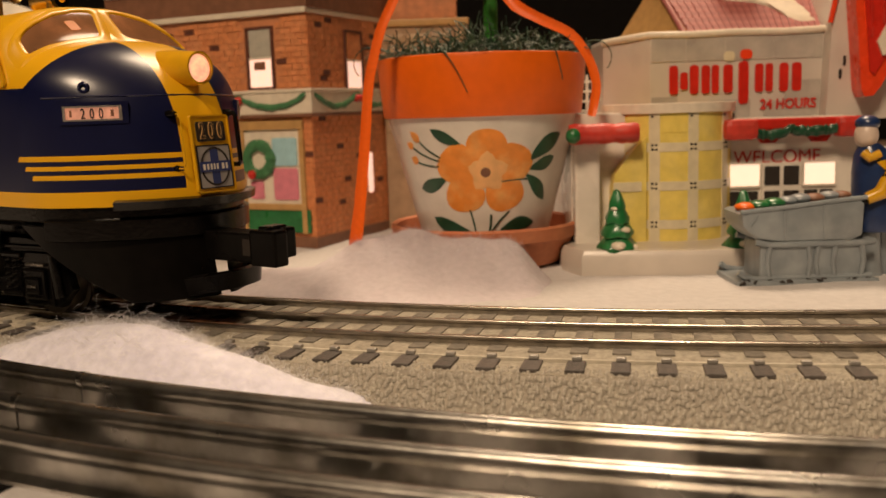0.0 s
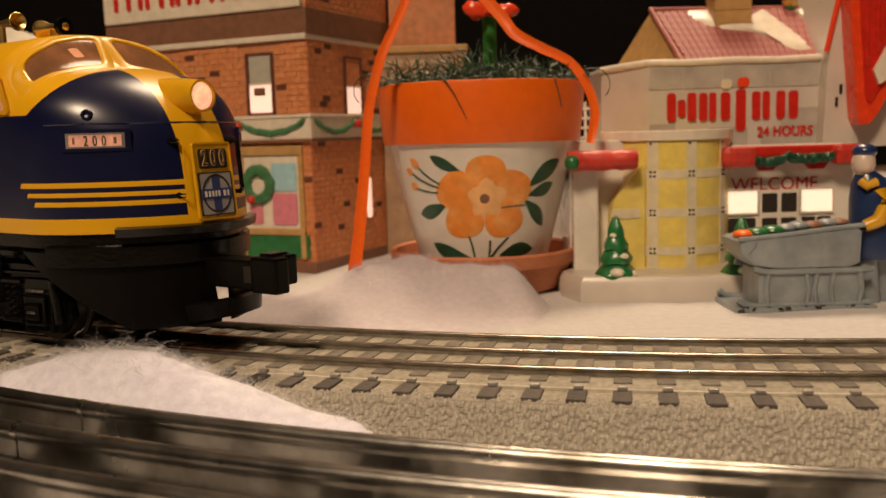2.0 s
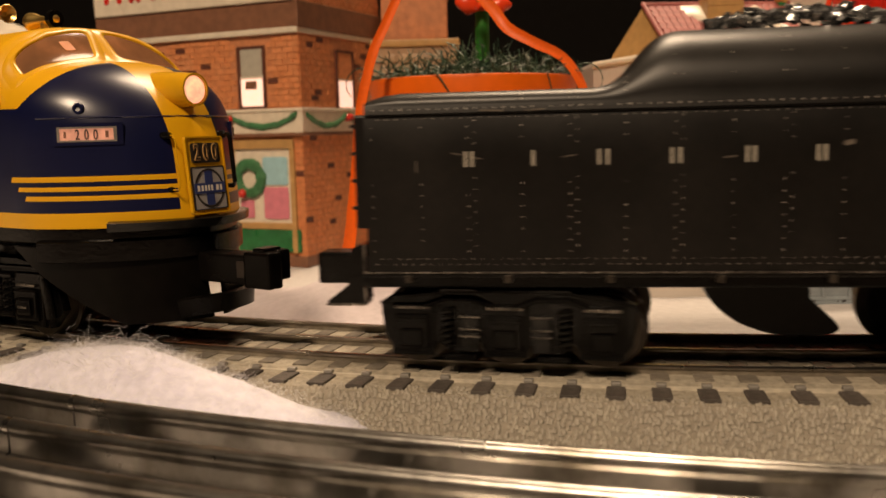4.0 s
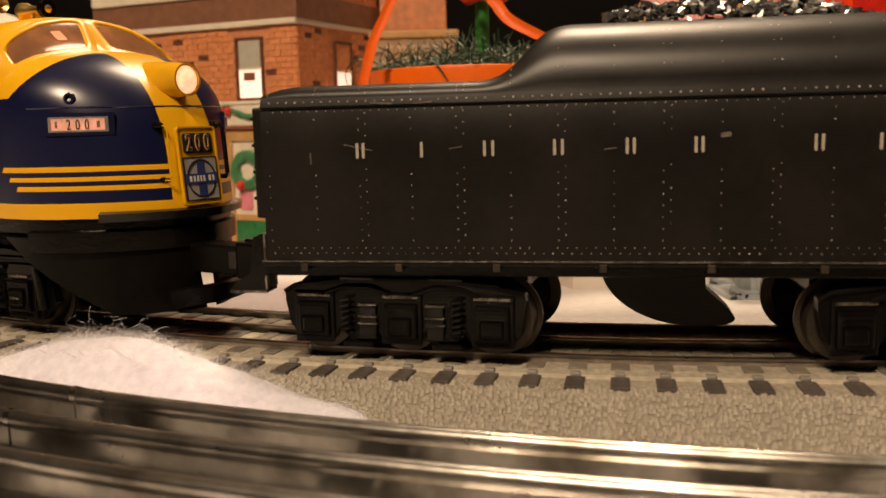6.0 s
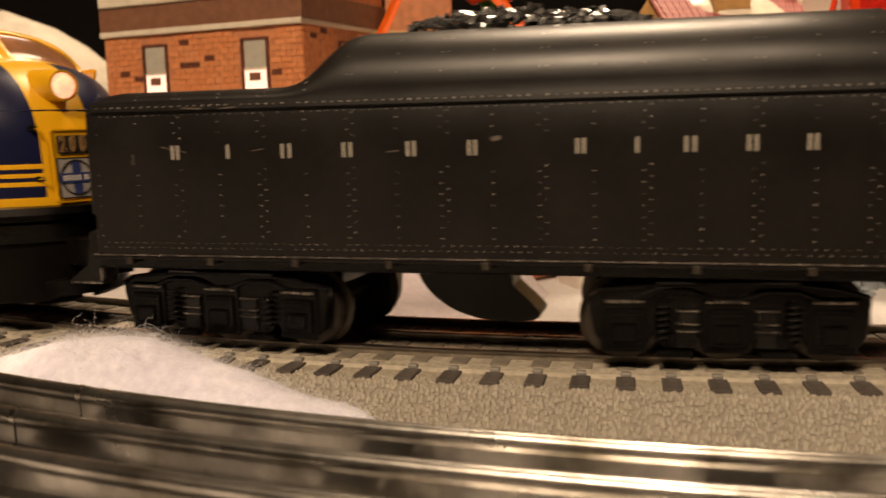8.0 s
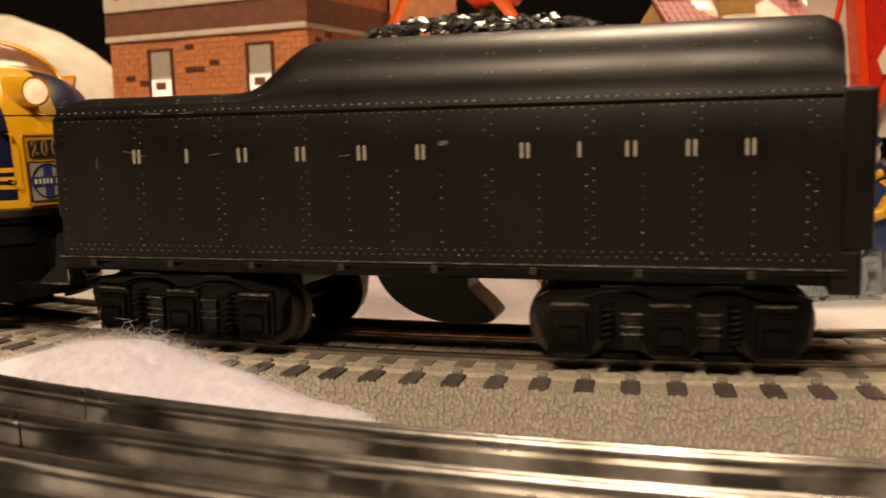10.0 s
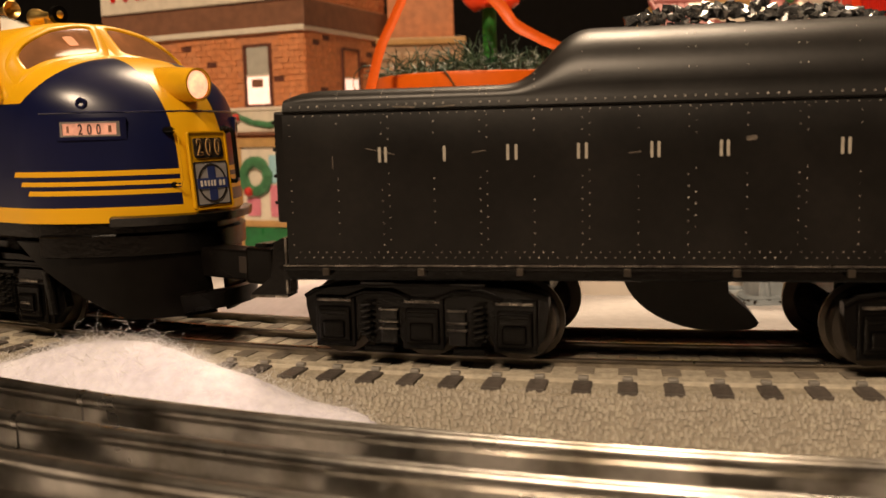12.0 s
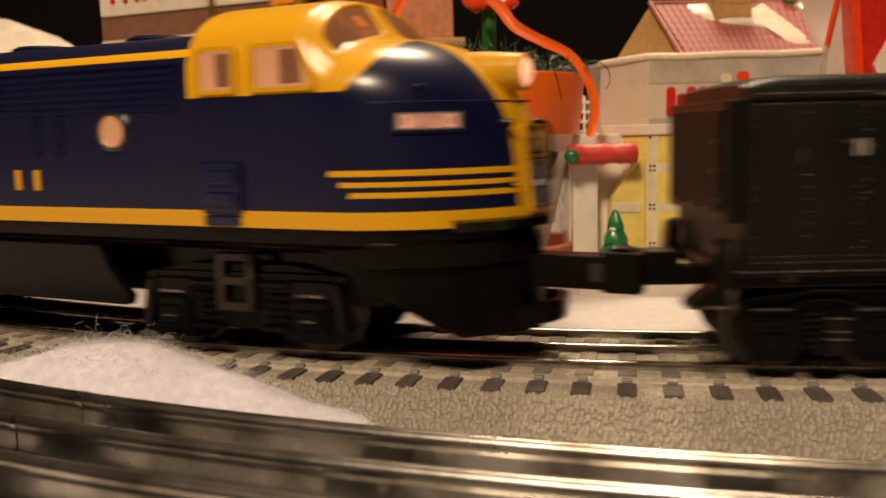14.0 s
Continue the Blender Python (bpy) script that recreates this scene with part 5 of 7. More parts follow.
def knob(name, parent, mat, x, y, z, r, m=None, label="", squash=1.0):
    bm = bmesh.new()
    turned(bm, [(max(0.02, r * math.sin(math.pi * i / 10)) * MM, -r * squash * math.cos(math.pi * i / 10) * MM) for i in range(11)], 16, (x * MM, y * MM, z * MM))
    return part(name, bm, mat, parent, label, smooth=True, m=m)


def brick_courses(parent, face, u0, u1, z0, z1, holes, seed, flat):
    """Raised bricks on one wall in one mesh; face(u, v, out) places a point. Some dark ones are parts of their own."""
    rnd = random.Random(seed)
    bm = bmesh.new()
    bw, bh = 6.3, 2.9
    row = 0
    z = z0
    dark = []
    while z + bh <= z1:
        u = u0 - (bw / 2 if row % 2 else 0)
        while u < u1:
            a, b = max(u + 0.25, u0), min(u + bw - 0.25, u1)
            if b - a > 1.2 and not any(h0 < b and a < h1 and v0 < z + bh and z < v1 for h0, h1, v0, v1 in holes):
                o = 0.28 + 0.22 * rnd.random()
                q = [(a, z + 0.2), (b, z + 0.2), (b, z + bh - 0.2), (a, z + bh - 0.2)]
                if rnd.random() < 0.045 and b - a > 5:
                    dark.append((q, o))
                else:
                    back = [bm.verts.new(face(*p, -0.2)) for p in q]
                    front = [bm.verts.new(face(p[0] + rnd.uniform(-.1, .1), p[1] + rnd.uniform(-.1, .1), o)) for p in q]
                    bm.faces.new(front)
                    for i in range(4):
                        bm.faces.new((front[i], back[i], back[(i + 1) % 4], front[(i + 1) % 4]))
            u += bw
        z += bh
        row += 1
    tagged(part("brickwork", bm, M["brick"], parent), "courses of glazed orange-brown bricks", kind="stuff")
    for q, o in dark:
        bm = bmesh.new()
        back = [bm.verts.new(face(*p, -0.2)) for p in q]
        front = [bm.verts.new(face(*p, o + 0.15)) for p in q]
        bm.faces.new(front)
        for i in range(4):
            bm.faces.new((front[i], back[i], back[(i + 1) % 4], front[(i + 1) % 4]))
        part("brick", bm, M["brick_dark"], parent)


def sash_window(parent, m, w, h, lit, upper):
    """A sash window in a dark surround: pale upper pane, lower pane lit by the bulb inside."""
    fr = ring_plate("window", rounded_rect(0, 0, w, h, 0.6, 2), rounded_rect(0, 0, w - 3.4, h - 2.4, 0.4, 2), 0.9, M["brick_dark"], parent, m, "sash window with dark surround")
    plate("pane", rounded_rect(0.3, h * 0.235, w - 3.6, h * 0.44, 0.8, 3), 0.45, upper, fr, m)
    plate("pane", rounded_rect(0.3, -h * 0.235, w - 3.2, h * 0.44, 0.8, 3), 0.6, M["window_glow"] if lit else M["window_dim"], fr, m, "glowing lower pane")
    if lit == 1:
        plate("notch", rounded_rect(-0.4, -h * 0.12, w * 0.40, h * 0.13, 0.3, 2), 0.75, M["brown_trim"], fr, m)
    plate("sash_bar", rounded_rect(0.3, 0, w - 3.0, 1.0, 0.3, 2), 1.0, M["cream"], fr, m)


def brick_shop():
    t = thing("brick_shop", Matrix.Translation((-0.0648, 0.4554, 0.0)) @ Matrix.Rotation(radians(-25), 4, "Z"),
              "glazed ceramic brick shop with garlands and lit windows", "ceramic house")
    wall = local_box("wall", t, M["brick_wall"], -127, 0, 0, 82, 3, 150, 0.0008)
    def front(u, v, o):
        return (u * MM, -o * MM, v * MM)
    def right(u, v, o):
        return (o * MM, u * MM, v * MM)
    brick_courses(wall, front, -126, 0, 83, 119, [(-37.5, -19, 82, 115), (-101, -83, 82, 115)], 3, True)
    brick_courses(wall, front, -126, -43, 8, 69, [], 4, True)
    brick_courses(wall, front, -5.5, 0, 8, 69, [], 5, True)
    brick_courses(wall, right, 0, 82, 83, 149, [(33, 53, 81, 115)], 6, True)
    brick_courses(wall, right, 0, 82, 8, 69, [(52, 60, 20, 62)], 7, True)
    # windows
    for x in (-28.2, -92.0):
        sash_window(t, wall_pose(x, 0, 98, 0), 17, 31, 1, M["window_dim"])
    rm = Matrix.Translation((0, 0.0425, 0.097)) @ Matrix.Rotation(radians(90), 4, "Z")
    sash_window(t, rm, 18, 31, 2, M["brick"])
    rm2 = Matrix.Translation((0, 0.0555, 0.040)) @ Matrix.Rotation(radians(90), 4, "Z")
    plate("door_light", rounded_rect(0, -3, 4.5, 22, 1.5, 4), 0.6, M["window_glow"], t, rm2, "glowing slit of a side door")
    # ledge with garlands
    local_box("ledge", t, M["cream"], -128, 2.0, -2.2, 82, 70, 81.2, 0.0008, "cream ledge")
    local_box("ledge_cap", t, M["cream"], -128.4, 2.6, -2.8, 82, 80.6, 82.4, 0.0005)
    local_box("ledge_foot", t, M["brown_trim"], -128.4, 2.4, -2.6, 82, 68.6, 70.2, 0.0004)
    for i, (a, b) in enumerate(((-42, -1), (-84, -43), (-126, -85))):
        swag("garland", t, M["sage"], a, b, 79.4, 6.0, -2.6, 1.7, label="glazed green garland", seed=i)
    for x in (-43, -85):
        for s in (-1, 1):
            knob("bow", t, M["red"], x + s * 2.0, -3.2, 77.5, 2.1, label="red glazed bow")
        swag("bow_tail", t, M["red"], x - 2.2, x + 2.2, 74.5, -2, -3.2, 1.0, seed=4)
    side = Matrix.Rotation(radians(90), 4, "Z")
    for i, (a, b) in enumerate(((1, 40), (42, 80))):
        swag("garland", t, M["sage"], a, b, 79.4, 6.0, -2.4, 1.6, m=side, label="glazed green garland", seed=7 + i)
    for s in (-1, 1):
        knob("bow", t, M["red"], 41 + s * 1.8, -2.8, 77.5, 2.1, m=side, label="red glazed bow")
    # shop front
    local_box("shop_panel", t, M["cream"], -41.5, -5.8, -0.9, 2, 23.5, 64, 0.0004)
    for b in ((-43.5, -40.8, -2.0, 1, 10, 66), (-7.2, -4.4, -2.0, 1, 10, 66), (-43.5, -4.4, -2.2, 1, 62.5, 67), (-43.5, -4.4, -2.2, 1, 22.0, 25.2)):
        local_box("shop_frame", t, M["tan"], *b, 0.0004)
    plate("pane", rounded_rect(-16.2, 51.4, 14.8, 14.0, 1.2, 3), 1.5, M["sky_blue"], t, wall_pose(0, 0, 0, 0), "pale blue shop pane")
    plate("pane", rounded_rect(-16.2, 35.2, 14.8, 16.0, 1.2, 3), 1.5, M["pink"], t, wall_pose(0, 0, 0, 0), "pink shop pane")
    plate("pane", rounded_rect(-34.0, 32.0, 8.0, 9.0, 1.0, 3), 1.5, M["pink"], t, wall_pose(0, 0, 0, 0), "pink shop pane")
    bm = bmesh.new()
    rnd = random.Random(2)
    rings = []
    for i in range(29):
        a = 2 * math.pi * i / 28
        r = 3.0 * (0.85 + 0.3 * rnd.random())
        c = Vector((7.4 * math.cos(a), 0, 7.4 * math.sin(a)))
        rings.append([(c + Vector((r * math.cos(a) * math.cos(q), r * 0.6 * math.sin(q), r * math.sin(a) * math.cos(q)))) * MM for q in [2 * math.pi * j / 8 for j in range(8)]])
    loft(bm, rings, caps=False)
    wr = part("wreath", bm, M["sage"], t, "green glazed wreath", smooth=True, m=wall_pose(-32.0, -1.8, 47.5, 0))
    knob("bow", wr, M["red"], -3.5, -1.5, -7.5, 2.4, label="small red bow")
    local_box("green_panel", t, M["green"], -40.8, -2.6, -1.6, 1, 10.5, 22.0, 0.0004, "green painted stall riser")
    local_box("plinth", t, M["brown_trim"], -128.5, 1.5, -2.4, 83.5, 3.0, 8.6, 0.0006)
    # cornice and sign
    local_box("cornice", t, M["brown_trim"], -128, 1.2, -1.6, 83, 121.0, 134.0, 0.0006, "brown cornice band")
    local_box("white_band", t, M["cream"], -128, 0.8, -2.2, 83, 118.6, 121.4, 0.0005)
    sg = local_box("sign_board", t, M["cream"], -127, -1.0, -3.0, 1, 134.0, 163.0, 0.0008, "cream shop sign with red plain lettering shapes")
    for x, w in ((-113, 12), (-98, 8), (-86, 4), (-77, 7), (-65, 8), (-50, 10), (-38, 3), (-26, 9)):
        for k in ((-w / 2 + 1.6, w / 2 - 1.6) if w > 6 else (0,)):
            plate("sign_mark", rounded_rect(x + k, 148.5, 3.0, 17.0, 1.3, 4), 3.6, M["red"], sg, wall_pose(0, 0, 0, 0), "red plain sign shape")
    local_box("roof", t, M["brown_trim"], -127, 0, 1, 83, 150, 156, 0.0008)
    return t


# ---------------------------------------------------------------- the flower pot
POT = Vector((0.0175, 0.4000, 0.0))


def pot_radius(z):
    return 27.8 + (z - 17.0) * (40.6 - 27.8) / (66.0 - 17.0)


def on_pot(u, z, lift):
    r = pot_radius(z) + lift
    a = -math.pi / 2 + u / pot_radius(z)
    return (r * math.cos(a) * MM, r * math.sin(a) * MM, z * MM)


def pot_patch(name, parent, mat, outline, lift=0.28, label=""):
    """A painted shape on the pot, a hair proud of the glaze."""
    cu = sum(p[0] for p in outline) / len(outline)
    cz = sum(p[1] for p in outline) / len(outline)
    bm = bmesh.new()
    k = len(outline)
    rows = []
    for s in (0.3, 0.6, 0.85, 1.0):
        rows.append([bm.verts.new(on_pot(cu + (u - cu) * s, cz + (v - cz) * s, lift * (1.0 if s < 0.9 else 0.55))) for u, v in outline])
    rows.append([bm.verts.new(on_pot(u, v, -0.3)) for u, v in outline])
    c = bm.verts.new(on_pot(cu, cz, lift))
    for i in range(k):
        bm.faces.new((c, rows[0][i], rows[0][(i + 1) % k]))
    for a, b in zip(rows, rows[1:]):
        for i in range(k):
            bm.faces.new((a[i], b[i], b[(i + 1) % k], a[(i + 1) % k]))
    return part(name, bm, mat, parent, label, smooth=True)


def leaf_outline(u0, z0, u1, z1, w, bend=0.0):
    d = Vector((u1 - u0, z1 - z0))
    nrm = Vector((-d.y, d.x)).normalized()
    pts = []
    for s in (1, -1):
        for i in range(11):
            k = i / 10 if s > 0 else 1 - i / 10
            half = w * math.sin(math.pi * (0.06 + 0.94 * k) ** 1.35) ** 0.8 if k < 1 else 0.05
            p = Vector((u0, z0)) + d * k + nrm * (s * max(0.05, half) + bend * math.sin(math.pi * k))
            pts.append((p.x, p.y))
    return pts


def stroke(u0, z0, u1, z1, w, bend=0.0):
    d = Vector((u1 - u0, z1 - z0))
    nrm = Vector((-d.y, d.x)).normalized()
    pts = []
    for s in (1, -1):
        for i in range(7):
            k = i / 6 if s > 0 else 1 - i / 6
            p = Vector((u0, z0)) + d * k + nrm * (s * w + bend * math.sin(math.pi * k))
            pts.append((p.x, p.y))
    return pts


def pot_stroke(name, parent, mat, u0, z0, u1, z1, w, bend=0.0):
    o = stroke(u0, z0, u1, z1, w, bend)
    bm = bmesh.new()
    n = len(o) // 2
    top = [(o[i], o[-1 - i]) for i in range(n)]
    rows = [[bm.verts.new(on_pot(*a, 0.32)), bm.verts.new(on_pot(*b, 0.32)), bm.verts.new(on_pot(*b, -0.2)), bm.verts.new(on_pot(*a, -0.2))] for a, b in top]
    for a, b in zip(rows, rows[1:]):
        for i in range(4):
            bm.faces.new((a[i], a[(i + 1) % 4], b[(i + 1) % 4], b[i]))
    return part(name, bm, mat, parent)


def flower_pot():
    t = thing("flower_pot", Matrix.Translation(POT), "white flower pot with orange rim and painted orange flower", "flower pot")
    bm = bmesh.new()
    turned(bm, [(24 * MM, 0.0085), (26.0 * MM, 0.010), (27.8 * MM, 0.017), (40.6 * MM, 0.066), (40.9 * MM, 0.0668), (36 * MM, 0.067)], 72)
    part("bowl", bm, M["white_glaze"], t, "white glazed pot bowl", smooth=True)
    bm = bmesh.new()
    turned(bm, [(38 * MM, 0.0665), (42.0 * MM, 0.0665), (42.5 * MM, 0.0675), (44.6 * MM, 0.0895), (44.3 * MM, 0.0908), (42.4 * MM, 0.0912), (40.8 * MM, 0.088), (38.5 * MM, 0.070)], 72)
    part("rim", bm, M["orange"], t, "matt orange painted rim", smooth=True)
    bm = bmesh.new()
    turned(bm, [(39 * MM, 0.080), (41 * MM, 0.0855), (36 * MM, 0.088), (18 * MM, 0.0905), (0.5 * MM, 0.0915)], 40)
    part("moss_bed", bm, M["grass"], t, smooth=True)
    # painted flower
    for i, (u, z, a) in enumerate(((0.1, 54.0, 90), (11.1, 47.8, 18), (7.1, 36.2, -54), (-8.9, 36.0, -126), (-12.3, 47.6, 162))):
        o = []
        for k in range(22):
            q = 2 * math.pi * k / 22
            r = 8.1 + 0.5 * math.sin(3 * q + i)
            o.append((u + r * math.cos(q), z + r * 1.02 * math.sin(q)))
        pot_patch("petal", t, M["petal"], o, 0.22 + 0.04 * i)
    o = [(0.3 + 7.4 * math.cos(2 * math.pi * k / 20) * (1 + 0.18 * math.sin(5 * 2 * math.pi * k / 20)), 44.4 + 7.4 * math.sin(2 * math.pi * k / 20) * (1 + 0.18 * math.sin(5 * 2 * math.pi * k / 20))) for k in range(20)]
    pot_patch("flower_centre", t, M["petal_light"], o, 0.5, "paler heart of the flower")
    pot_patch("flower_eye", t, M["brown_trim"], [(-0.5 + 2.1 * math.cos(2 * math.pi * k / 14), 44.4 + 2.1 * math.sin(2 * math.pi * k / 14)) for k in range(14)], 0.7)
    for q in ((18.0, 48.5, 35.5, 59.0, 3.4, 0.6), (17.8, 45.0, 32.0, 49.5, 2.6, -0.6), (16.5, 43.0, 26.5, 31.5, 3.0, 0.8), (-16.5, 42.0, -30.5, 37.5, 3.0, 0.6),
              (-9.5, 55.0, -23.5, 62.0, 2.2, 0.3), (-5.5, 19.0, -24.0, 25.5, 3.0, 1.0), (5.5, 20.5, 21.0, 22.5, 3.0, 1.0)):
        pot_patch("leaf", t, M["leaf_green"], leaf_outline(*q), 0.26)
    for q in ((-34.5, 61.0, -29.5, 57.0, 1.8), (-37.5, 56.5, -33.5, 54.5, 1.6), (-35.5, 50.5, -31.0, 48.5, 1.7)):
        pot_patch("bud", t, M["petal"], leaf_outline(*q), 0.24)
    for q in ((-29.5, 57.0, -17.0, 49.5, 0.3, -0.6), (-33.5, 54.5, -17.0, 48.5, 0.3, -0.8), (-31.0, 48.5, -17.0, 47.0, 0.3, -0.6), (6.0, 40.5, 18.0, 41.0, 0.3, 0.2),
              (-7.0, 29.0, -4.6, 18.5, 0.35, 0.3), (1.5, 27.0, 0.6, 18.0, 0.4, 0.2), (9.0, 28.0, 1.0, 18.5, 0.35, -0.6)):
        pot_stroke("painted_stem", t, M["leaf_green"], *q)
    # green shredded grass
    rnd = random.Random(11)
    bm = bmesh.new()
    for _ in range(900):
        a, r = rnd.uniform(0, 6.283), 40 * math.sqrt(rnd.random())
        p = Vector((r * math.cos(a), r * math.sin(a), 86 + rnd.uniform(0, 5) + 7 * (1 - r / 42)))
        d = Vector((rnd.uniform(-1, 1), rnd.uniform(-1, 1), rnd.uniform(-0.1, 0.8))).normalized()
        pts = [p * MM]
        for _ in range(6):
            d = (d + 0.7 * Vector((rnd.uniform(-1, 1), rnd.uniform(-1, 1), rnd.uniform(-0.9, 0.6)))).normalized()
            p = p + d * rnd.uniform(1.6, 3.4)
            if math.hypot(p.x, p.y) < 43 and p.z < 87:
                p.z = 87
            if math.hypot(p.x, p.y) > 43 and p.z < 91.5:
                p.z = 91.5 + rnd.uniform(0, 1.5)
                d.z = abs(d.z)
            pts.append(p * MM)
        tube(bm, pts, 0.00034, 0.0002, 4)
    for x0, z1, x1 in ((27, 80, 31), (-17, 76, -7)):
        pts = []
        for i in range(9):
            k = i / 8
            x = x0 + (x1 - x0) * k
            z = 92.5 - (92.5 - z1) * k ** 1.4
            r = 45.6 - 0.09 * (91 - z)
            pts.append(Vector((x, -math.sqrt(max(1, r * r - x * x)), z)) * MM)
        tube(bm, pts, 0.00035, 0.0002, 4)
    for sx, sz in ((-1, 0), (1, 2), (0.6, 5)):
        p = Vector((sx * 36, -15, 93))
        d = Vector((sx, -0.2, 0.3)).normalized()
        pts = [p * MM]
        for i in range(14):
            d = Matrix.Rotation(0.28 * sx, 3, "Y") @ d if i > 4 else d
            p = p + d * 1.9
            pts.append(p * MM)
        tube(bm, pts, 0.00035, 0.0002, 4)
    tagged(part("shredded_grass", bm, M["grass"], t, "curly dark green shredded grass", smooth=True), kind="stuff")
    bm = bmesh.new()
    tube(bm, [(0.0045, 0.002, 0.085), (0.0047, 0.002, 0.115), (0.0050, 0.002, 0.165)], 0.0031, 0.0029, 14)
    part("stem", bm, M["stem"], t, "thick green artificial stem", smooth=True)
    # red bow at the stem: two puffed loops and a knot
    for s, w, h in ((-1, 5.2, 6.4), (1, 5.6, 5.4), (0, 2.6, 3.0)):
        bm = bmesh.new()
        rings = []
        for i in range(13):
            k = i / 12
            r = math.sin(math.pi * min(0.985, max(0.06, k))) ** 0.6
            rings.append([((4.7 + s * 1.2 + (s if s else 1) * (2 * w * k - (0 if s else w))) * MM,
                           (-4.0 + 2.6 * r * math.cos(q)) * MM, (121 + (2.0 if s < 0 else 0.5) * k + h * 0.62 * r * math.sin(q) * (1 + 0.12 * math.sin(3 * q + i))) * MM) for q in [2 * math.pi * j / 16 for j in range(16)]])
        loft(bm, rings)
        part("bow_loop" if s else "bow_knot", bm, M["tomato"], t, "red ribbon bow on the stem", smooth=True)
    return t


def ribbon(pts, width, label, taper=1.0):
    """A satin ribbon that hangs along points, folded slightly across."""
    t = thing("satin_ribbon", None, label, "ribbon", "ribbons of the flower pot")
    P = [Vector(p) * MM for p in pts]
    bm = bmesh.new()
    rings = []
    n = 8
    for i in range(len(P) - 1):
        for k in range(n + (i == len(P) - 2)):
            s = k / n
            p0, p1, p2, p3 = P[max(0, i - 1)], P[i], P[i + 1], P[min(len(P) - 1, i + 2)]
            q = 0.5 * ((2 * p1) + (p2 - p0) * s + (2 * p0 - 5 * p1 + 4 * p2 - p3) * s * s + (3 * p1 - p0 - 3 * p2 + p3) * s ** 3)
            d = 0.5 * ((p2 - p0) + 2 * (2 * p0 - 5 * p1 + 4 * p2 - p3) * s + 3 * (3 * p1 - p0 - 3 * p2 + p3) * s * s)
            d.normalize()
            side = d.cross(Vector((0, 1, 0))).normalized()
            w = width * (taper + (1 - taper) * (i + s) / (len(P) - 1)) * (0.94 + 0.06 * math.sin(i + s * 2)) * MM / 2
            back = Vector((0, 1, 0))
            rings.append([q + side * w * e + back * (0.0006 * (1 - e * e) + th) for th, es in ((0, (-1, -0.5, 0, 0.5, 1)), (0.0004, (1, 0.5, 0, -0.5, -1))) for e in es])
    loft(bm, rings)
    part("band", bm, M["ribbon"], t, smooth=True)
    return t


def saucer():
    t = thing("pot_saucer", Matrix.Translation(POT), "deep terracotta saucer under the flower pot in the snow", "saucer")
    bm = bmesh.new()
    turned(bm, [(30 * MM, 0.0035), (33.5 * MM, 0.0045), (39.2 * MM, 0.0150), (40.4 * MM, 0.0155), (41.2 * MM, 0.0205), (40.4 * MM, 0.0215), (38.4 * MM, 0.0208), (34 * MM, 0.0085), (1 * MM, 0.0082)], 64)
    part("dish", bm, M["terracotta"], t, smooth=True)


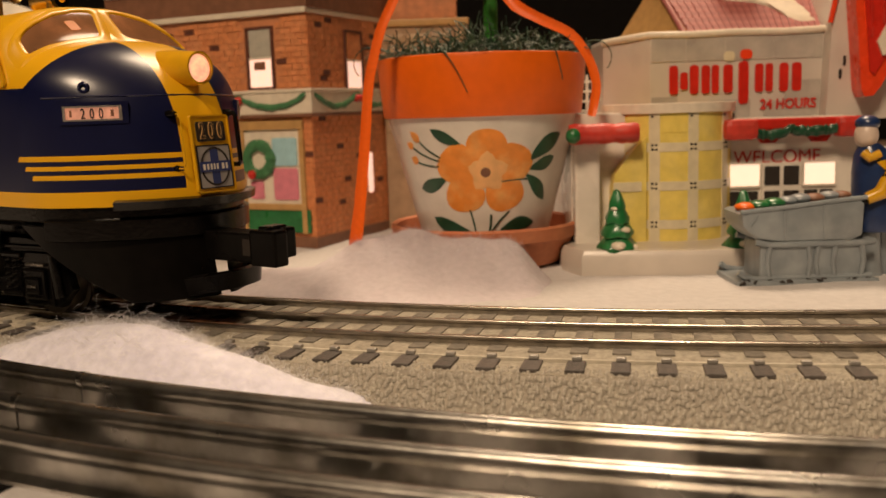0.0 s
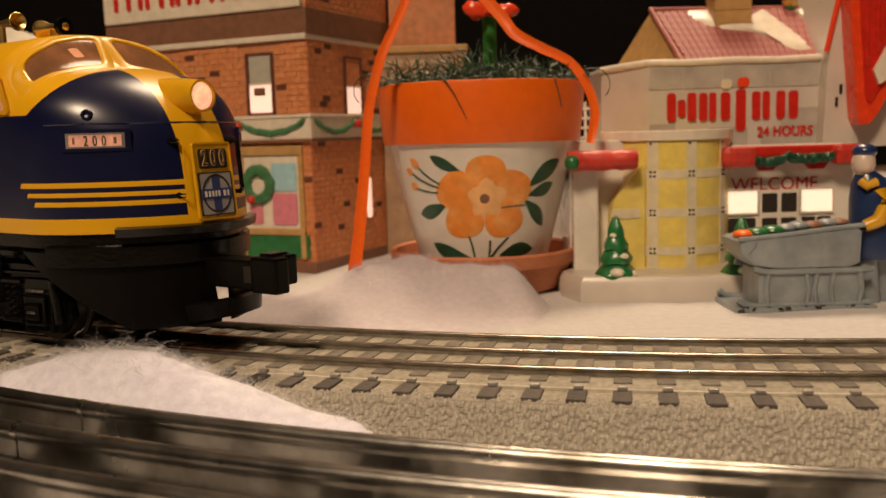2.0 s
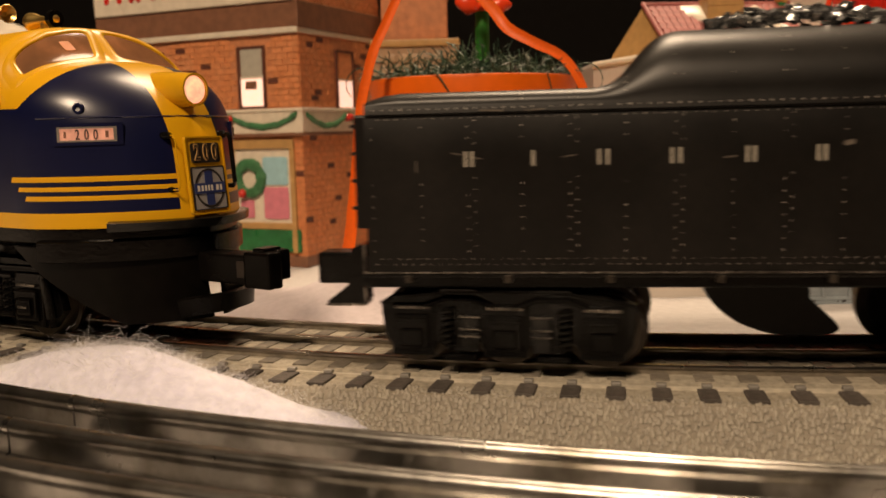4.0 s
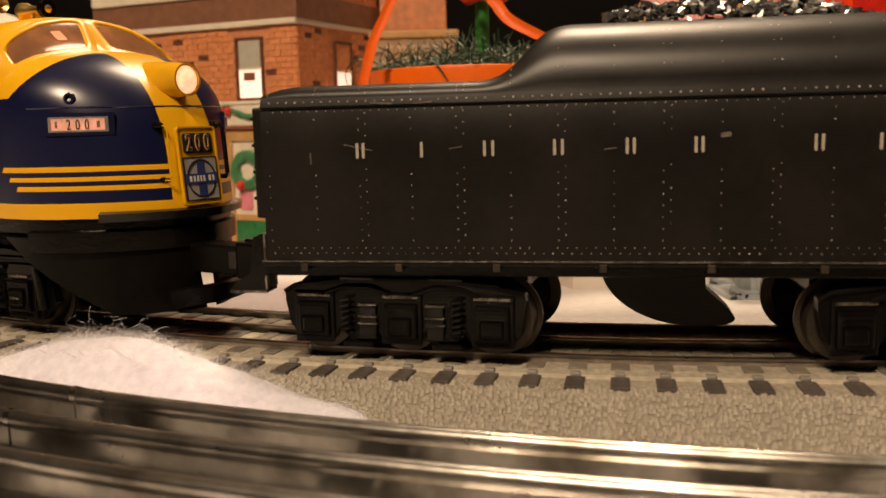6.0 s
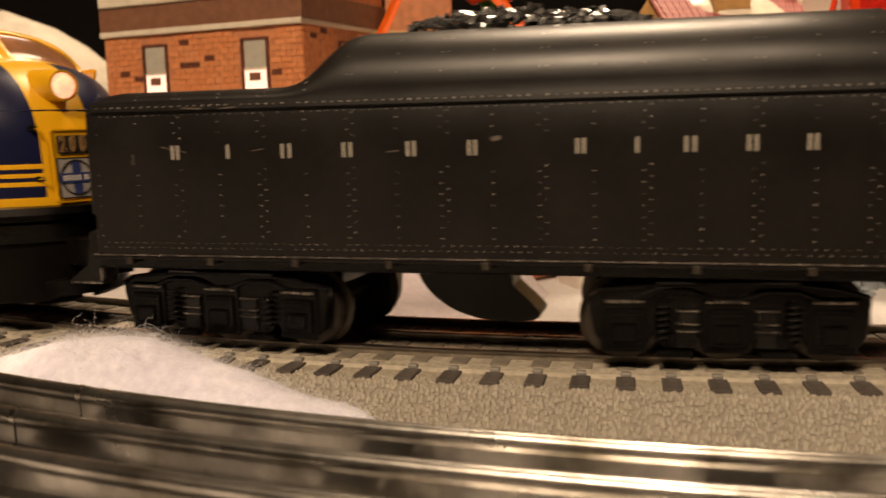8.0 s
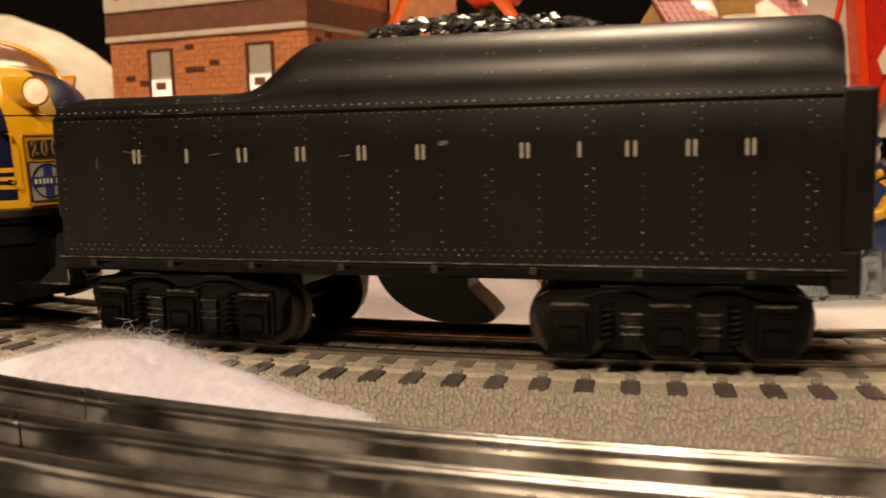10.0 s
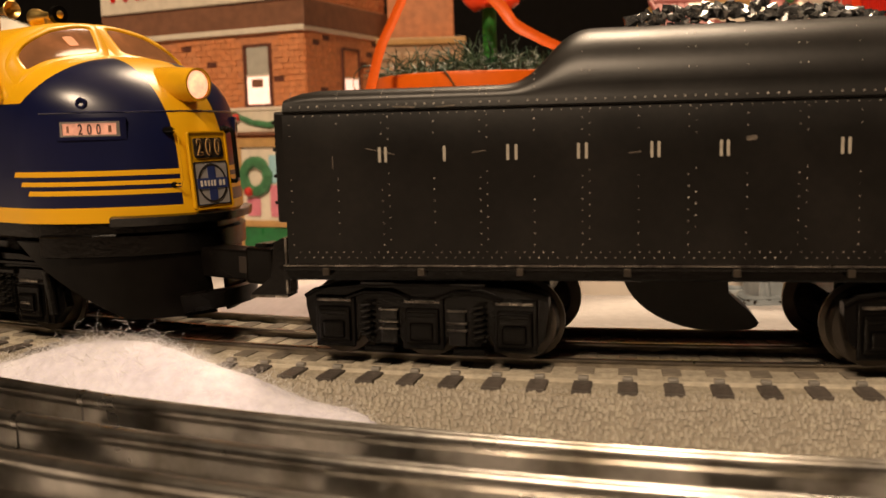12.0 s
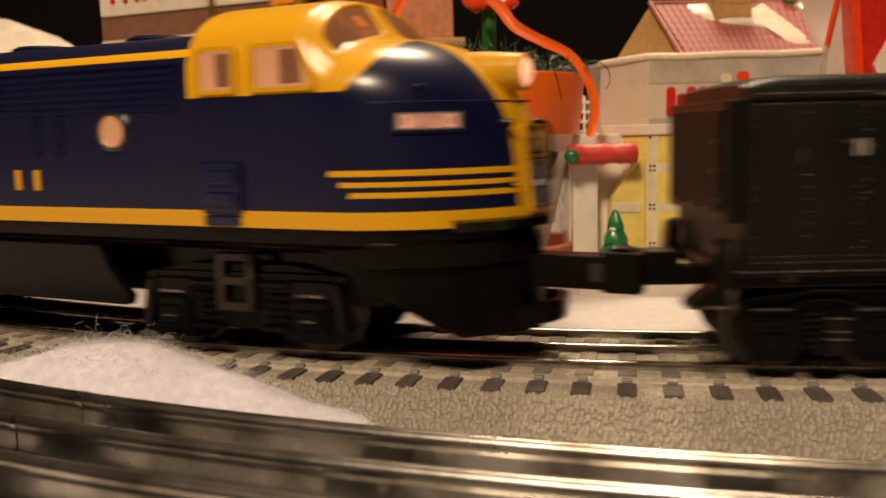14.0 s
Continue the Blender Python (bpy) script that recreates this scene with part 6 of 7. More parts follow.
# ---------------------------------------------------------------- the white store
def white_store():
    t = thing("white_store", None, "glazed white ceramic store with yellow plaid tower and lit windows", "ceramic house")
    # base slab
    bm = bmesh.new()
    out = [(48, 372), (54, 358), (90, 351), (150, 349), (235, 352), (240, 470), (50, 470)]
    rings = [[(x * MM, y * MM, 0.002) for x, y in out], [(x * MM, y * MM, 0.010) for x, y in out], [((x + (1.5 if x < 100 else -1)) * MM, (y + 1.5) * MM, 0.0125) for x, y in out]]
    loft(bm, rings)
    part("base", bm, M["grey_block"], t, "pale glazed base slab", smooth=True)
    # left wing
    local_box("wing_wall", t, M["glow_white"], 54, 100, 388, 462, 11, 66, 0.001)
    local_box("wing_return", t, M["glow_white"], 54.5, 65, 380, 390, 11, 54, 0.0012)
    bm = bmesh.new()
    rnd = random.Random(1)
    rings = []
    for i in range(14):
        x = 51.5 + 28.0 * i / 13
        r = 4.2 + 0.35 * rnd.uniform(-1, 1)
        rings.append([(x * MM, (374 + r * math.cos(q)) * MM, (58 + r * math.sin(q)) * MM) for q in [2 * math.pi * j / 12 + 0.2 for j in range(12)]])
    loft(bm, rings)
    aw = part("awning", bm, M["red_matt"], t, "red glazed rolled awning", smooth=True)
    knob("awning_sprig", aw, M["green"], 53.0, 371.5, 57.5, 3.2, label="green sprig")
    # yellow tower with ivory plaid bands
    cx, cy, r = 98.3, 405.0, 27.4
    bm = bmesh.new()
    turned(bm, [(r * MM, 0.009), (r * MM, 0.030), (r * MM, 0.0655), ((r + 0.9) * MM, 0.0665), ((r + 0.9) * MM, 0.0682), ((r - 1.5) * MM, 0.0690), (1 * MM, 0.0690)], 72, (cx * MM, cy * MM, 0))
    tower = part("tower", bm, M["yellow_glaze"], t, "pale yellow glazed tower", smooth=True)

    def arc_strip(name, a0, a1, z0, z1, lift, mat, parent, label=""):
        bm = bmesh.new()
        rings = []
        n = max(2, int(abs(a1 - a0) / 4))
        for i in range(n + 1):
            a = radians(-90 + a0 + (a1 - a0) * i / n)
            c, s = math.cos(a), math.sin(a)
            rings.append([((cx + (r + o) * c) * MM, (cy + (r + o) * s) * MM, z * MM) for o, z in ((-0.4, z0), (lift, z0 + 0.2), (lift, z1 - 0.2), (-0.4, z1))])
        loft(bm, rings)
        return part(name, bm, mat, parent, label, smooth=True)
    cols, rows_ = (-60, -23.5, 9.5, 46), (19.5, 35.5, 51.5)
    for z in rows_:
        arc_strip("ivory_band", -100, 100, z - 2.0, z + 2.0, 0.25, M["ivory"], tower)
    for a in cols:
        arc_strip("ivory_band", a - 4.6, a + 4.6, 10, 65.5, 0.33, M["ivory"], tower)
    for a in cols:
        for z in rows_ + (65.0,):
            for da in (-1.7, 1.7):
                for dz in (-0.9, 0.9):
                    if z < 60 or (dz < 0 and da < 0):
                        arc_strip("plaid_mark", a + da - 1.0, a + da + 1.0, z + dz - 0.6, z + dz + 0.6, 0.5, M["dark"], tower)
    for k in range(12):
        arc_strip("seam", -100, 100, 11.5 + 5.1 * k, 11.8 + 5.1 * k, 0.12, M["yellow_glaze"], tower)
    arc_strip("tower_rim", -110, 110, 65.2, 69.4, 1.2, M["cream"], tower, "cream rim")
    # flared side of the tower
    bm = bmesh.new()
    prism(bm, [(84 * MM, 0.056), (79 * MM, 0.051), (75 * MM, 0.046), (71 * MM, 0.0405), (70 * MM, 0.035), (70 * MM, 0.010), (84 * MM, 0.010)], 0.3795, 0.402)
    part("tower_flare", bm, M["yellow_glaze"], t, "curved yellow flank of the tower")
    local_box("ivory_band", t, M["ivory"], 70.4, 82, 379.0, 390, 33.5, 37.5, 0.0003)
    # sign block
    bm = bmesh.new()
    plan = [(92, 410), (168, 410), (168, 470), (75, 470), (75, 432)]
    loft(bm, [[(x * MM, y * MM, z * MM) for x, y in plan] for z in (60, 97.5)] + [[((x + (0.6 if x < 100 else -0.6)) * MM, (y + 0.6) * MM, 0.0990) for x, y in plan]])
    block = part("sign_wall", bm, M["grey_block"], t, "pale grey block wall with red lettering shapes")
    bm = bmesh.new()
    tube(bm, [(x * MM, y * MM, z * MM) for x, y, z in ((75, 432, 97.6), (84, 420, 98.4), (92, 410.4, 98.9), (110, 410, 98.6), (130, 410, 99.1), (150, 410, 98.7), (168, 410.2, 99.3))], 0.0016, sides=10)
    part("wall_cap", bm, M["cream"], block, "rounded cream cap with a soft edge", smooth=True)
    for x0, x1, z0, z1 in ((92.6, 107.4, 87.2, 97.2), (107.8, 124.6, 87.2, 97.2), (125.0, 145.6, 87.2, 97.2), (146.0, 167.2, 87.2, 97.2), (92.6, 104.0, 64.0, 72.0), (150.8, 167.2, 69.4, 77.8), (142.0, 167.2, 62.0, 69.0), (118.0, 136.0, 62.0, 70.0)):
        plate("wall_block", rounded_rect((x0 + x1) / 2, (z0 + z1) / 2, x1 - x0, z1 - z0, 0.6, 3), 0.35, M["block_shade"], block, wall_pose(0, 410, 0, 0), "greyer glazed block")
    for x, w, z0, z1, mat in ((102.2, 3.2, 73, 85.5, "red"), (106.7, 2.8, 75, 82.5, "red"), (111.2, 3.2, 73, 85.5, "red"), (116.2, 3.0, 73, 85.3, "red"), (120.4, 2.6, 73, 85.3, "red"),
                               (126.0, 3.4, 73, 85.3, "red"), (132.8, 3.6, 68, 86.5, "red"), (133.8, 4.4, 87.4, 91.6, "tomato"), (126.4, 4.0, 86.8, 91.0, "ivory"),
                               (139.6, 3.0, 73, 85.3, "red"), (144.0, 2.6, 73, 85.3, "red"), (150.4, 3.2, 73, 85.3, "red"), (156.0, 3.4, 73, 85.3, "red")):
        plate("sign_mark", rounded_rect(x, (z0 + z1) / 2, w * 1.2, z1 - z0, min(w, z1 - z0) * 0.42, 4), 0.9, M[mat], block, wall_pose(0, 410, 0, 0), "plain painted sign shape")
    hm = wall_pose(152.5, 409.4, 67.4, 0)
    lettering("opening_hours", "24 HOURS", 0.0062, M["red"], block, hm, depth=0.0003, bold=0.00012, squeeze=0.86)
    # entrance
    front = local_box("entrance_wall", t, M["glow_white"], 116, 176, 392, 412, 11, 62, 0.001)
    local_box("canopy", front, M["red"], 117, 176, 385, 394, 57.0, 61.6, 0.001, "red canopy edge")
    local_box("canopy_roll", front, M["red_matt"], 116.8, 131.0, 381.0, 390, 53.2, 61.8, 0.0026, "red rolled awning end")
    local_box("canopy_roll", front, M["red_matt"], 163.5, 176.0, 381.0, 390, 53.2, 61.8, 0.0026, "red rolled awning end")
    swag("canopy_garland", front, M["leaf_green"], 127, 146, 58, 3.0, 383.6, 2.3, label="dark green garland", seed=21)
    swag("canopy_garland", front, M["leaf_green"], 144, 164, 57, 1.0, 383.2, 2.3, label="dark green garland", seed=22)
    for x in (136, 157):
        plate("bunting", [(x - 5.5, 54.5), (x + 5.5, 54.5), (x + 3, 51.6), (x - 3, 51.6)], 1.0, M["red"], front, wall_pose(0, 386, 0, 0), "red scalloped bunting")
    lettering("welcome_sign", "WELCOME", 0.0078, M["red"], front, wall_pose(142.0, 391.8, 45.2, 0), depth=0.0002, squeeze=0.98)
    for x in (128.0, 160.0):
        wn = ring_plate("window", rounded_rect(x, 38, 14.6, 11.0, 0.5, 2), rounded_rect(x, 38, 13.0, 9.2, 0.4, 2), 1.0, M["glow_white"], front, wall_pose(0, 392, 0, 0))
        plate("pane", rounded_rect(x, 38, 13.2, 9.4, 0.4, 2), 0.5, M["store_glow"], wn, wall_pose(0, 392, 0, 0), "brightly lit pane")
        for dx in (-3.3, 3.3):
            plate("pane", rounded_rect(x + dx, 27.0, 5.6, 8.0, 0.4, 2), 0.5, M["dark"], wn, wall_pose(0, 392, 0, 0), "dark lower pane")
    dr = local_box("door", front, M["glow_white"], 135.5, 152.0, 390.6, 393, 11, 43, 0.0004, "white door with dark panes")
    for x in (139.6, 147.8):
        for z, h in ((37.5, 8.0), (26.5, 9.0)):
            plate("pane", rounded_rect(x, z, 6.4, h, 0.4, 2), 0.35, M["dark"], dr, wall_pose(0, 390.6, 0, 0))
    # tiled roof behind
    A, B = Vector((110, 414, 99.5)), Vector((171, 414, 99.5))
    C, D = Vector((180, 452, 125.5)), Vector((104, 452, 126.5))
    E = Vector((91, 466, 103))
    bm = bmesh.new()
    vs = [bm.verts.new(p * MM) for p in (A, B, C, D, E, Vector((172, 488, 99.5)))]
    for f in ((0, 1, 2, 3), (3, 2, 5, 4), (1, 5, 2), (0, 4, 5, 1)):
        bm.faces.new([vs[i] for i in f])
    bm.faces.new((vs[0], vs[3], vs[4]))
    roof = part("roof", bm, [M["roof_pink"]], t, "dusty red tiled roof")
    nrm = (B - A).cross(D - A).normalized()
    cols_n, rows_n = 22, 8
    bm0 = bmesh.new()
    box(bm0, -0.00142, 0.00142, -0.0027, 0.0027, -0.0004, 0.0006, 0.00035)
    tile_mesh = None
    for j in range(rows_n):
        for i in range(cols_n):
            k = (j + 0.5) / rows_n
            p0, p1 = A.lerp(D, k), B.lerp(C, k)
            p = p0.lerp(p1, (i + 0.5) / cols_n) + nrm * 0.35
            ex = (B - A).normalized()
            ey = nrm.cross(ex)
            mm = Matrix((ex, ey, nrm)).transposed().to_4x4()
            width = (p1 - p0).length / cols_n / 3.0
            m = Matrix.Translation(p * MM) @ mm @ Matrix.Diagonal((width, 1, 1, 1)) @ Matrix.Rotation(radians(4), 4, "X")
            if tile_mesh is None:
                ob = part("roof_tile", bm0, M["roof_pink"], roof, m=m)
                tile_mesh = ob.data
            else:
                ob = new("roof_tile", tile_mesh)
                ob.parent = roof
                ob.matrix_basis = m
    bm = bmesh.new()
    g = (A - Vector((1.5, 1.0, 0)), D + Vector((-1.5, -1, 0)), E + Vector((-1.5, 0, 0)))
    vs = [bm.verts.new(p * MM) for p in (*g, *(p + Vector((1.2, 1.0, 0)) for p in g))]
    for f in ((0, 1, 2), (3, 5, 4), (0, 3, 4, 1), (1, 4, 5, 2), (2, 5, 3, 0)):
        bm.faces.new([vs[i] for i in f])
    part("gable", bm, M["tan"], t, "tan gable end")
    bm = bmesh.new()
    tube(bm, [(A - Vector((2.5, 1.5, 0))) * MM, (D + Vector((-2.0, -1.5, 0.8))) * MM], 0.0012, sides=8)
    part("barge_board", bm, M["roof_pink"], roof)
    bm = bmesh.new()
    tube(bm, [(D + Vector((-2.0, -1.0, 0.6))) * MM, (C + Vector((0, 0, 0.6))) * MM], 0.0011, sides=8)
    part("ridge", bm, M["roof_pink"], roof)

    def roof_snow(pts, label):
        bm = bmesh.new()
        ex = (B - A).normalized()
        ey = nrm.cross(ex)
        rows = []
        for s, lift in ((0.45, 2.1), (0.8, 1.7), (1.0, 0.4), (1.02, -0.3)):
            c = Vector((sum(p[0] for p in pts) / len(pts), sum(p[1] for p in pts) / len(pts)))
            rows.append([bm.verts.new((A + ex * (c.x + (x - c.x) * s) + ey * (c.y + (y - c.y) * s) + nrm * lift) * MM) for x, y in pts])
        bm.faces.new(rows[0])
        for a, b in zip(rows, rows[1:]):
            for i in range(len(pts)):
                bm.faces.new((a[i], a[(i + 1) % len(pts)], b[(i + 1) % len(pts)], b[i]))
        part("roof_snow", bm, M["cream"], roof, label, smooth=True)
    roof_snow([(8, 46), (9, 38), (14, 31), (22, 26), (33, 24), (41, 18), (47, 8), (53, 4), (58, 6), (57, 15), (52, 29), (46, 45), (40, 40), (24, 38), (18, 46)], "patch of cream glazed snow")
    roof_snow([(60, 42), (61, 36), (64, 31), (66, 37), (64, 44)], "small patch of cream glazed snow")
    ch = local_box("chimney", t, M["tan"], 129, 146, 436, 452, 108, 145, 0.0008, "tan brick chimney")
    for z in (112, 118, 124, 130):
        local_box("course", ch, M["tan"], 128.7, 146.3, 435.7, 452.3, z, z + 0.5, 0.0002)
    knob("finial", t, M["brass"], 168.5, 450, 129.5, 3.8, label="gilded ball finial")
    knob("finial_foot", t, M["green"], 168.5, 450, 126.0, 2.2)
    # steep red gable beside the sign wall
    bm = bmesh.new()
    prism(bm, [(166 * MM, 0.060), (205 * MM, 0.060), (205 * MM, 0.100), (188 * MM, 0.165), (181 * MM, 0.165), (168 * MM, 0.101)], 0.402, 0.462)
    gb = part("gable_wall", bm, M["grey_block"], t, "pale rough gable wall")
    for q in ((166.5, 101, 171.5, 124), (171.5, 124, 180.5, 165)):
        bm = bmesh.new()
        tube(bm, [(q[0] * MM, 0.401, q[1] * MM), (q[2] * MM, 0.401, q[3] * MM)], 0.0011, sides=8)
        part("gable_trim", bm, M["tomato"], gb)
    dx0 = [(170.5, 150), (173.6, 108), (177.0, 72.5), (178.5, 69.4), (182.1, 69.8), (185.5, 74), (192.5, 88), (212, 118), (212, 152)]
    bm = bmesh.new()
    prism(bm, [(x * MM, z * MM) for x, z in dx0], 0.3925, 0.404)
    rf = part("steep_roof", bm, M["tomato"], gb, "steep orange-red glazed roof")
    inner = [(174.5, 147), (177.4, 108), (180.1, 80), (182.0, 78.5), (186.5, 86), (194.5, 100), (209, 122), (209, 148)]
    bm = bmesh.new()
    prism(bm, [(x * MM, z * MM) for x, z in inner], 0.3915, 0.394)
    part("roof_field", bm, M["red"], rf)
    for k in range(6):
        x = 180.0 + 4.6 * k
        bm = bmesh.new()
        tube(bm, [(x * MM, 0.3915, (94 + 5.5 * k) * MM), ((x - 1.2) * MM, 0.3915, 0.146)], 0.0006, sides=6)
        part("roof_rib", bm, M["red"], rf)
    plate("roof_snow", [(182.2, 92), (184.6, 86.0), (188.2, 88.0), (197, 103), (199.5, 112), (196.5, 115.5), (191.5, 109.5), (186, 99)], 2.4, M["cream"], rf, wall_pose(0, 392.6, 0, 0), "patch of cream glazed snow")
    for x, z in ((173.5, 85.0), (171.8, 79.5)):
        plate("brick_mark", rounded_rect(x, z, 1.2, 4.2, 0.3, 2), 0.5, M["dark"], gb, wall_pose(0, 402, 0, 0), "small dark mark")
    return t


def small_tree(x, y, h, label, tiers=4):
    t = thing("ceramic_tree", Matrix.Translation((x, y, 0.0105)), label, "ceramic tree", "ceramic trees")
    bm = bmesh.new()
    rnd = random.Random(int(x * 1e4))
    for k in range(tiers):
        z0 = h * (0.03 + 0.235 * k)
        r0 = h * (0.34 - 0.065 * k)
        rings = []
        for s, q in ((0.0, 0.75), (0.03, 0.98), (0.10, 1.0), (0.20, 0.78), (0.33, 0.42)):
            ring = []
            for i in range(20):
                a = 2 * math.pi * i / 20
                rr = r0 * q * (1 + 0.07 * math.sin(5 * a + k) + rnd.uniform(-0.03, 0.03))
                ring.append((rr * math.cos(a), rr * math.sin(a), z0 + h * s + 0.02 * h * math.sin(4 * a + 2 * k)))
            rings.append(ring)
        loft(bm, rings)
    part("crown", bm, M["green"], t, "green glazed tiers", smooth=True)
    for k, (a, z, s) in enumerate(((-95, 0.16, 0.13), (-60, 0.42, 0.10), (-120, 0.78, 0.07), (-30, 0.10, 0.12))):
        r0 = h * (0.36 - 0.30 * z)
        knob("snow_patch", t, M["cream"], r0 * 0.82 * math.cos(radians(a)) / MM, r0 * 0.82 * math.sin(radians(a)) / MM, h * z / MM, h * s / MM, squash=0.6, label="cream snow patch")
    knob("tip", t, M["green"], 0, 0, h * 1.02 / MM, h * 0.05 / MM, squash=1.8)
    return t


def sled():
    """A glazed grey sleigh heaped with parcels."""
    t = thing("ceramic_sleigh", None, "grey glazed sleigh cart loaded with wrapped goods", "sleigh figurine")
    y0, y1 = 0.326, 0.350
    bm = bmesh.new()
    outl = [(106.3, 29.6), (107.0, 24.5), (112.0, 19.6), (120, 18.2), (150.6, 18.2), (151.2, 33.8), (138, 32.6), (122, 30.8)]
    rings = []
    for i in range(11):
        q = math.pi * i / 10
        y, k = (y0 + y1) / 2 - (y1 - y0) / 2 * math.cos(q), 0.86 + 0.14 * math.sin(q) ** 0.5
        ring = []
        for j, (x, z) in enumerate(outl):
            nx, nz = outl[(j + 1) % len(outl)]
            for f in (0.12, 0.5, 0.88):
                ring.append(((129 + (x + (nx - x) * f - 129) * (0.5 + 0.5 * k)) * MM, y, (26 + (z + (nz - z) * f - 26) * k) * MM))
        rings.append(ring)
    loft(bm, rings)
    tub = part("tub", bm, M["slate_grey"], t, "grey glazed tub", smooth=True)
    for a, b in (((110, 25), (112.5, 28.5)), ((122.5, 19.5), (122.0, 30.0)), ((136.5, 19.5), (136.0, 31.5))):
        bm = bmesh.new()
        tube(bm, [(a[0] * MM, y0, a[1] * MM), (b[0] * MM, y0, b[1] * MM)], 0.0005, sides=6)
        part("moulding", bm, M["slate_grey"], tub)
    bm = bmesh.new()
    tube(bm, [(x * MM, y0 + 0.0003, z * MM) for x, z in ((106.3, 29.8), (122, 31.0), (138, 32.8), (151.2, 34.0))], 0.0009, sides=8)
    part("rim", bm, M["slate_grey"], tub, smooth=True)
    for z in (17.6, 5.2):
        bm = bmesh.new()
        for y in (y0 + 0.001, y1 - 0.001):
            tube(bm, [(x * MM, y, (z + dz) * MM) for x, dz in (((112, 1.2), (117, 0), (150, 0), (155, 0.4)) if z > 10 else ((106, 2.5), (108.5, 0.6), (113, 0), (150, 0), (154, 0.5)))], 0.0012, sides=8)
        part("runner", bm, M["slate_grey"], t, smooth=True)
    for x, dxx in ((117.5, -1.0), (131, 1.2), (135, -1.2), (141, -1.0), (150, 1.2)):
        for y in (y0 + 0.001, y1 - 0.001):
            bm = bmesh.new()
            tube(bm, [(x * MM, y, 0.0055), ((x + dxx) * MM, y, 0.011), (x * MM, y, 0.0178)], 0.0010, sides=8)
            part("strut", bm, M["slate_grey"], t, smooth=True)
    local_box("infill", t, M["slate_grey"], 114, 151, 327.2, 346, 4.5, 18.5, 0.0008)
    local_box("foot", t, M["slate_grey"], 105, 156, 324, 352, 2.5, 5.0, 0.001)
    bm = bmesh.new()
    rnd = random.Random(6)
    for _ in range(26):
        x = rnd.uniform(104, 154)
        y = 0.3236 + rnd.uniform(0, 0.002)
        vs = [bm.verts.new((x * MM + rnd.uniform(-1.3, 1.3) * MM, y + rnd.uniform(-.6, .6) * MM, (3.6 + rnd.uniform(0, 2.0)) * MM)) for _ in range(7)]
        bmesh.ops.convex_hull(bm, input=vs)
    tagged(part("dark_chips", bm, M["dark"], t), "dark chips along the runners", kind="stuff")
    for x, z, r, mat in ((111, 31.0, 3.2, "orange"), (116, 31.6, 3.4, "green"), (121.5, 32.2, 3.6, "green"), (126.5, 33.0, 3.0, "slate_grey"), (131, 33.6, 3.3, "slate_grey"), (136, 33.6, 3.2, "brown_trim"), (141.5, 34.4, 3.0, "slate_grey"), (146, 34.4, 2.8, "brown_trim")):
        knob("parcel", t, M[mat], x, 335.5, z - 0.2, r * 1.25, squash=0.42)
    return t


def figurine():
    """A plain glazed figurine that pushes the sleigh."""
    bm = bmesh.new()

    def ball(x, y, z, rx, ry, rz, mi, n=14):
        rings = []
        for i in range(n + 1):
            a = math.pi * i / n
            s = max(0.01, math.sin(a))
            rings.append([((x + rx * s * math.cos(2 * math.pi * j / 16)) * MM, (y + ry * s * math.sin(2 * math.pi * j / 16)) * MM, (z - rz * math.cos(a)) * MM) for j in range(16)])
        loft(bm, rings, mi=mi)

    def limb(pts, r0, r1, mi):
        tube(bm, [(x * MM, y * MM, z * MM) for x, y, z in pts], r0 * MM, r1 * MM, 12, mi)
    limb([(158, 337, 3), (157, 337, 12), (157, 337, 23)], 4.6, 4.2, 3)
    limb([(166, 341, 3), (165, 340, 12), (163, 340, 23)], 4.6, 4.2, 3)
    rings = []
    for z, rx, ry, cx in ((20.5, 9.5, 8.0, 160), (24, 10.2, 8.4, 160), (32, 9.0, 7.6, 160), (42, 8.8, 7.2, 159.5), (48, 7.2, 6.0, 158.5), (52.5, 3.4, 3.4, 156.5)):
        rings.append([((cx + rx * math.cos(2 * math.pi * j / 22)) * MM, (338 + ry * math.sin(2 * math.pi * j / 22)) * MM, z * MM) for j in range(22)])
    loft(bm, rings, mi=0)
    ball(155.0, 337, 55.6, 4.2, 4.2, 5.0, 2)
    ball(155.4, 337.4, 59.8, 4.3, 4.3, 3.0, 0)
    limb([(160.5, 331.6, 46), (160.8, 329.6, 40), (157.5, 329.4, 35), (152.8, 330, 33.0)], 3.7, 2.2, 1)
    ball(151.2, 330.2, 32.4, 2.2, 2.0, 2.2, 4)
    limb([(152.5, 333, 49.5), (154, 331.4, 47.5), (157.5, 331.2, 49.0)], 1.8, 1.6, 1)
    ob = part("pushing_figurine", bm, [M["navy"], M["yellow"], M["skin"], M["slate_grey"], M["black"]], None, smooth=True)
    tagged(ob, "glazed figurine in navy coat pushing the grey sleigh", "figurine")


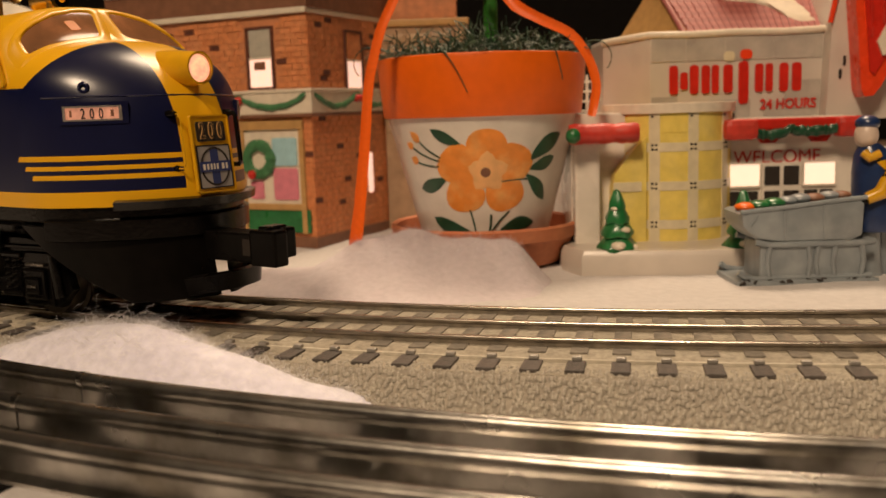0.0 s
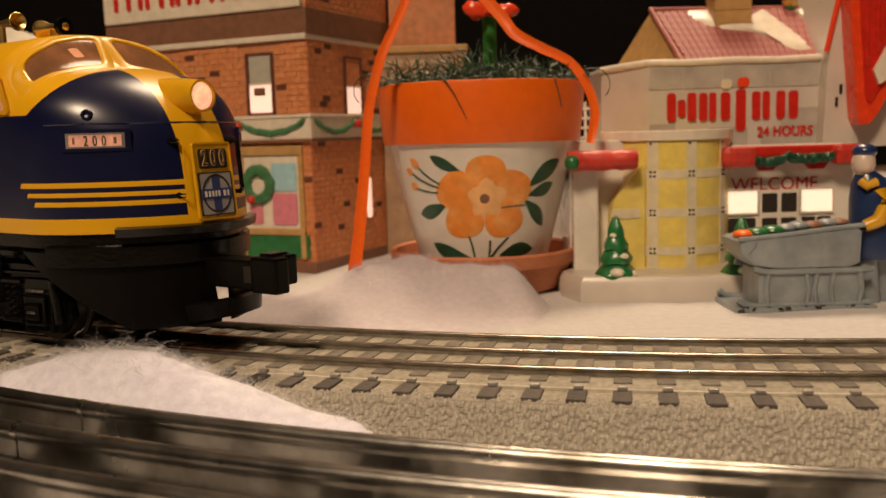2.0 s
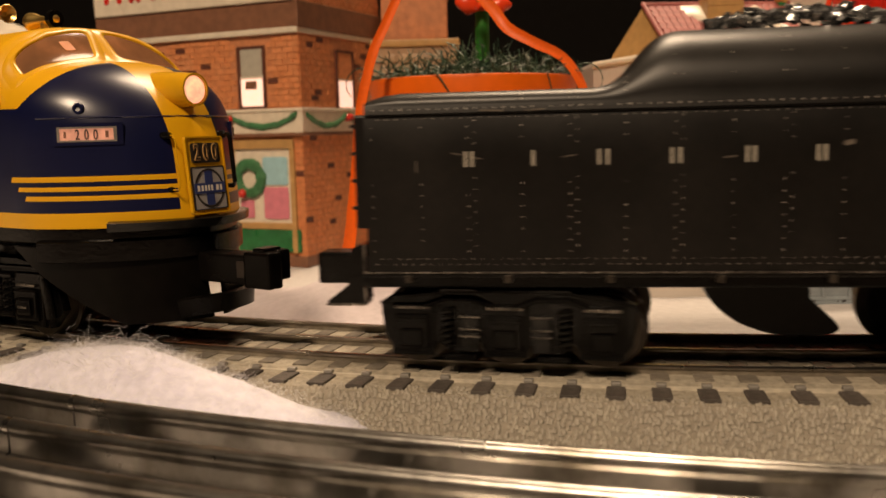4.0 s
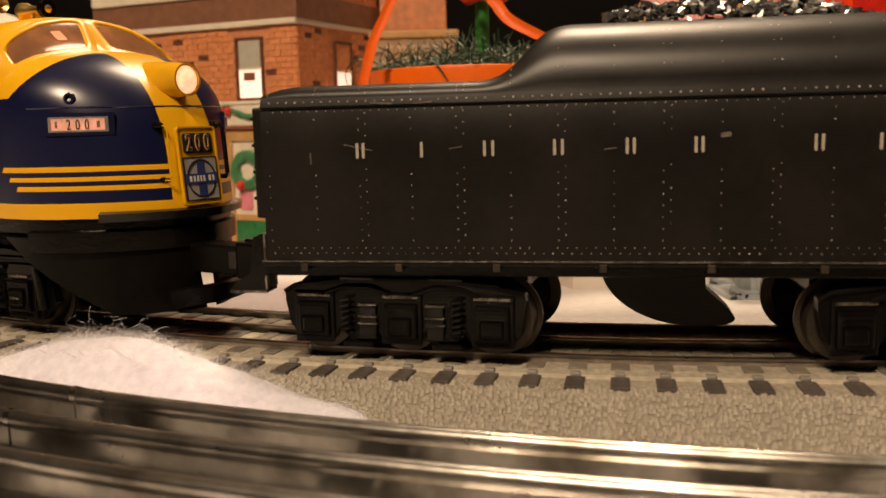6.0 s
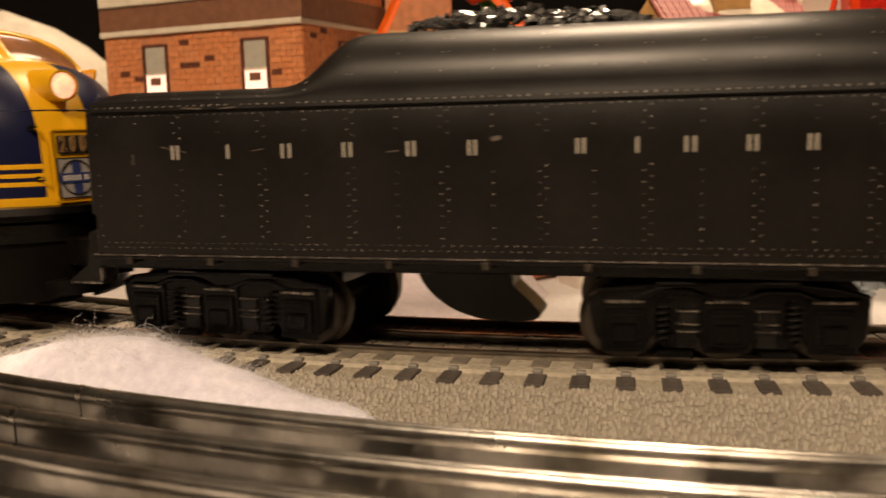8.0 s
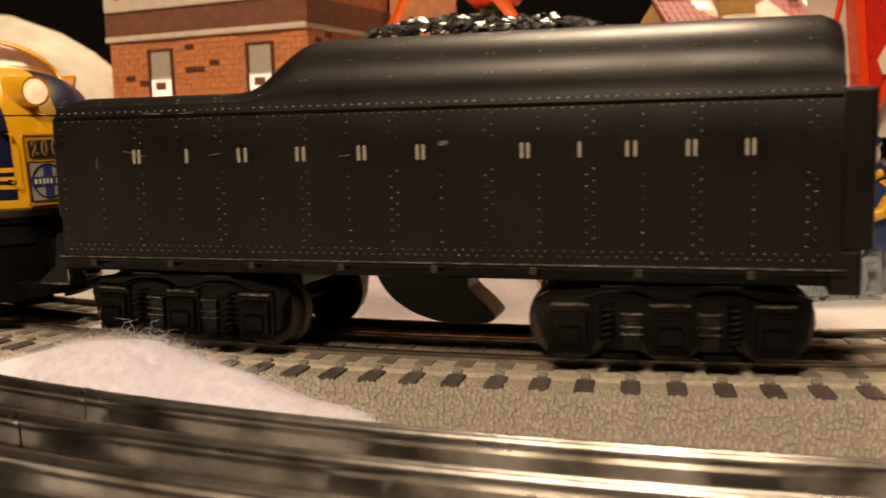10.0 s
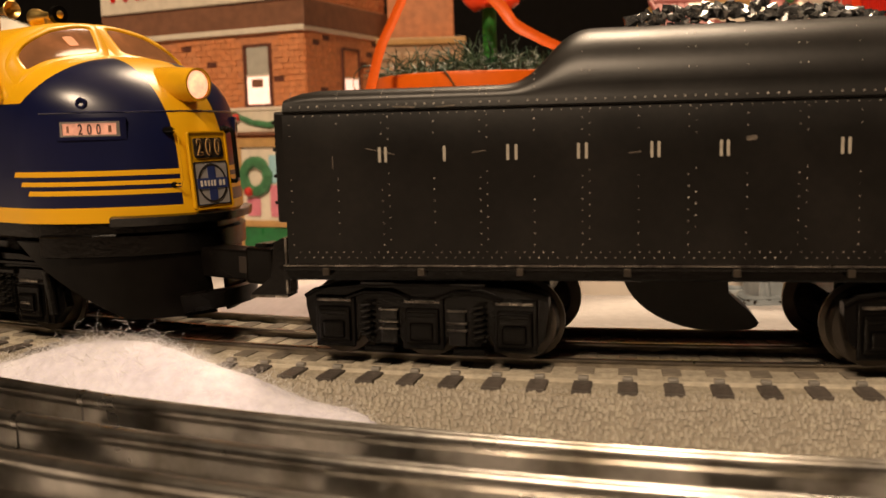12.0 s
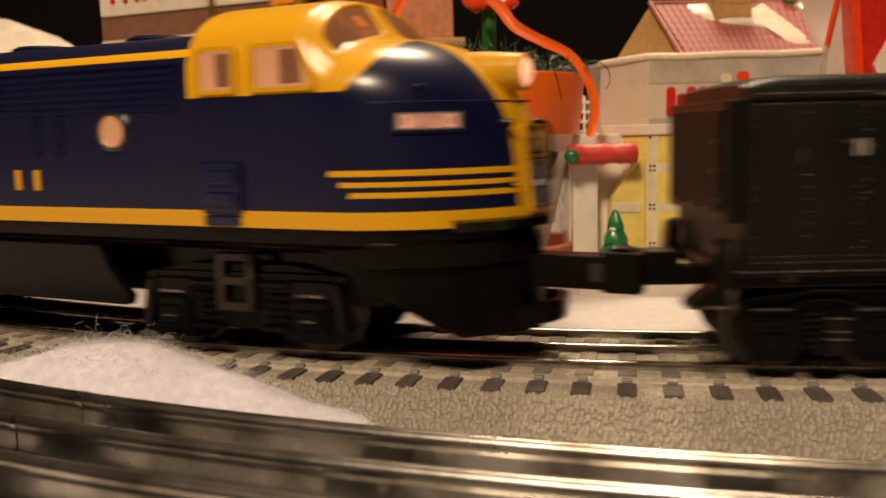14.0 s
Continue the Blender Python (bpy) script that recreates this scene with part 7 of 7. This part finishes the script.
def stone_tower():
    t = thing("ceramic_tower", None, "tan and stone glazed tower behind the flower pot", "ceramic house")
    local_box("stone_foot", t, M["stone"], -33, 14, 520, 560, 3, 117, 0.001, "mottled stone lower part")
    local_box("ledge", t, M["tan"], -34.5, 15.5, 518.5, 561, 116, 120, 0.0008)
    local_box("upper_wall", t, M["brick_wall"], -28, 9, 523, 556, 120, 150, 0.001, "orange-brown upper part")
    rnd = random.Random(9)
    for j in range(9):
        for i in range(7):
            x, z = -29.5 + 6.6 * i + (3.3 if j % 2 else 0), 60 + 6.2 * j
            if x > 11:
                continue
            bm = bmesh.new()
            box(bm, (x - 2.7) * MM, (x + 2.7) * MM, 519.0 * MM, 521 * MM, (z - 2.4) * MM, (z + 2.4) * MM, 0.0011, m=None)
            part("stone", bm, M["stone_piece"], t)
    return t


def lattice():
    t = thing("white_lattice", None, "white lattice fence panel behind the pot", "fence")
    for k in range(7):
        x = 62 + 4.0 * k
        local_box("slat", t, M["white_glaze"], x - 0.7, x + 0.7, 448, 449.4, 4, 84, 0.0003)
    for k in range(9):
        z = 44 + 4.6 * k
        local_box("rail", t, M["white_glaze"], 60, 88, 447.4, 448.6, z - 0.6, z + 0.6, 0.0003)


def snowy_rock():
    t = thing("snowy_rock", None, "white and grey ceramic rock hill behind the brick shop", "rock")
    bm = bmesh.new()
    rings = []
    for k in range(13):
        s = k / 12
        z = 0.002 + 0.152 * s
        rr = (1 - s ** 2.6) ** 0.6 if s < 1 else 0.08
        ring = []
        for i in range(40):
            a = 2 * math.pi * i / 40
            n = 1 + 0.16 * noise.noise((math.cos(a) * 1.6, math.sin(a) * 1.6, s * 3.0)) + 0.06 * noise.noise((math.cos(a) * 5, math.sin(a) * 5, s * 8))
            ring.append((-0.31 + 0.105 * rr * n * math.cos(a), 0.66 + 0.07 * rr * n * math.sin(a), z))
        rings.append(ring)
    loft(bm, rings)
    part("hill", bm, M["rock"], t, smooth=True)


M["stone"] = material("tan_stone_glaze", (0.34, 0.22, 0.13), 0.5, vary=0.2, grain=120, second=(0.20, 0.12, 0.07), second_scale=90)
M["stone_piece"] = material("tan_stone_pieces", (0.40, 0.27, 0.16), 0.45, vary=0.2, grain=150, per_object=0.25)
M["rock"] = material("snowy_rock_glaze", (0.62, 0.56, 0.46), 0.6, vary=0.1, grain=60, second=(0.26, 0.24, 0.21), second_scale=28, second_amount=0.9, bump=0.3, bump_scale=120)
M["store_glow"] = material("bright_store_pane", (0.9, 0.8, 0.7), 0.5, emit=(1.0, 0.66, 0.47), emit_strength=0.95)

brick_shop()
saucer()
flower_pot()
white_store()
small_tree(0.0690, 0.3640, 0.0232, "small green ceramic tree with cream snow patches on the base")
small_tree(0.1180, 0.3600, 0.022, "small green ceramic tree standing behind the sleigh")
sled()
figurine()
stone_tower()
lattice()
snowy_rock()
ribbon([(-9, 361, 128), (-16.7, 360.5, 111.8), (-21.9, 360, 101.2), (-25.4, 360, 89.5), (-27.8, 360, 78.7), (-30.1, 359, 56.7), (-32.8, 358, 34.5), (-35.3, 357, 17.6), (-36.2, 356, 8)], 5.4,
       "orange satin ribbon that hangs down beside the flower pot", 0.62)
ribbon([(14, 380, 131), (25.5, 378, 117.5), (31.0, 376, 110.0), (41.0, 374, 104.0), (52.3, 373, 98.0), (59.0, 372, 88.9), (62.3, 372, 78.7), (61.6, 372, 70.9), (60.2, 371, 65.2)], 3.4,
       "orange satin ribbon curling over the pot's rim", 1.5)


# ---------------------------------------------------------------- motion
def rail_pose(phi, turn=0.0):
    return Matrix.Translation(on_curve(phi, RT, RAIL_Z)) @ Matrix.Rotation(radians(phi + turn), 4, "Z")


LOCO_WAY = [(0.0, -27.70), (3.2, -27.70), (4.2, -27.70), (4.7, -27.77), (5.5, -27.77), (6.0, -27.93), (6.5, -27.96), (7.0, -28.01), (7.25, -28.35), (7.5, -29.06),
            (7.8, -30.24), (8.0, -31.9), (8.2, -33.0), (8.6, -34.1), (9.1, -34.75), (9.6, -34.4), (10.0, -33.1), (10.3, -31.75), (10.6, -30.47), (11.0, -29.46), (11.3, -28.5), (11.5, -27.99),
            (11.75, -27.86), (12.0, -27.85), (12.5, -27.85), (12.8, -27.75), (13.0, -27.37), (13.3, -26.25), (13.5, -24.97), (13.7, -23.3), (13.85, -21.75), (14.0, -20.06)]
TENDER_WAY = [(0.0, 32.0), (1.5, 22.0), (2.5, 8.9), (3.0, 2.38), (3.1, 1.12), (3.2, -0.10), (3.5, -3.75), (3.9, -7.9), (4.3, -9.9), (4.7, -10.6), (5.3, -10.637), (5.5, -10.637), (6.0, -10.832), (6.5, -10.864), (7.0, -10.931), (7.25, -11.35), (7.5, -12.149),
              (7.8, -13.95), (8.0, -15.166), (8.2, -16.261), (8.6, -17.6), (9.1, -18.2), (9.6, -17.75), (10.0, -16.3), (10.3, -15.15), (10.5, -14.37), (11.0, -12.364), (11.3, -11.2), (11.5, -10.677), (11.75, -10.53), (12.0, -10.518),
              (12.5, -10.518), (12.8, -10.4), (13.0, -9.966), (13.3, -8.79), (13.5, -7.268), (13.7, -5.421), (13.85, -3.85), (14.0, -1.825)]


def motions():
    walk(loco, [(t, rail_pose(p + 0.1, -6.8)) for t, p in LOCO_WAY])
    inset = Matrix.Translation((0, 0.0026, 0))
    walk(tender, [(t, rail_pose(p) @ inset) for t, p in TENDER_WAY])


motions()
